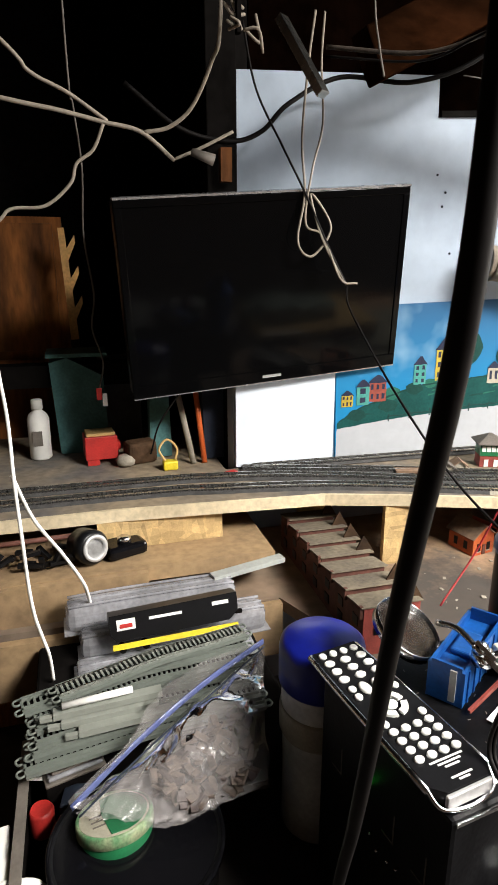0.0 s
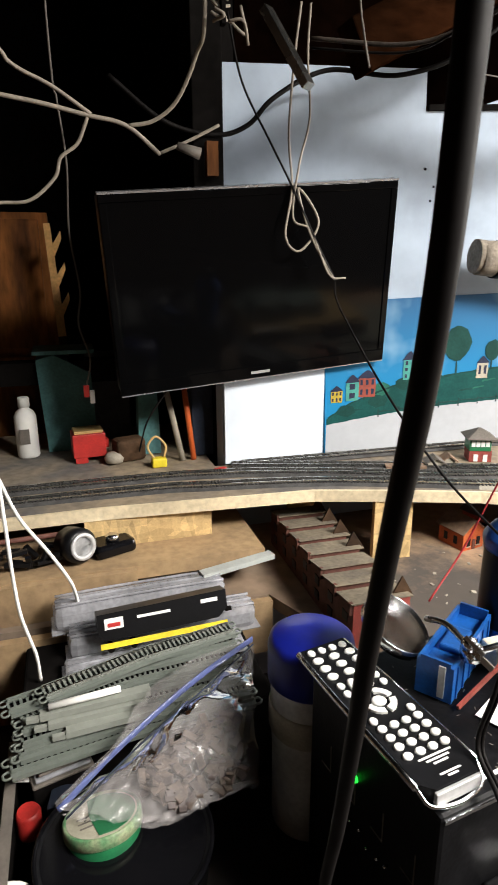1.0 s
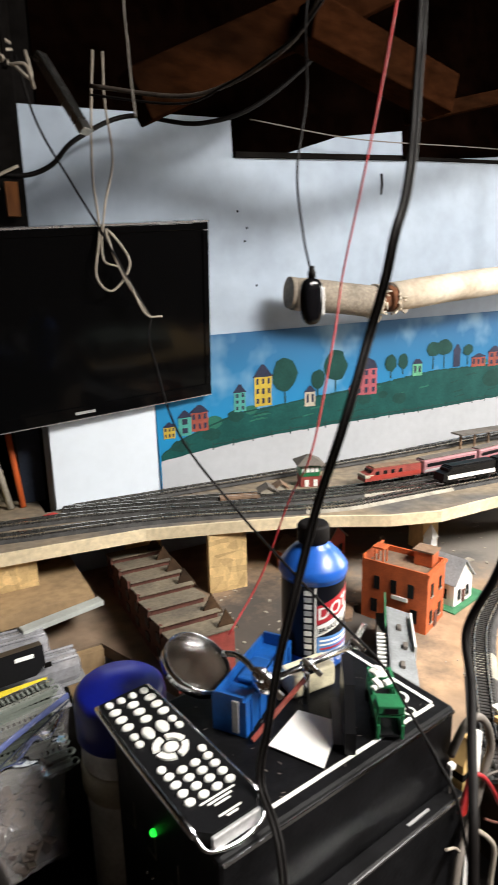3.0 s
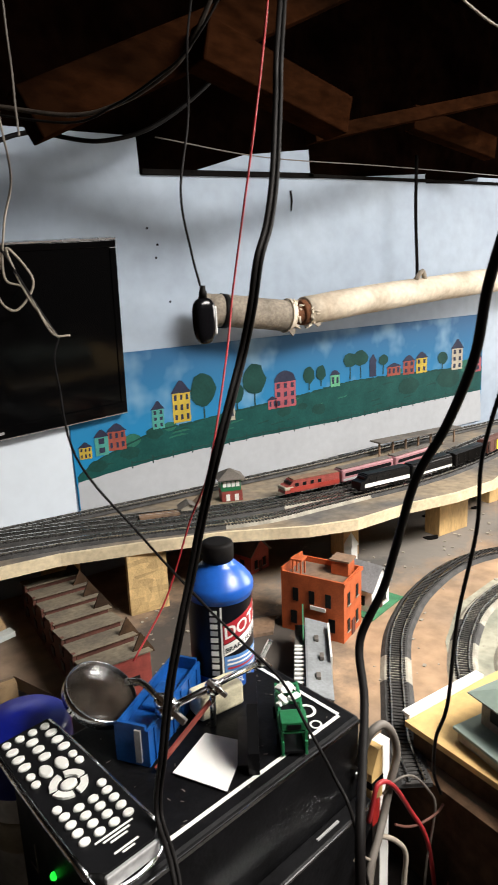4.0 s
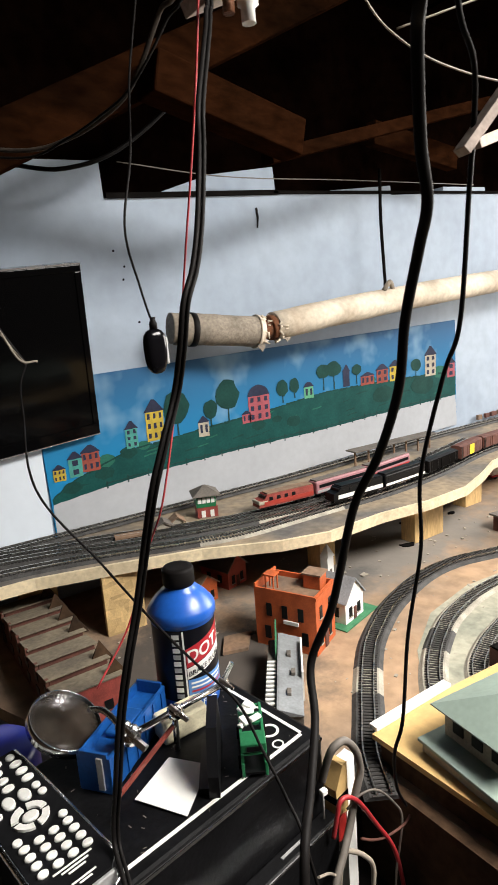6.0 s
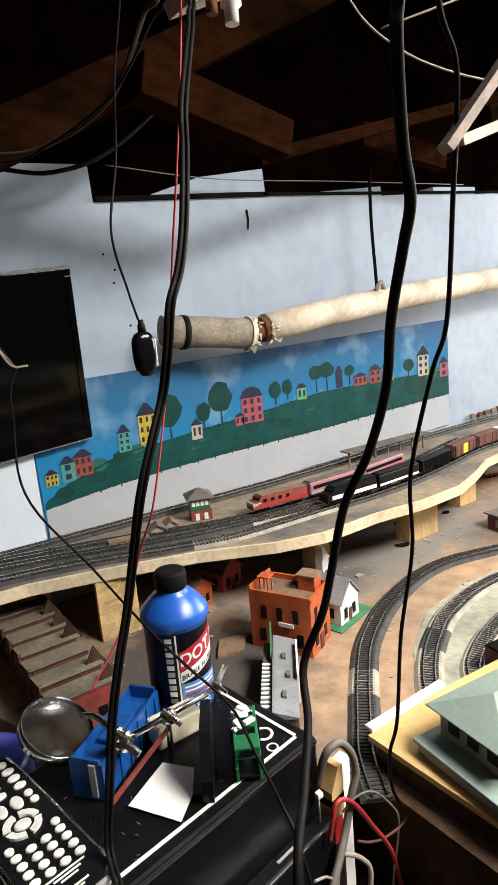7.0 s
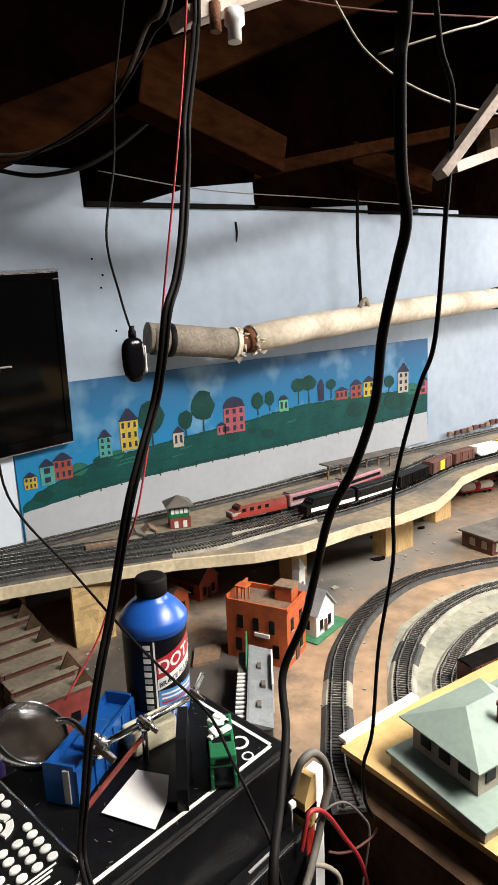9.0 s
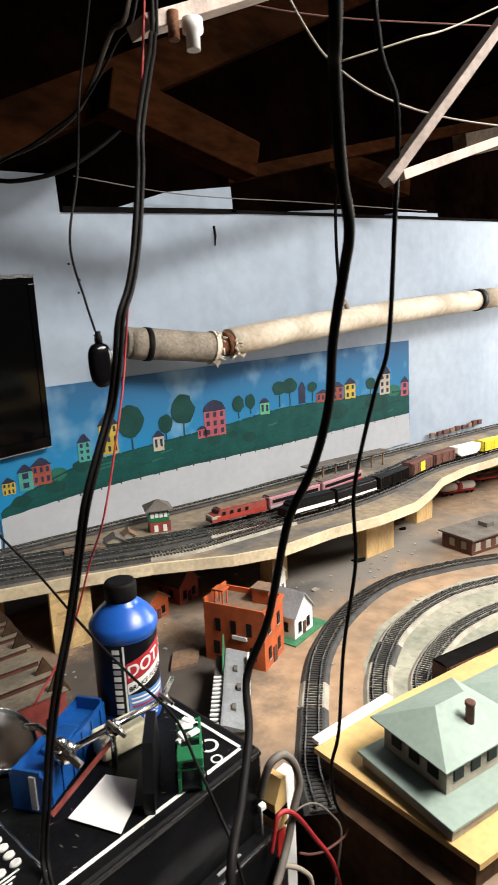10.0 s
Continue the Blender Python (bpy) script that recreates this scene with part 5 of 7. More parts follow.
def car(name, p0, p1, z, body, h, label, roof=None, kind="box", stripe=None, w=0.028):
    a, b = Vector((*p0, z)), Vector((*p1, z))
    length = (b - a).length - 0.006
    t = thing(name, (a + b) / 2, label, "model train", "model trains", rz=math.degrees(math.atan2(b.y - a.y, b.x - a.x)))
    L, w2, h = length / 2, w / 2, h
    if kind == "box":
        part("body", solid(-L, L, -w2, w2, 0.009, h, bevel=0.0012), body, t)
        part("roof", prism([(-w2 - .0005, h), (w2 + .0005, h), (w2 * .5, h + 0.003), (-w2 * .5, h + 0.003)], -L, L, Matrix(((0, 0, 1, 0), (1, 0, 0, 0), (0, 1, 0, 0), (0, 0, 0, 1)))), roof or body, t)
        part("door", solid(-0.012, 0.012, -w2 - 0.0012, -w2 - 0.0002, 0.011, h - 0.003), stripe or body, t)
        for k in range(5):
            x = -L + 2 * L * (k + 0.5) / 5
            part("rib", solid(x - 0.0006, x + 0.0006, -w2 - 0.0009, -w2 - 0.0001, 0.011, h - 0.002), roof or body, t)
        part("ladder", solid(-L + 0.002, -L + 0.006, -w2 - 0.0014, -w2 - 0.0003, 0.010, h), BLACK, t)
    elif kind == "diesel":
        part("body", prism([(-L, 0.010), (L, 0.010), (L, h), (-L + 0.020, h), (-L + 0.014, h - 0.008), (-L + 0.002, h - 0.011)], -w2, w2, UP_Y), body, t)
        part("roof", solid(-L + 0.022, L, -w2 * .8, w2 * .8, h, h + 0.0025, bevel=0.001), roof or SILVER, t)
        if stripe:
            part("stripe", solid(-L + 0.012, L, -w2 - 0.0008, -w2 - 0.0001, 0.013, 0.021), stripe, t)
        for k in range(4):
            part("window", solid(-L + 0.024 + 0.018 * k, -L + 0.032 + 0.018 * k, -w2 - 0.0009, -w2 - 0.0002, h - 0.012, h - 0.005), BLACK, t)
        part("windshield", solid(-L + 0.0138, -L + 0.019, -w2 * .8, w2 * .8, h - 0.0068, h - 0.002), BLACK, t)
    elif kind == "coach":
        part("body", solid(-L, L, -w2, w2, 0.009, h, bevel=0.003), body, t)
        part("window_band", solid(-L + 0.008, L - 0.008, -w2 - 0.0008, -w2 - 0.0001, h - 0.014, h - 0.007), BLACK, t)
        if stripe:
            part("stripe", solid(-L + 0.002, L - 0.002, -w2 - 0.0007, -w2 - 0.0001, 0.012, 0.017), stripe, t)
        part("roof", solid(-L + 0.002, L - 0.002, -w2 * .7, w2 * .7, h, h + 0.003, bevel=0.001), roof or SILVER, t)
    elif kind == "tank":
        part("tank", lathe([(0.003, -L), (0.010, -L + 0.003), (0.0125, -L + 0.008), (0.0125, L - 0.008), (0.010, L - 0.003), (0.003, L)], 20, pose(0, 0, 0.023, 0, 90)), body, t)
        part("dome", lathe([(0.006, 0.033), (0.006, 0.039), (0.003, 0.041)], 14), body, t)
        part("frame", solid(-L, L, -w2 * .8, w2 * .8, 0.0085, 0.0115), stripe or BLACK, t)
        part("stripe", lathe([(0.0128, -0.010), (0.0128, 0.010)], 20, pose(0, 0, 0.023, 0, 90)), stripe or BLACK, t)
    elif kind == "hopper":
        part("body", prism([(-L, h), (-L, 0.022), (-L + 0.018, 0.011), (L - 0.018, 0.011), (L, 0.022), (L, h)], -w2, w2, UP_Y), body, t)
        for k in range(7):
            x = -L + 2 * L * (k + 0.5) / 7
            part("rib", solid(x - 0.0008, x + 0.0008, -w2 - 0.0012, -w2 - 0.0001, 0.016, h), body, t)
    else:
        part("deck", solid(-L, L, -w2, w2, 0.009, 0.014), body, t)
        part("load", solid(-L * .6, L * .6, -w2 * .8, w2 * .8, 0.0142, h, bevel=0.003), roof or body, t)
    wheels(t, 2 * L)
    return t


RZ = SHELF_Z + 0.0096
SCARLET = mat("scarlet_paint", (0.40, 0.045, 0.03), 0.45, var=0.2, scale=40)
car("red_diesel_locomotive", (0.846, 1.346), (0.982, 1.329), RZ, BRICKRED, 0.034, "red and cream model diesel locomotive on the siding", ROOFTAN, "diesel", SCARLET)
part("nose", solid(-0.066, -0.045, -0.0147, 0.0147, 0.016, 0.0235, bevel=0.002), CREAM, bpy.data.objects["red_diesel_locomotive"], "cream nose")
car("pink_coach", (0.984, 1.330), (1.142, 1.329), RZ, PINK, 0.036, "faded pink and grey model passenger coach", ROOFGREY, "coach", SILVER)
car("pink_coach", (1.144, 1.330), (1.305, 1.346), RZ, PINK, 0.036, "faded pink model coach with a dark roof", ROOFGREY, "coach", RED)
car("black_diesel_locomotive", (0.972, 1.266), (1.112, 1.257), RZ, BLACK, 0.036, "black and white model diesel locomotive on the main track", BLACK, "diesel", KEY)
car("black_diesel_locomotive", (1.114, 1.257), (1.255, 1.260), RZ, BLACK, 0.036, "black and white model locomotive coupled behind the first", BLACK, "coach", KEY)
car("black_tender", (1.262, 1.262), (1.40, 1.279), RZ, DULLBLACK, 0.034, "sooty black model tender", BLACK, "box", DULLBLACK)
car("brown_boxcar", (1.408, 1.280), (1.53, 1.301), RZ, MAROON, 0.038, "brown model boxcar with a yellow door", MAROON, "box", YELLOW)
car("brown_boxcar", (1.536, 1.302), (1.645, 1.306), RZ, MAROON, 0.037, "plain dark brown model boxcar", MAROON, "box")
car("white_hopper", (1.652, 1.306), (1.760, 1.297), RZ, PAPER, 0.038, "white model hopper wagon", kind="hopper")
car("yellow_boxcar", (1.766, 1.296), (1.90, 1.286), RZ, YELLOW, 0.038, "yellow model boxcar on the raised track", YELLOW, "box")
car("maroon_boxcar", (0.885, 0.838), (1.055, 0.812), TABLE_Z + 0.0012, MAROON, 0.040, "dark maroon model boxcar standing inside the curves", DULLBLACK, "box")
car("tank_wagon", (1.735, 1.40), (1.860, 1.36), TABLE_Z + 0.0006, PAPER, 0.036, "white and red model tank wagon on the table", kind="tank", stripe=RED)
car("red_flat_wagon", (1.925, 1.42), (2.10, 1.36), TABLE_Z + 0.0006, RED, 0.020, "red model flat wagon on the table", MAROON, "flat")
car("yellow_wagon", (2.06, 1.48), (2.24, 1.42), TABLE_Z + 0.0006, YELLOW, 0.036, "yellow model wagon on the table", YELLOW, "box")
auto = thing("toy_car", (1.53, 1.385, TABLE_Z + 0.0006), "small grey model road car on the table", "toy car", rz=-18)
part("body", solid(-0.030, 0.030, -0.012, 0.012, 0.004, 0.012, bevel=0.002), WIRE_G, auto)
part("cabin", solid(-0.014, 0.016, -0.010, 0.010, 0.012, 0.019, bevel=0.002), BLACK, auto)
for sx in (-0.019, 0.019):
    for sy in (-0.0125, 0.0125):
        part("wheel", lathe([(0.0045, -0.001), (0.0045, 0.001)], 12, pose(sx, sy, 0.0046, 90)), DULLBLACK, auto)

# crumbs and litter on the table
rng = random.Random(11)
bm = bmesh.new()
for k in range(420):
    x, y = rng.uniform(0.45, 2.3), rng.uniform(0.85, 1.5)
    s = rng.uniform(0.0008, 0.004)
    m = Matrix.Translation((x, y, TABLE_Z + s * 0.25)) @ pose(0, 0, 0, rng.uniform(-8, 8), rng.uniform(-8, 8), rng.uniform(0, 180))
    box(bm, -s, s, -s * rng.uniform(.3, 1), s * .6, 0, s * 0.4, m=m)
tagged(part("table_litter", bm, STONE), "scattered crumbs and chips on the dusty table", "litter", kind="stuff")
for i, (x, y, r, mt) in enumerate(((1.18, 1.24, 0.02, DULLBLACK), (1.42, 1.30, 0.015, DULLBLACK), (1.0, 1.20, 0.012, STONE), (1.55, 1.15, 0.018, STONE), (1.28, 1.34, 0.010, DULLBLACK))):
    pts = [(x + r * random.Random(i * 9 + k).uniform(.5, 1.3) * math.cos(k * 1.05), y + 0.6 * r * random.Random(i * 7 + k).uniform(.5, 1.3) * math.sin(k * 1.05)) for k in range(6)]
    tagged(part("scrap", prism(pts, TABLE_Z + 0.0004, TABLE_Z + 0.003), mt), "small dark scrap of material on the table" if mt is DULLBLACK else "small pale scrap of card on the table", "scrap", "scraps")

# low row of loose model bricks along the wall behind the far track
rng = random.Random(31)
bricks = thing("model_brick_row", (0, 0, 0), "broken row of small brown model bricks along the wall", "model wall")
for k in range(9):
    x = 1.885 + 0.036 * k + rng.uniform(-.004, .004)
    z = 1.0640 + 0.0188 * (x - 0.505)
    part("brick", solid(x, x + rng.uniform(0.018, 0.030), 1.532, 1.541, z - 0.016, z + rng.uniform(-0.004, 0.003)), MAROON if k % 3 else ROOFTAN, bricks)

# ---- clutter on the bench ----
crate = tagged(part("dark_carton", solid(-0.062, 0.235, 1.066, 1.255, BENCH_Z, 0.925, bevel=0.004), DULLBLACK), "dark carton under the packaged models", "carton")


PALETRACK2 = mat("pale_grey_plastic", (0.40, 0.42, 0.40), 0.4, var=0.15, scale=20)


def blister(at, rz, w, d, h, label, rx=0.0):
    t = thing("plastic_pack", at, label, "plastic pack", "plastic packs", rz=rz, rx=rx)
    part("tray", solid(0, w, 0, d, 0, h, bevel=min(h, d) * 0.3), PLASTIC, t)
    for v in (0.16, 0.5, 0.84):
        part("rib", tube([(0.004, d * v, h * 0.98), (w * 0.3, d * v, h * 1.02), (w * 0.7, d * v, h * 1.01), (w - 0.004, d * v, h * 0.98)], 0.0022, 8, 4), PLASTIC, t, "moulded rib of the tray")
    part("lip", solid(-0.004, w + 0.004, -0.003, d + 0.003, 0.001, 0.003, bevel=0.0008), PLASTIC, t, "thin clear lip")
    return t


blister((-0.022, 1.238, 0.9455), 2, 0.245, 0.044, 0.040, "long clear grey plastic train packaging tray")
blister((-0.005, 1.196, 0.926), 2, 0.262, 0.040, 0.038, "clear grey plastic train packaging tray below")
blister((-0.010, 1.150, 0.926), 2, 0.235, 0.040, 0.016, "flattened clear plastic packaging tray")
tagged(part("grey_plank", bar((0.19, 1.272, 0.986), (0.310, 1.297, 0.990), 0.018, 0.008), PALETRACK2), "grey ribbed plastic strip beside the packaging", "plastic strip")
hull = thing("black_hopper_wagon", (0.118, 1.188, 0.9645), "black and yellow model wagon lying in its packaging", "model wagon", rz=3, rx=-18)
part("body", prism([(-0.078, 0.0), (-0.085, 0.010), (-0.085, 0.034), (0.088, 0.038), (0.088, 0.014), (0.075, 0.002)], -0.014, 0.014, UP_Y), BLACK, hull)
part("sill", solid(-0.083, 0.086, -0.0165, -0.0145, -0.010, -0.003), YELLOW, hull, "bright yellow side sill")
emblem = part("badge", solid(-0.076, -0.052, -0.0153, -0.0143, 0.014, 0.028), KEY, hull, "white square emblem")
part("badge_mark", solid(-0.072, -0.056, -0.0160, -0.0154, 0.017, 0.022), RED, emblem, "red emblem bar")
part("marking", solid(-0.034, 0.010, -0.0153, -0.0143, 0.022, 0.0255), KEY, hull, "white lettering bar")
part("marking", solid(0.052, 0.075, -0.0153, -0.0143, 0.025, 0.030), KEY, hull, "white number bar")
part("coupler", solid(0.088, 0.097, -0.003, 0.003, 0.005, 0.010), DULLBLACK, hull)
for k in range(2):
    for sgn in (-1, 1):
        part("wheel", lathe([(0.005, -0.001), (0.005, 0.001)], 12, pose(-0.07 + 0.03 * k, sgn * 0.009, -0.012, 90)), DULLBLACK, hull)


# pile of grey sectional track
def grey_section(p0, p1, z0, z1, bow, label, w=0.030, ladder=False):
    """One curved piece of loose track between two ends."""
    a, b = Vector((*p0, 0)), Vector((*p1, 0))
    mid = (a + b) / 2 + Vector((-(b - a).y, (b - a).x, 0)).normalized() * bow
    t = thing("track_section", (0, 0, 0), label, "track section", "loose track sections")
    st, length = along([a.xy, a.lerp(mid, .55).xy.lerp(a.lerp(b, .3).xy, .1), mid.xy, b.lerp(mid, .55).xy, b.xy], 0, 40)
    st = [(Vector((p.x, p.y, z0 + (z1 - z0) * i / 40)), d) for i, (p, d) in enumerate(st)]
    for sgn in (-1, 1):
        c = sgn * w * 0.42
        part("side", strip(st, [(c - 0.003, 0), (c - 0.003, 0.0050), (c + 0.003, 0.0050), (c + 0.003, 0)]), GREYTRACK, t)
        r = sgn * 0.008
        part("rail", strip(st, [(r - 0.0008, 0.004), (r - 0.0008, 0.0085), (r + 0.0008, 0.0085), (r + 0.0008, 0.004)]), RAIL if ladder else GREYTRACK, t)
    # Thin black sheets added below the sleepers paint the shade in the gaps.
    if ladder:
        part("gap_shade", strip(st, [(-w * .4, 0.0002), (-w * .4, 0.001), (w * .4, 0.001), (w * .4, 0.0002)]), DULLBLACK, t, "added dark sheet standing for shade between the sleepers")
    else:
        part("side_gap_shade", strip(st, [(-w * .4, 0.0002), (-w * .4, 0.0010), (w * .4, 0.0010), (w * .4, 0.0002)]), DULLBLACK, t, "added dark sheet standing for shade between the sides")
    bm = bmesh.new()
    for i in range(0, 41):
        p, d = st[i]
        m = Matrix.Translation(p) @ Matrix(((d.x, d.y, 0, 0), (d.y, -d.x, 0, 0), (0, 0, 1, 0), (0, 0, 0, 1))).inverted()
        box(bm, -0.0014, 0.0014, -w * 0.40, w * 0.40, 0.0012, 0.0050, m=m)
    tagged(part("sleeper_run", bm, GREYTRACK, t), kind="stuff")
    for p, d in (st[0], st[-1]):
        q = p - d * 0.004 if p is st[0][0] else p + d * 0.004
        for sgn in (-1, 1):
            c = q + Vector((d.y, -d.x, 0)) * sgn * w * 0.30 + Vector((0, 0, 0.003))
            ring = [c + Vector((0.0052 * math.cos(1.05 * k), 0.0052 * math.sin(1.05 * k), 0.0008 * (k % 2))) for k in range(7)]
            part("clip", tube(ring, 0.0014, 6, 4), GREYTRACK, t)
    return t


rng = random.Random(3)
grey_section((-0.030, 1.092), (0.202, 1.147), 0.964, 0.968, 0.007, "topmost grey curved track section like a ladder", 0.029, True)
for k in range(1, 7):
    y0, y1 = 1.106 - 0.0105 * k + rng.uniform(-.003, .003), 1.150 - 0.0145 * k + rng.uniform(-.003, .003)
    x0, x1 = -0.066 + rng.uniform(-.014, .014), 0.198 + rng.uniform(-.016, .016)
    z = 0.9635 - 0.0068 * k
    grey_section((x0, y0), (x1, y1), z - 0.0035 + rng.uniform(-.001, .001), z + 0.002, 0.012 - 0.001 * k, "dusty grey curved track section in a loose pile", 0.030)
tagged(part("track_stack_filler", solid(-0.058, 0.205, 1.068, 1.15, 0.9255, 0.932), GREYTRACK), "flat grey track pieces at the bottom of the pile", "track sections")
tagged(part("white_tube", rod((-0.026, 1.070, 0.9665), (0.052, 1.076, 0.9675), 0.004, 12), PAPER), "thin white plastic tube on the track pile", "tube")
PALETRACK = mat("pale_dusty_plastic", (0.27, 0.285, 0.25), 0.55, var=0.12, scale=14, bump=0.1)
for a, b in (((-0.036, 1.066, 0.957), (0.085, 1.072, 0.958)), ((-0.028, 1.060, 0.949), (0.080, 1.066, 0.949)), ((-0.010, 1.050, 0.942), (0.094, 1.056, 0.943))):
    t = thing("straight_section", (0, 0, 0), "pale straight plastic track section on the pile", "track section", "loose track sections")
    part("side", bar(a, b, 0.004, 0.0078), PALETRACK, t)
    part("flange", bar(Vector(a) + Vector((0, 0.006, 0.003)), Vector(b) + Vector((0, 0.006, 0.003)), 0.010, 0.0016), PALETRACK, t)
    part("joiner", bar(Vector(a) + Vector((-0.014, 0, 0)), Vector(a) + Vector((-0.001, 0, 0)), 0.006, 0.0055), PALETRACK, t)

# zip bag
LOOSE = mat("beige_bits", (0.155, 0.115, 0.092), 0.7, var=0.4, scale=60)
DULLBIT = mat("grey_pink_bits", (0.10, 0.075, 0.070), 0.6, var=0.4, scale=60)
SEAL = mat("blue_seal_film", (0.10, 0.125, 0.29), 0.25, var=0.2, scale=30)
bag = thing("zip_bag", (0, 0, 0), "crumpled clear plastic zip bag with a blue seal", "plastic bag")
rng = random.Random(8)
bm = bmesh.new()
N, M = 44, 34
c00, c10, c11, c01 = Vector((-0.017, 0.963, 0.931)), Vector((0.216, 1.101, 0.975)), Vector((0.178, 0.955, 0.915)), Vector((0.066, 0.936, 0.912))
for layer in (0, 1):
    grid = []
    for i in range(N + 1):
        row = []
        for j in range(M + 1):
            u, v = i / N, j / M
            p = c00.lerp(c10, u).lerp(c01.lerp(c11, u), v)
            puff = 0.030 * math.sin(math.pi * min(1, v * 1.1)) * math.sin(math.pi * u)
            p = p + Vector((0, -0.4, 1)) * (puff if layer else -0.006 + 0.25 * puff)
            p += Vector(noise.noise_vector(p * 30 + Vector((0, 0, layer * 9)))) * 0.006 + Vector((0, -0.3, 1)) * (0.009 * (0.5 - abs(noise.noise(Vector((u * 9 + v * 7, v * 3 - u * 3, layer * 5.0))))))
            row.append(bm.verts.new(p))
        grid.append(row)
    for i in range(N):
        for j in range(M):
            bm.faces.new((grid[i][j], grid[i + 1][j], grid[i + 1][j + 1], grid[i][j + 1])).smooth = True
rows = []
for p, q in zip(smooth_line([(-0.019, 0.962, 0.936), (0.05, 1.005, 0.959), (0.13, 1.052, 0.977), (0.217, 1.102, 0.984)], 8), smooth_line([(-0.022, 0.968, 0.938), (0.041, 0.996, 0.966), (0.094, 1.069, 0.972), (0.217, 1.106, 0.985)], 8)):
    rows.append([bm.verts.new(p.lerp(q, s / 6) + Vector(noise.noise_vector(p.lerp(q, s / 6) * 45)) * 0.005 * min(1, s)) for s in range(7)])
for a, b in zip(rows, rows[1:]):
    for s in range(6):
        bm.faces.new((a[s], b[s], b[s + 1], a[s + 1])).smooth = s % 2 == 0
film = part("film", bm, BAG, bag, "thin wrinkled clear film")
part("seal", tube([(-0.019, 0.962, 0.934), (0.05, 1.005, 0.957), (0.13, 1.052, 0.975), (0.217, 1.102, 0.982)], 0.0045, 8, 8, flat=0.30), SEAL, bag, "blue zip seal")
part("seal", tube([(-0.012, 0.952, 0.932), (0.06, 0.992, 0.958), (0.14, 1.040, 0.972), (0.216, 1.094, 0.980)], 0.0010, 8, 8), NAVY, bag, "second seal line")
rng = random.Random(21)
for k in range(120):
    u, v = rng.uniform(0.24, 0.86), rng.uniform(0.30, 0.94)
    p = c00.lerp(c10, u).lerp(c01.lerp(c11, u), v) + Vector((0, -0.002, rng.uniform(0.000, 0.009)))
    part("loose_part", solid(-0.0085, 0.0085, -0.0040, 0.0040, -0.0016, 0.0016, m=Matrix.Translation(p) @ pose(0, 0, 0, rng.uniform(-30, 30), rng.uniform(-30, 30), rng.uniform(0, 180)), bevel=0.0008), (LOOSE, LOOSE, DULLBIT)[k % 3], bag)

# tub with a green tin on it
tub = thing("black_tub", (0.040, 0.945, BENCH_Z), "round black tub full of oddments", "tub")
part("wall", lathe([(0.075, 0.0), (0.082, 0.092), (0.085, 0.094), (0.085, 0.098), (0.079, 0.098), (0.078, 0.07), (0.001, 0.07)], 44), BLACK, tub)
part("rim", lathe([(0.083, 0.0945), (0.0862, 0.0955), (0.0862, 0.099), (0.083, 0.100), (0.0815, 0.0975)], 44), GLOSS, tub)
tin = thing("green_tin", (0.022, 0.962, BENCH_Z + 0.081), "small round green and cream tin lying on the tub", "tin", rz=12, rx=-15)
part("body", lathe([(0.0355, 0), (0.037, 0.002), (0.037, 0.022), (0.0355, 0.024)], 40), GREEN, tin)
lid = part("lid", lathe([(0.0368, 0.017), (0.0385, 0.018), (0.0385, 0.028), (0.037, 0.030), (0.035, 0.0288), (0.033, 0.0286)], 40), TINGREEN, tin, "worn green lid")
part("lid_top", lathe([(0.0001, 0.0287), (0.0345, 0.0287), (0.0345, 0.0291), (0.0001, 0.0291)], 40, smooth=False), CREAM, lid, "cream printed top")
part("lid_print", prism([(-0.010, -0.030)] + [(0.0325 * math.cos(radians(a)), 0.0325 * math.sin(radians(a))) for a in range(-80, 81, 10)] + [(-0.008, 0.030), (-0.012, 0.004)], 0.0292, 0.0297), GREEN, lid, "dark green printed half")
for k in range(3):
    part("lid_marking", solid(-0.024, -0.012 + 0.002 * k, 0.004 - 0.008 * k, 0.006 - 0.008 * k, 0.0292, 0.0296), WIRE_G, lid, "unreadable small print")
for i, (x, y, r, mt, lab) in enumerate(((0.085, 0.930, 0.012, RUST, "rusty brown part in the tub"), (0.075, 0.965, 0.010, STONE, "beige part in the tub"), (0.10, 0.955, 0.009, CREAM, "pale part in the tub"))):
    tagged(part("oddment", solid(-r, r, -r * .6, r * .6, -r * .3, r * .3, m=pose(x, y, BENCH_Z + 0.0705 + r * .42, 10, -8, 35 * i), bevel=r * .15), mt), lab, "oddment")
tray = thing("wooden_tray", (-0.070, 0.84, BENCH_Z + 0.0005), "dark wooden tray side standing along the bench", "tray")
part("side", solid(-0.006, 0.004, 0, 0.27, 0, 0.096, bevel=0.0015), DULLBLACK, tray)
part("top_edge", solid(-0.0065, 0.0045, 0.001, 0.269, 0.0963, 0.0985), WIRE_G, tray, "worn grey top edge")
carton = thing("white_carton", (-0.118, 0.960, BENCH_Z + 0.0005), "white paper carton beside the tray", "carton", rz=6)
part("body", solid(-0.045, 0.040, -0.04, 0.04, 0, 0.090, bevel=0.002), PAPER, carton)
part("flap", solid(-0.044, 0.039, -0.039, -0.002, 0.0905, 0.0922), PAPER, carton)
cap = thing("red_jar", (-0.052, 1.010, BENCH_Z + 0.0005), "small jar with a glossy red cap", "jar")
cap.scale = (0.72, 0.72, 0.96)
part("glass", lathe([(0.015, 0), (0.016, 0.002), (0.016, 0.064), (0.013, 0.070)], 24), DULLBLACK, cap)
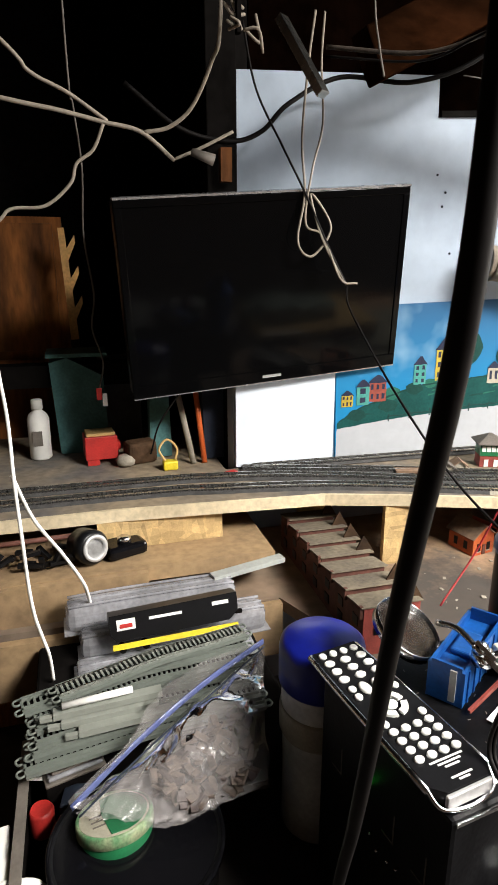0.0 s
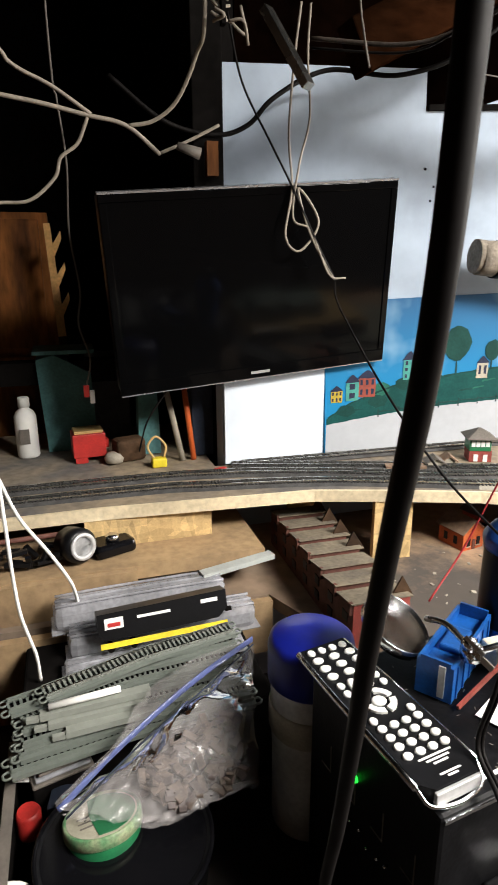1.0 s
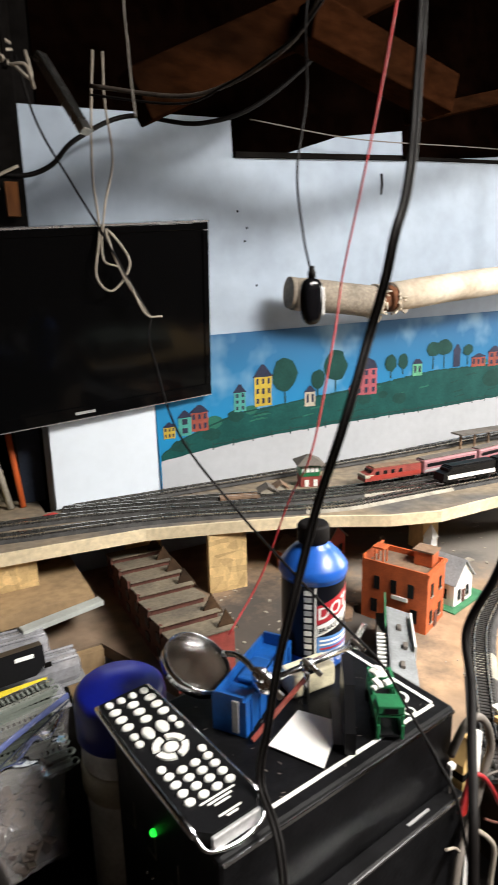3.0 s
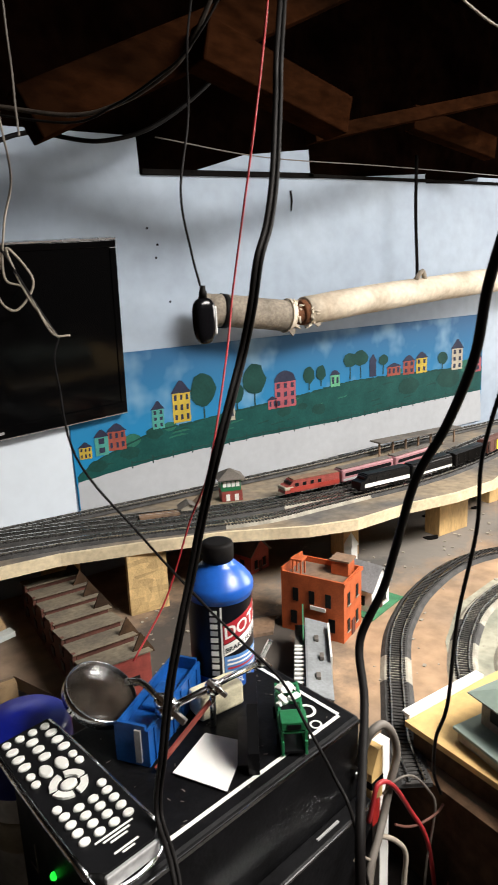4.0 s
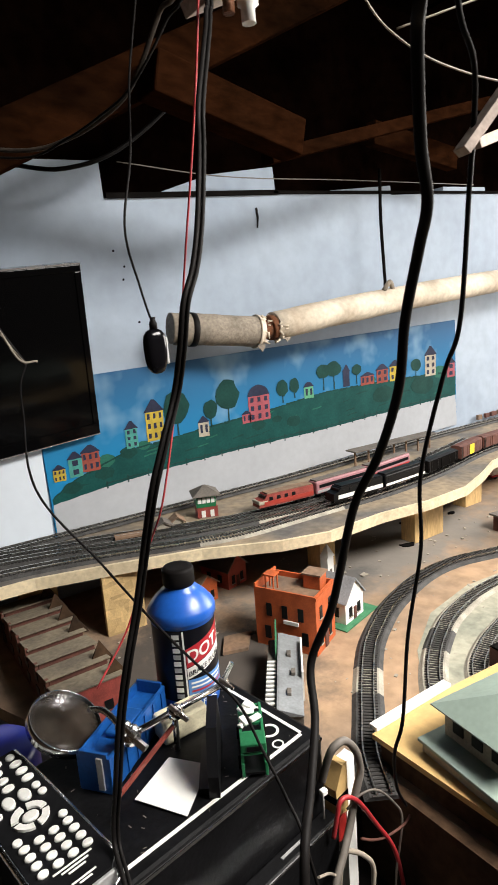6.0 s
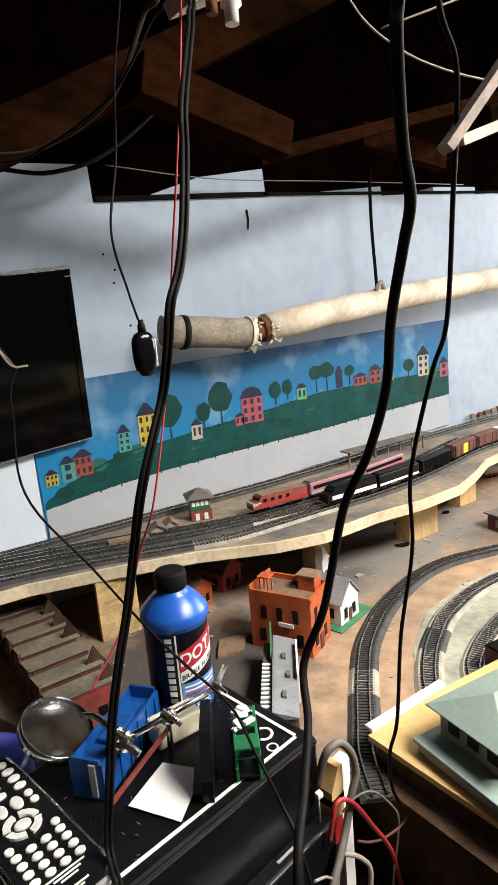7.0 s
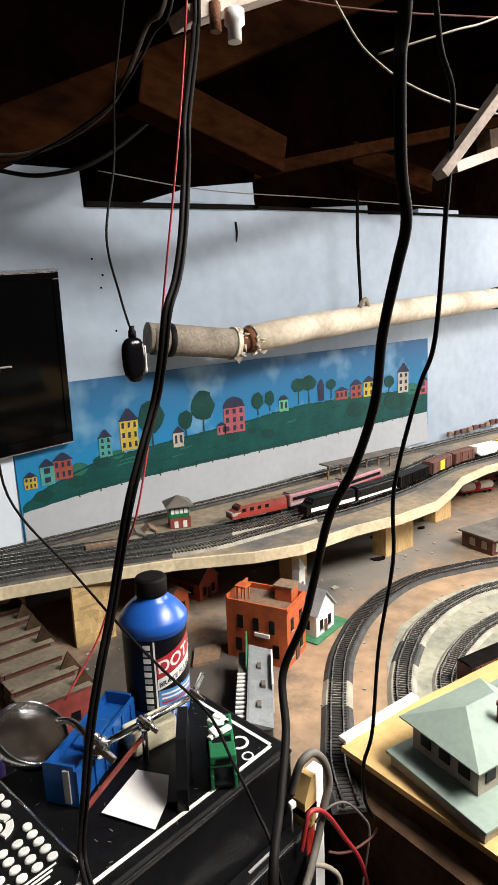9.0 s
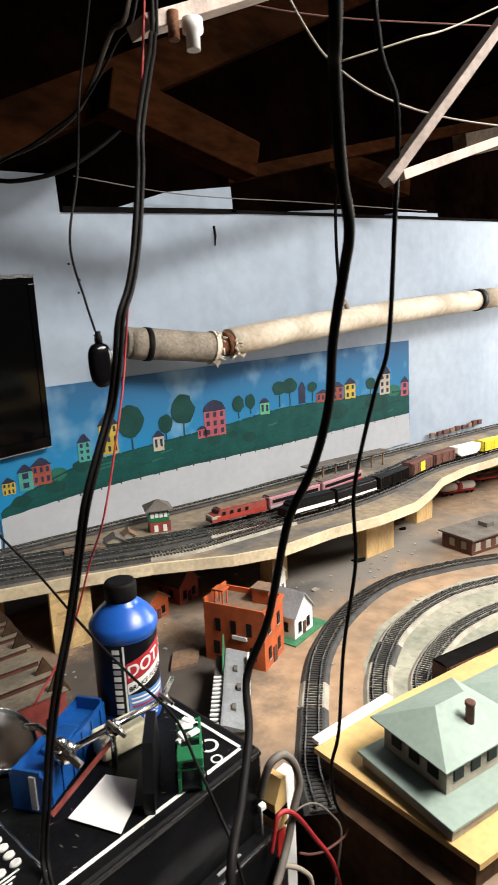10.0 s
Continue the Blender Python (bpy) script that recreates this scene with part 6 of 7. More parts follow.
part("cap", lathe([(0.0172, 0.068), (0.0178, 0.070), (0.0178, 0.094), (0.0150, 0.098)], 28), RED, cap, "red screw cap")
for x, y, z, w, d, h, a, mt, lab in ((-0.006, 1.020, 0.0005, 0.052, 0.030, 0.090, -12, NAVY, "dark blue printed box on the bench"), (0.002, 1.008, 0.0910, 0.040, 0.024, 0.006, 8, TEAL, "thin blue packet on the box")):
    b = thing("small_box", (x, y, BENCH_Z + z), lab, "box", rz=a)
    part("body", solid(-w / 2, w / 2, -d / 2, d / 2, 0, h, bevel=0.0015), mt, b)
    part("label_bar", solid(-w * .4, w * .2, -d / 2 - 0.0006, -d / 2 - 0.0001, h * .55, h * .8), WIRE_G, b, "unreadable print")
fold = thing("folded_film", (-0.022, 1.050, BENCH_Z + 0.0005), "folded grey plastic wrapping on a stack of card", "packaging", rz=14)
part("stack", solid(-0.030, 0.036, -0.014, 0.020, 0, 0.098, bevel=0.002), DULLBLACK, fold)
for k in range(4):
    part("fold", solid(-0.030 + 0.004 * k, 0.036 - 0.003 * k, -0.016 + 0.002 * k, 0.018, 0.0982 + 0.0052 * k, 0.1022 + 0.0052 * k, bevel=0.0016), PLASTIC if k % 2 else WIRE_G, fold)
sheet = [(-0.068, 1.046), (-0.046, 1.040), (-0.044, 1.066), (-0.060, 1.072)]
tagged(part("paper_scrap", prism(sheet, BENCH_Z + 0.0995, BENCH_Z + 0.1005), PAPER), "torn scrap of white paper lying on the tray edge", "paper")
tagged(part("white_cable", tube([(-0.30, 0.93, 0.87), (-0.12, 0.935, 0.885), (-0.075, 0.935, 0.892), (-0.045, 0.925, 0.88), (-0.05, 0.88, 0.82)], 0.004, 10, 6), PAPER), "short white cable lying over the bench", "cable")

# jar with a blue lid
jar = thing("blue_lid_jar", (0.254, 1.003, BENCH_Z), "tall cream plastic jar with a domed blue lid", "jar")
part("body", lathe([(0.036, 0), (0.042, 0.004), (0.042, 0.10), (0.044, 0.14), (0.044, 0.178), (0.043, 0.187), (0.043, 0.1915)], 40), JAR, jar)
part("ring", lathe([(0.0445, 0.130), (0.0462, 0.134), (0.0462, 0.160), (0.0445, 0.164)], 40), CREAM, jar, "yellowish ring")
part("lid", lathe([(0.046, 0.1920), (0.0475, 0.1945), (0.0475, 0.234), (0.0460, 0.241), (0.041, 0.2455), (0.010, 0.248)], 44), LIDBLUE, jar, "domed dark blue lid")

# black motor and headphones-like part on the plank
mot = thing("black_motor", (0.030, 1.366, PLANK_Z + 0.0005), "black electric motor with a round chrome-ringed end", "motor", rz=20)
mot.scale = (1.35, 1.35, 1.35)
part("drum", lathe([(0.012, -0.014), (0.020, -0.014), (0.020, 0.010), (0.017, 0.014), (0.012, 0.014)], 28, pose(-0.012, 0, 0.0205, 80, 0, 10)), BLACK, mot)
part("ring", lathe([(0.011, 0.0142), (0.0155, 0.0142), (0.0155, 0.017), (0.011, 0.017), (0.011, 0.0142)], 28, pose(-0.012, 0, 0.0205, 80, 0, 10)), SILVER, mot, "silver ring")
part("body", solid(0.006, 0.055, -0.018, 0.018, 0, 0.016, bevel=0.005), GLOSS, mot)
part("knob", lathe([(0.008, 0.0162), (0.008, 0.022), (0.005, 0.024)], 16, pose(0.03, -0.004, 0)), CHROME, mot)
junk = thing("black_scrap_frame", (-0.085, 1.365, PLANK_Z + 0.0005), "tangled black metal frame on the plank", "scrap")
rng = random.Random(4)
for k in range(22):
    a = Vector((rng.uniform(-.07, .08), rng.uniform(-.02, .02), rng.uniform(0.004, .03)))
    part("bar", bar(a, a + Vector((rng.uniform(-.04, .04), rng.uniform(-.015, .015), rng.uniform(-.002, .02))), 0.008, 0.006), BLACK, junk)
tagged(part("red_rod", rod((-0.20, 1.375, 1.030), (0.02, 1.378, 1.034), 0.004, 10), MAROON), "dull red rod behind the motor", "rod")

# ---- things on the shelf before the dark recess ----
def flask(at, r, h, label):
    t = thing("white_bottle", at, label, "bottle")
    part("body", lathe([(r * .9, 0), (r, 0.003), (r, h * .68), (r * .8, h * .76), (r * .42, h * .82), (r * .42, h * .84)], 28), PAPER, t)
    part("cap", lathe([(r * .52, h * .842), (r * .52, h * .98), (r * .45, h)], 20), KEY, t, "white cap")
    part("label_block", solid(-r * .55, r * .3, -r * 1.03, -r * .80, h * .25, h * .5), WIRE_G, t, "faded printed block")
    return t


flask((-0.064, 1.725, SHELF_Z + 0.0005), 0.0215, 0.122, "white plastic bottle with a white cap on the shelf")
rb = thing("red_box", (0.052, 1.665, SHELF_Z + 0.0005), "small red open box on the shelf", "box", rz=4)
rb.scale = (0.92, 0.85, 0.80)
part("body", solid(-0.034, 0.034, -0.03, 0.03, 0.014, 0.072, bevel=0.002), RED, rb)
part("foot", solid(-0.03, -0.005, -0.028, 0.028, 0, 0.0138), RED, rb)
part("handle", solid(0.0342, 0.042, -0.012, 0.012, 0.03, 0.05), RED, rb)
part("top", solid(-0.030, 0.030, -0.026, 0.026, 0.0722, 0.080, bevel=0.002), YELLOW2, rb, "tan contents")
tl = thing("teal_machine", (0.030, 1.79, SHELF_Z + 0.0005), "teal metal machine body in the dim recess", "machine")
part("body", prism([(-0.055, 0.0), (0.045, 0.0), (0.040, 0.16), (-0.030, 0.20), (-0.065, 0.19)], -0.05, 0.05, UP_Y), TEAL, tl)
part("top_plate", solid(-0.07, 0.05, -0.052, 0.052, 0.2005, 0.208), TEAL, tl)
tl2 = tagged(part("teal_cloth", prism([(0.150, 1.062), (0.195, 1.062), (0.19, 1.24), (0.155, 1.24)], -1.70, -1.66, UP_Y), TEAL), "teal folded cloth hanging behind the television", "cloth")
tagged(part("navy_cloth", prism([(0.255, 1.062), (0.295, 1.062), (0.295, 1.30), (0.250, 1.30)], -1.68, -1.62, UP_Y), NAVY), "dark navy cloth beside the white panel", "cloth")
tagged(part("orange_stick", rod((0.250, 1.60, SHELF_Z + 0.001), (0.236, 1.64, 1.26), 0.0055, 12), ORANGE2), "bright orange stick leaning in the recess", "stick")
tagged(part("pale_stick", rod((0.228, 1.60, SHELF_Z + 0.001), (0.198, 1.64, 1.24), 0.006, 12), STONE), "pale wooden stick leaning in the recess", "stick")
tagged(part("brown_lump", solid(-0.03, 0.03, -0.02, 0.02, 0, 0.045, m=pose(0.128, 1.64, SHELF_Z + 0.001, 0, 0, 15), bevel=0.008), DARKWOOD), "dark brown block on the shelf", "block")
tagged(part("slate_panel", solid(0.062, 0.150, 1.80, 1.815, SHELF_Z + 0.001, 1.255, bevel=0.002), SLATE), "blue-grey metal panel standing in the recess", "panel")
tagged(part("pale_stone", lathe([(0.006, 0), (0.017, 0.003), (0.020, 0.012), (0.014, 0.021), (0.004, 0.023)], 18, pose(0.098, 1.625, SHELF_Z + 0.0005)), STONE), "pale rounded lump beside the red box", "lump")
plug = thing("yellow_plug", (0.178, 1.578, SHELF_Z + 0.0005), "yellow plug with a loop of cable on the shelf", "plug")
part("body", solid(-0.014, 0.014, -0.010, 0.010, 0, 0.018, bevel=0.003), YELLOW, plug)
part("loop", tube([(-0.01, 0, 0.018), (-0.020, 0.004, 0.040), (-0.004, 0.006, 0.058), (0.014, 0.004, 0.040), (0.010, 0, 0.018)], 0.0022, 8, 6), YELLOW2, plug)
tagged(part("red_scrap", solid(-0.012, 0.012, -0.006, 0.006, 0, 0.006, m=pose(0.283, 1.515, SHELF_Z + 0.001, 0, 0, 20), bevel=0.002), RED), "small red scrap on the shelf", "scrap")

# amber cupboard and ladder rail in the recess
cup = thing("amber_cupboard", (-0.16, 1.96, 0.0), "old amber-stained wooden cupboard in the dark recess", "cupboard")
part("carcass", solid(-0.30, 0.17, 0.02, 0.30, 0, 1.545), AMBER, cup)
part("door", solid(-0.28, 0.15, 0.0, 0.0195, 1.25, 1.53, bevel=0.003), AMBER, cup)
part("lower_door", solid(-0.28, 0.15, 0.0, 0.0195, 0.2, 1.23, bevel=0.003), AMBER, cup)
RACK = mat("orange_varnished_wood", (0.90, 0.50, 0.17), 0.6, var=0.3, scale=20)
lad = thing("wooden_rack", (0.025, 1.85, 1.2), "pale notched wooden rack upright", "rack", ry=-3)
part("upright", prism([(-0.008, 0.085), (0.009, 0.085), (0.007, 0.315), (-0.006, 0.315)], -0.012, 0, UP_Y), RACK, lad)
for k in range(3):
    part("peg", prism([(0.0076, 0.125 + 0.062 * k), (0.026, 0.160 + 0.062 * k), (0.026, 0.176 + 0.062 * k), (0.0074, 0.150 + 0.062 * k)], -0.010, -0.002, UP_Y), RACK, lad)
part("lower_post", solid(-0.008, 0.008, 0.001, 0.011, 0.0, 0.0845), DARKWOOD, lad)
part("foot", solid(-0.012, 0.012, 0, 0.03, -1.2, -0.0005), DARKWOOD, lad)
tagged(part("dark_shelf_rail", solid(-0.6, 0.29, 1.75, 1.80, 1.20, 1.245), DULLBLACK), "black rail across the recess", "rail")
tagged(part("pale_block", solid(0.262, 0.280, 1.478, 1.494, 1.565, 1.615), AMBER), "pale wood block on the dark post", "block")
tagged(part("conduit_arm", rod((0.215, 1.475, 1.605), (0.25, 1.475, 1.595), 0.006, 12, 0.009), WIRE_G), "pale plastic fitting on the dark post", "fitting")

# junction with wires high in the corner
jb = thing("metal_bracket", (0.262, 1.37, 1.735), "dark metal bracket with a tangle of wire ends", "bracket")
part("bar", bar((0.02, -0.12, -0.02), (0.055, -0.17, -0.110), 0.016, 0.010), STEEL, jb)
rng = random.Random(17)
for k in range(6):
    a = Vector((rng.uniform(-.02, .02), rng.uniform(-.02, .02), rng.uniform(0, .03)))
    part("wire_end", tube([a, a + Vector((rng.uniform(-.02, .02), -0.01, rng.uniform(-.02, .02))), a + Vector((rng.uniform(-.03, .03), 0.01, rng.uniform(-.03, .03)))], 0.0022, 7, 5), WIRE_W, jb)
part("hanger", bar((0, 0, 0.0), (0.0, 0.0, 0.48), 0.012, 0.006), DULLBLACK, jb)

# ---- cords and wires ----
cord("thick_power_cord", [(0.10, 0.57, 2.22), (0.098, 0.575, 1.75), (0.096, 0.578, 1.50), (0.095, 0.578, 1.455), (0.095, 0.580, 1.429), (0.097, 0.587, 1.402), (0.100, 0.600, 1.364), (0.104, 0.615, 1.320), (0.111, 0.635, 1.263), (0.120, 0.661, 1.194), (0.135, 0.704, 1.089), (0.15, 0.73, 0.97), (0.16, 0.74, 0.81)], 0.0031, RUBBER, "thick black power cord hanging down before the bench", seg=14)
A = [(0.50, 0.84, 2.2), (0.49, 0.85, 1.76), (0.475, 0.835, 1.690), (0.451, 0.806, 1.652), (0.423, 0.776, 1.601), (0.418, 0.772, 1.570), (0.404, 0.759, 1.523), (0.392, 0.751, 1.492), (0.380, 0.746, 1.470), (0.377, 0.751, 1.441), (0.374, 0.760, 1.410), (0.358, 0.753, 1.380), (0.345, 0.752, 1.347), (0.343, 0.773, 1.297), (0.336, 0.779, 1.258), (0.323, 0.777, 1.220), (0.314, 0.781, 1.177), (0.306, 0.784, 1.124), (0.300, 0.787, 1.075), (0.29, 0.74, 1.052), (0.27, 0.70, 0.95), (0.26, 0.68, 0.81)]
cord("black_twin_cord", A, 0.0019, RUBBER, "black hanging cable of a twin lead")
cord("black_twin_cord", [(x + 0.0034, y - 0.001, z) for x, y, z in A], 0.0015, RUBBER, "second black cable beside the twin lead")
cord("red_wire", [(0.480, 0.84, 1.76), (0.478, 0.86, 1.66), (0.475, 0.878, 1.582), (0.474, 0.895, 1.526), (0.478, 0.925, 1.454), (0.466, 0.921, 1.399), (0.430, 0.905, 1.294), (0.422, 0.935, 1.235), (0.397, 0.950, 1.153), (0.350, 0.935, 1.107)], 0.0010, WIRE_R, "thin red wire twisted round the black cable")
cord("thick_hanging_cable", [(0.40, 0.55, 2.2), (0.405, 0.57, 1.70), (0.419, 0.586, 1.600), (0.433, 0.600, 1.580), (0.451, 0.613, 1.539), (0.461, 0.617, 1.512), (0.472, 0.632, 1.489), (0.483, 0.652, 1.449), (0.492, 0.666, 1.404), (0.499, 0.691, 1.355), (0.492, 0.711, 1.313), (0.489, 0.727, 1.254), (0.485, 0.736, 1.217), (0.470, 0.746, 1.173), (0.450, 0.721, 1.144), (0.416, 0.689, 1.125), (0.373, 0.648, 1.105), (0.35, 0.62, 0.95), (0.35, 0.61, 0.81)], 0.0034, RUBBER, "thick black cable hanging in slow bends")
cord("thin_hanging_cable", [(0.47, 0.60, 2.2), (0.482, 0.615, 1.70), (0.493, 0.621, 1.617), (0.516, 0.626, 1.585), (0.535, 0.643, 1.520), (0.543, 0.655, 1.443), (0.550, 0.674, 1.405), (0.552, 0.697, 1.326), (0.566, 0.709, 1.256), (0.562, 0.721, 1.173), (0.554, 0.722, 1.092), (0.559, 0.737, 1.045), (0.575, 0.75, 0.99), (0.60, 0.76, 0.945)], 0.0017, RUBBER, "thin black cable hanging towards the table")
dg = thing("adapter_plug", (0.463, 0.955, 1.452), "black plastic adapter plug hanging on a thin cord", "plug")
bm = bmesh.new()
bmesh.ops.create_uvsphere(bm, u_segments=24, v_segments=14, radius=1.0)
for v in bm.verts:
    k = (abs(v.co.x) ** 3 + abs(v.co.y) ** 3 + abs(v.co.z) ** 3) ** (1 / 3)
    v.co = Vector((v.co.x / k * (0.0118 + 0.0012 * v.co.z), v.co.y / k * 0.0075, v.co.z / k * 0.0225 - 0.0222))
for face in bm.faces:
    face.smooth = True
part("body", bm, GLOSS, dg)
part("side_plate", solid(0.0095, 0.0128, -0.0046, 0.0046, -0.036, -0.008, bevel=0.0015), SILVER, dg, "grey worn side plate")
part("strain_relief", lathe([(0.004, 0.0), (0.004, 0.006), (0.0028, 0.0085), (0.0028, 0.012)], 12), RUBBER, dg)
part("cord", tube([(0.085, 0.10, 0.42), (0.055, 0.075, 0.33), (0.028, 0.052, 0.249), (-0.004, 0.003, 0.164), (-0.027, -0.016, 0.093), (-0.010, 0.0, 0.042), (-0.002, 0.001, 0.012)], 0.0012, 8, 8), RUBBER, dg)
cord("thin_lead", [(0.467, 1.437, 1.405), (0.43, 1.350, 1.38), (0.396, 1.230, 1.348), (0.345, 1.030, 1.297), (0.382, 0.972, 1.222), (0.396, 0.885, 1.183), (0.41, 0.842, 1.157), (0.428, 0.800, 1.128), (0.42, 0.754, 1.112), (0.412, 0.714, 1.098), (0.409, 0.689, 1.075), (0.42, 0.670, 0.95), (0.42, 0.660, 0.81)], 0.0013, RUBBER, "thin black lead running from the television to the case")
cord("tangled_lead", [(0.4, 1.440, 1.8), (0.397, 1.455, 1.738), (0.394, 1.470, 1.632), (0.393, 1.450, 1.547), (0.382, 1.448, 1.475), (0.408, 1.448, 1.452), (0.437, 1.442, 1.497), (0.402, 1.446, 1.547), (0.425, 1.442, 1.474), (0.467, 1.437, 1.405)], 0.0020, WIRE_W, "dusty tangled lead knotted before the television")
cord("tangled_lead", [(0.415, 1.440, 1.8), (0.417, 1.453, 1.737), (0.427, 1.465, 1.655), (0.404, 1.448, 1.582), (0.395, 1.448, 1.503), (0.424, 1.442, 1.483), (0.455, 1.436, 1.415), (0.485, 1.435, 1.408)], 0.0018, WIRE_W, "second dusty lead in the tangle")
cord("black_lead", [(0.29, 1.450, 1.78), (0.314, 1.460, 1.695), (0.354, 1.450, 1.616), (0.393, 1.446, 1.547), (0.434, 1.440, 1.465), (0.467, 1.437, 1.405)], 0.0018, RUBBER, "black lead falling to the tangle")
cord("looped_cable", [(0.12, 1.50, 1.70), (0.201, 1.50, 1.643), (0.282, 1.50, 1.628), (0.334, 1.495, 1.644), (0.374, 1.480, 1.683), (0.464, 1.485, 1.728), (0.576, 1.438, 1.718), (0.695, 1.406, 1.769), (0.9, 1.38, 1.95)], 0.0038, RUBBER, "black cable looping under the rafters")
cord("white_cable", [(-0.40, 1.47, 1.72), (-0.071, 1.493, 1.669), (0.020, 1.499, 1.657), (0.084, 1.500, 1.645), (0.142, 1.497, 1.633), (0.192, 1.497, 1.595)], 0.0034, WIRE_W, "dusty white cable slung across the dark recess")
cord("white_cable", [(-0.30, 1.46, 1.95), (-0.053, 1.475, 1.740), (-0.014, 1.488, 1.702), (0.038, 1.494, 1.679), (0.092, 1.499, 1.646)], 0.0028, WIRE_W, "dusty white cable dropping from the roof")
cord("white_cable", [(0.243, 1.37, 2.0), (0.243, 1.391, 1.760), (0.238, 1.428, 1.716), (0.216, 1.468, 1.666), (0.184, 1.489, 1.641), (0.146, 1.497, 1.633)], 0.0030, WIRE_W, "dusty white cable curving up to the roof")
cord("white_cable", [(0.086, 1.500, 1.642), (0.069, 1.508, 1.607), (0.043, 1.512, 1.587), (0.032, 1.516, 1.559), (-0.008, 1.519, 1.526), (-0.058, 1.517, 1.520), (-0.085, 1.517, 1.496), (-0.20, 1.53, 1.40)], 0.0026, WIRE_W, "thin white cable kinking down to the side")
cord("white_cable", [(0.192, 1.497, 1.597), (0.235, 1.49, 1.615), (0.285, 1.49, 1.640)], 0.0026, WIRE_W, "short white cable end at the joint")
cord("white_flex", [(-0.09, 1.30, 1.60), (-0.075, 1.263, 1.338), (-0.066, 1.230, 1.260), (-0.061, 1.182, 1.197), (-0.057, 1.160, 1.126), (-0.056, 1.160, 1.075), (-0.053, 1.160, 1.032), (-0.046, 1.161, 0.996), (-0.041, 1.163, 0.970), (-0.040, 1.17, 0.93)], 0.0022, PAPER, "white flex hanging beside the bench")
cord("white_flex", [(-0.064, 1.192, 1.199), (-0.047, 1.214, 1.133), (-0.018, 1.224, 1.078), (0.004, 1.228, 1.033), (0.010, 1.245, 1.000), (0.012, 1.258, 0.975)], 0.0024, PAPER, "white flex branching down to the packaging")
tag = thing("red_tag", (0.060, 1.598, 1.200), "red and white tag at the end of a cobwebbed string", "tag")
part("red_end", solid(-0.010, 0.0, -0.003, 0.003, 0.0, 0.022, bevel=0.001), RED, tag)
part("string", tube([(-0.02, -0.098, 1.015), (-0.02, -0.068, 0.540), (-0.015, -0.051, 0.473), (-0.008, -0.036, 0.387), (-0.012, 0.002, 0.286), (-0.002, 0.002, 0.190), (-0.009, 0.002, 0.130), (0.006, 0.002, 0.070), (-0.005, 0.0, 0.018)], 0.0016, 8, 8), WIRE_G, tag, "cobwebbed string")
part("white_end", solid(0.0005, 0.009, -0.003, 0.003, -0.012, 0.012, bevel=0.001), PAPER, tag, "white end")
cord("ceiling_wire", [(0.372, 1.20, 2.2), (0.366, 1.185, 1.80), (0.363, 1.17, 1.708), (0.353, 1.136, 1.659), (0.345, 1.106, 1.621)], 0.0011, WIRE_G, "grey wire hanging from the rafter")
cord("black_lead", [(0.14, 1.56, 1.10), (0.155, 1.54, 1.16), (0.19, 1.53, 1.215)], 0.0016, RUBBER, "black lead from the shelf to the television")
cord("dark_cable", [(0.56, 0.93, 2.1), (0.534, 0.958, 1.801), (0.522, 0.988, 1.760), (0.509, 1.029, 1.711), (0.497, 1.066, 1.691), (0.471, 1.128, 1.676), (0.427, 1.179, 1.670), (0.34, 1.25, 1.69)], 0.0026, BUNDLE, "dusty cable bundle swinging below the rafters")
cord("dark_cable", [(0.575, 0.93, 2.1), (0.541, 0.955, 1.801), (0.527, 0.986, 1.752), (0.506, 1.032, 1.705), (0.486, 1.075, 1.686), (0.462, 1.128, 1.672), (0.427, 1.179, 1.662), (0.34, 1.25, 1.68)], 0.0015, RUBBER, "thin dark strand of the cable bundle")
cord("roof_wire", [(0.60, 0.84, 1.80), (0.645, 0.832, 1.740), (0.687, 0.833, 1.715), (0.742, 0.813, 1.688), (0.826, 0.772, 1.668), (1.0, 0.70, 1.66)], 0.0010, WIRE_W, "pale wire sagging under the roof")
cord("roof_wire", [(0.690, 0.829, 1.717), (0.752, 0.787, 1.737), (0.816, 0.769, 1.761), (1.0, 0.70, 1.85)], 0.0010, WIRE_W, "cobwebbed string under the roof")
cord("red_roof_wire", [(0.60, 1.05, 1.86), (0.766, 0.963, 1.832), (0.977, 0.864, 1.833), (1.3, 0.75, 1.86)], 0.0010, MAROON, "thin dull red wire under the roof boards")
cord("rail_wire", [(0.70, 1.50, 1.752), (0.95, 1.50, 1.742), (1.30, 1.50, 1.757), (1.8, 1.50, 1.775)], 0.0012, WIRE_G, "thin wire along the top of the wall")

# loose wooden slats and a lamp batten overhead
tagged(part("wooden_stick", bar((0.515, 0.634, 1.545), (0.66, 0.585, 1.72), 0.011, 0.006), SLAT), "thin bare wooden slat hanging at an angle", "stick", "sticks")
tagged(part("wooden_stick", bar((0.534, 0.639, 1.552), (0.78, 0.645, 1.63), 0.010, 0.006), SLAT), "second thin pale slat crossing the first", "stick", "sticks")
lamp = thing("lamp_batten", (0, 0, 0), "pale wooden batten with a small white bulb holder", "lamp holder")
part("batten", bar((0.483, 0.866, 1.711), (0.66, 0.870, 1.795), 0.030, 0.012), SLAT, lamp)
part("socket", lathe([(0.006, -0.016), (0.006, -0.004), (0.009, -0.002), (0.009, 0.008)], 14, pose(0.524, 0.845, 1.712)), PAPER, lamp, "white bulb holder")
part("bolt", lathe([(0.005, -0.01), (0.005, 0.012)], 8, pose(0.508, 0.850, 1.712)), RUST, lamp)
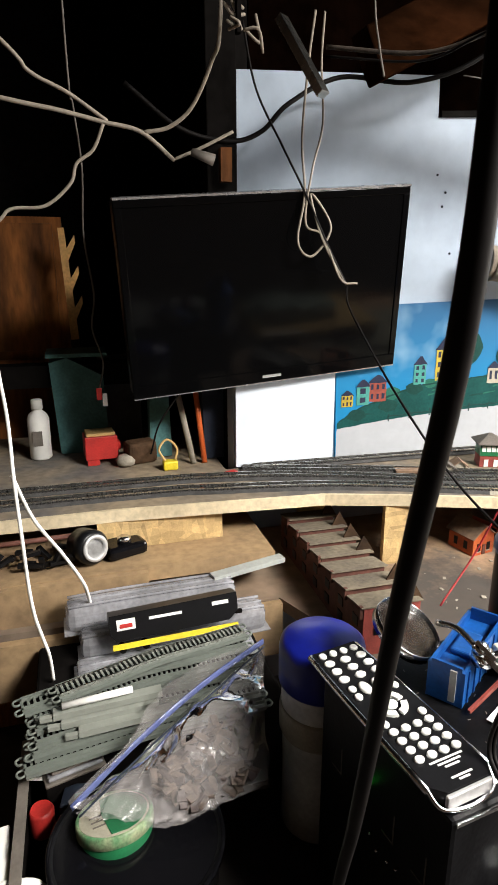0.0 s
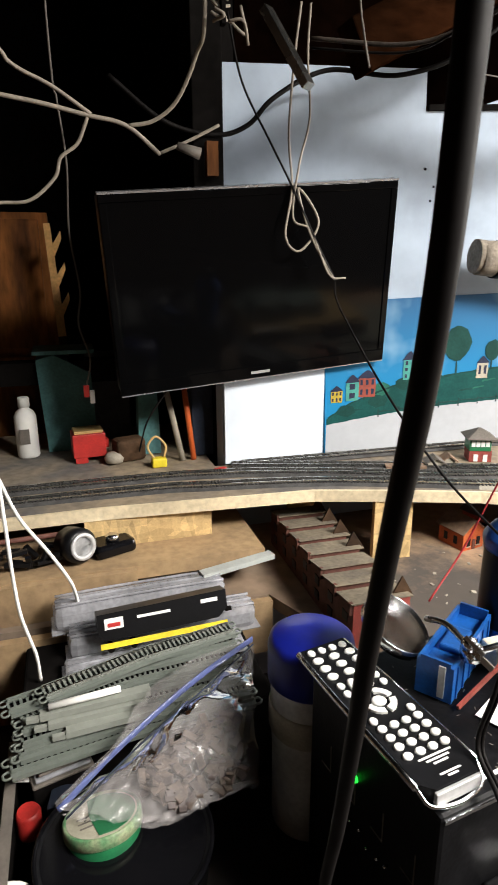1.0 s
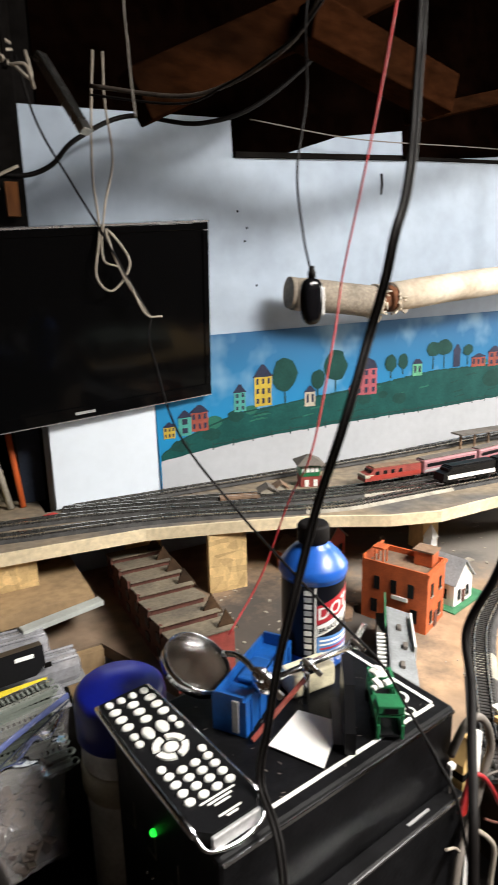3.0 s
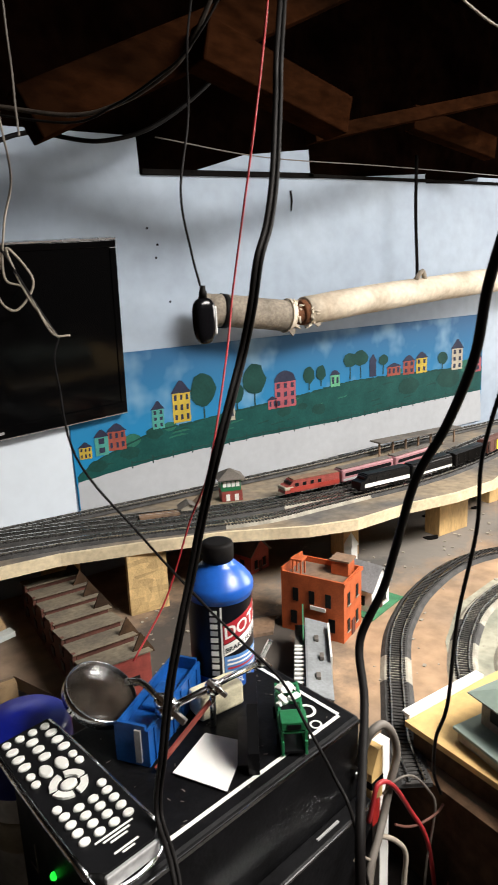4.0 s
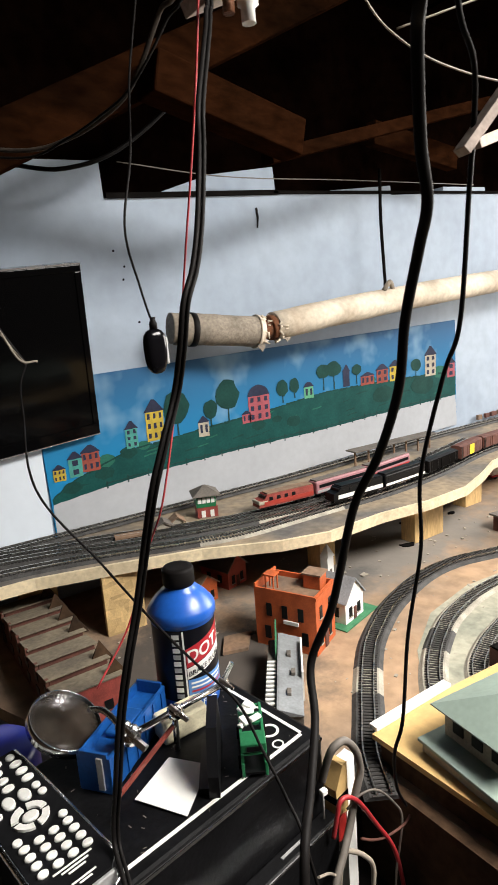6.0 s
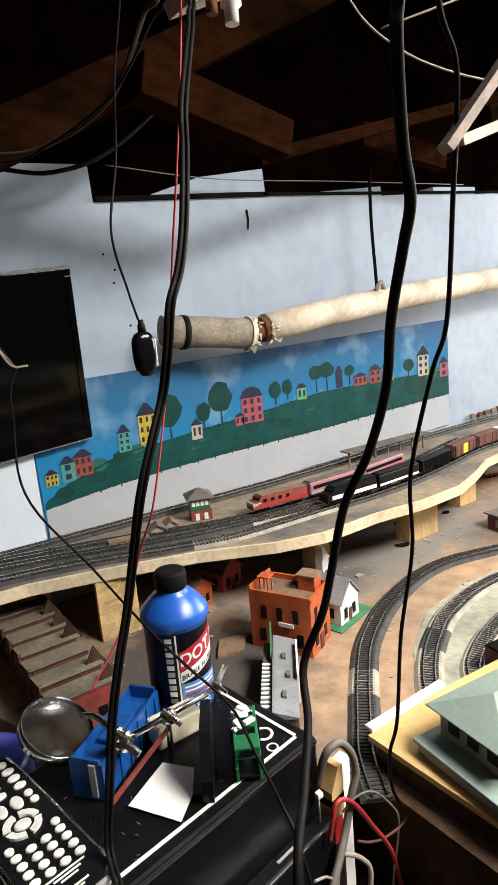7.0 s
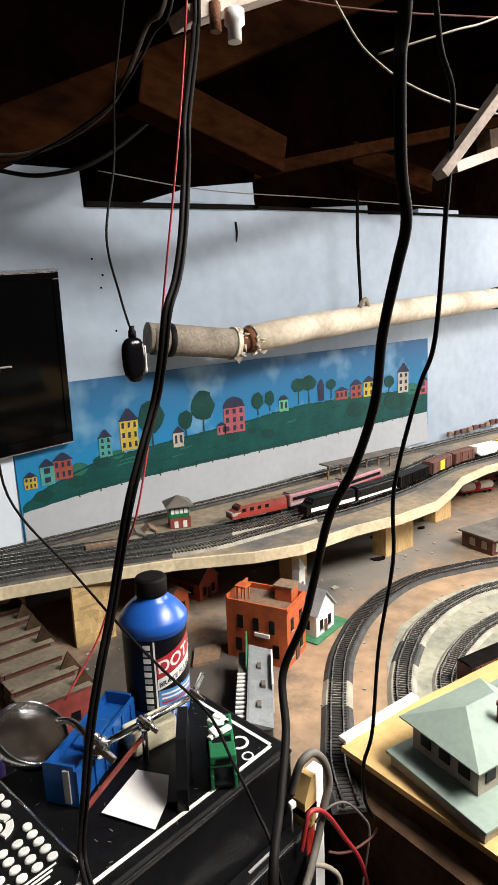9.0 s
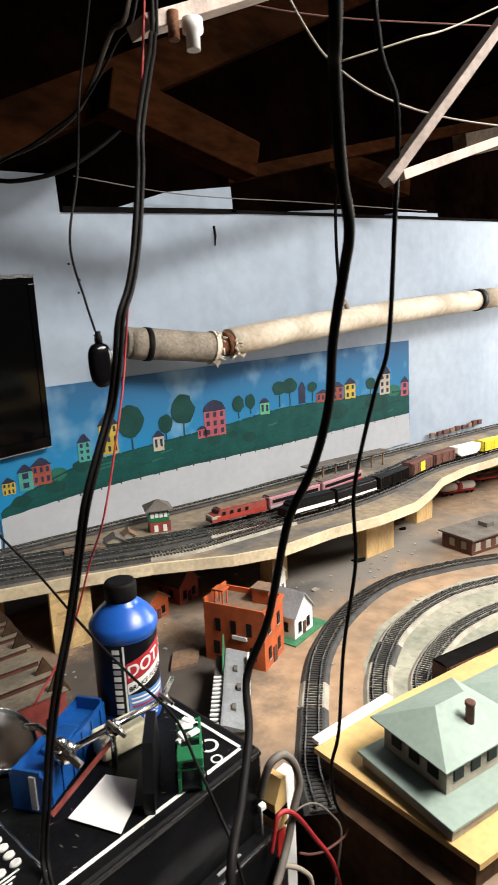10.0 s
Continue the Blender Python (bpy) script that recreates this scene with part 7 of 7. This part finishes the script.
part("hanger", bar((0.655, 0.870, 1.79), (0.655, 0.870, 2.22), 0.02, 0.01), DARKWOOD, lamp)

# wires and terminal block between the case and the station
tb = thing("terminal_block", (0.548, 0.800, 0.80), "yellow and white plug block with bundled wires", "plug block", rz=10)
part("post", solid(-0.002, 0.014, -0.006, 0.006, 0, 0.205), PAPER, tb, "white upright strip")
part("yellow_side", prism([(-0.022, 0.155), (-0.003, 0.150), (-0.003, 0.208), (-0.010, 0.208), (-0.022, 0.185)], -0.009, 0.009, UP_Y), YELLOW2, tb, "yellow plug side")
part("dark_band", solid(-0.0225, -0.0026, -0.0095, 0.0095, 0.168, 0.176), DULLBLACK, tb)
part("red_side", solid(-0.018, -0.004, -0.007, 0.007, 0.118, 0.1495, bevel=0.002), RED, tb)
cord("grey_cable", [(0.512, 0.790, 1.005), (0.516, 0.783, 1.034), (0.522, 0.780, 1.045), (0.536, 0.780, 1.044), (0.550, 0.780, 1.025), (0.555, 0.780, 1.000), (0.545, 0.778, 0.978), (0.532, 0.774, 0.952), (0.514, 0.766, 0.935), (0.494, 0.758, 0.915), (0.48, 0.75, 0.87), (0.47, 0.74, 0.804)], 0.0040, WIRE_G, "grey cable looping up beside the case")
cord("red_wire", [(0.508, 0.772, 0.955), (0.512, 0.770, 0.978), (0.517, 0.770, 0.992), (0.528, 0.770, 0.991), (0.543, 0.770, 0.975), (0.564, 0.770, 0.939), (0.593, 0.770, 0.884), (0.61, 0.77, 0.806)], 0.0024, WIRE_R, "red wire looping past the plug block")
cord("red_wire", [(0.545, 0.772, 0.93), (0.560, 0.770, 0.920), (0.581, 0.770, 0.911), (0.607, 0.768, 0.912), (0.625, 0.765, 0.925), (0.622, 0.76, 0.86), (0.61, 0.755, 0.806)], 0.0014, MAROON, "thin dull red wire under the table edge")
cord("green_wire", [(0.530, 0.775, 0.972), (0.545, 0.770, 0.984), (0.569, 0.770, 0.975), (0.594, 0.770, 0.944), (0.605, 0.770, 0.920), (0.600, 0.770, 0.884), (0.594, 0.770, 0.857), (0.59, 0.77, 0.806)], 0.0012, WIRE_G, "thin dull green wire loop")
cord("white_wire", [(0.508, 0.772, 0.86), (0.514, 0.770, 0.916), (0.518, 0.770, 0.932), (0.530, 0.770, 0.926), (0.545, 0.768, 0.912), (0.555, 0.766, 0.893), (0.551, 0.764, 0.86), (0.545, 0.76, 0.806)], 0.0026, WIRE_W, "white wire loop by the plug block")
cord("white_wire", [(0.47, 0.752, 0.952), (0.487, 0.757, 0.940), (0.500, 0.762, 0.925), (0.512, 0.766, 0.920)], 0.0014, WIRE_W, "thin pale lead end over the ledge")
tip = thing("white_clip", (0.513, 0.789, 0.990), "small white plastic clip beside the case", "clip")
part("jaw", solid(-0.004, 0.003, -0.003, 0.003, 0, 0.006, bevel=0.001), PAPER, tip)
part("pin", rod((-0.003, -0.002, -0.186), (-0.003, -0.002, 0.0), 0.0012, 6), STEEL, tip)
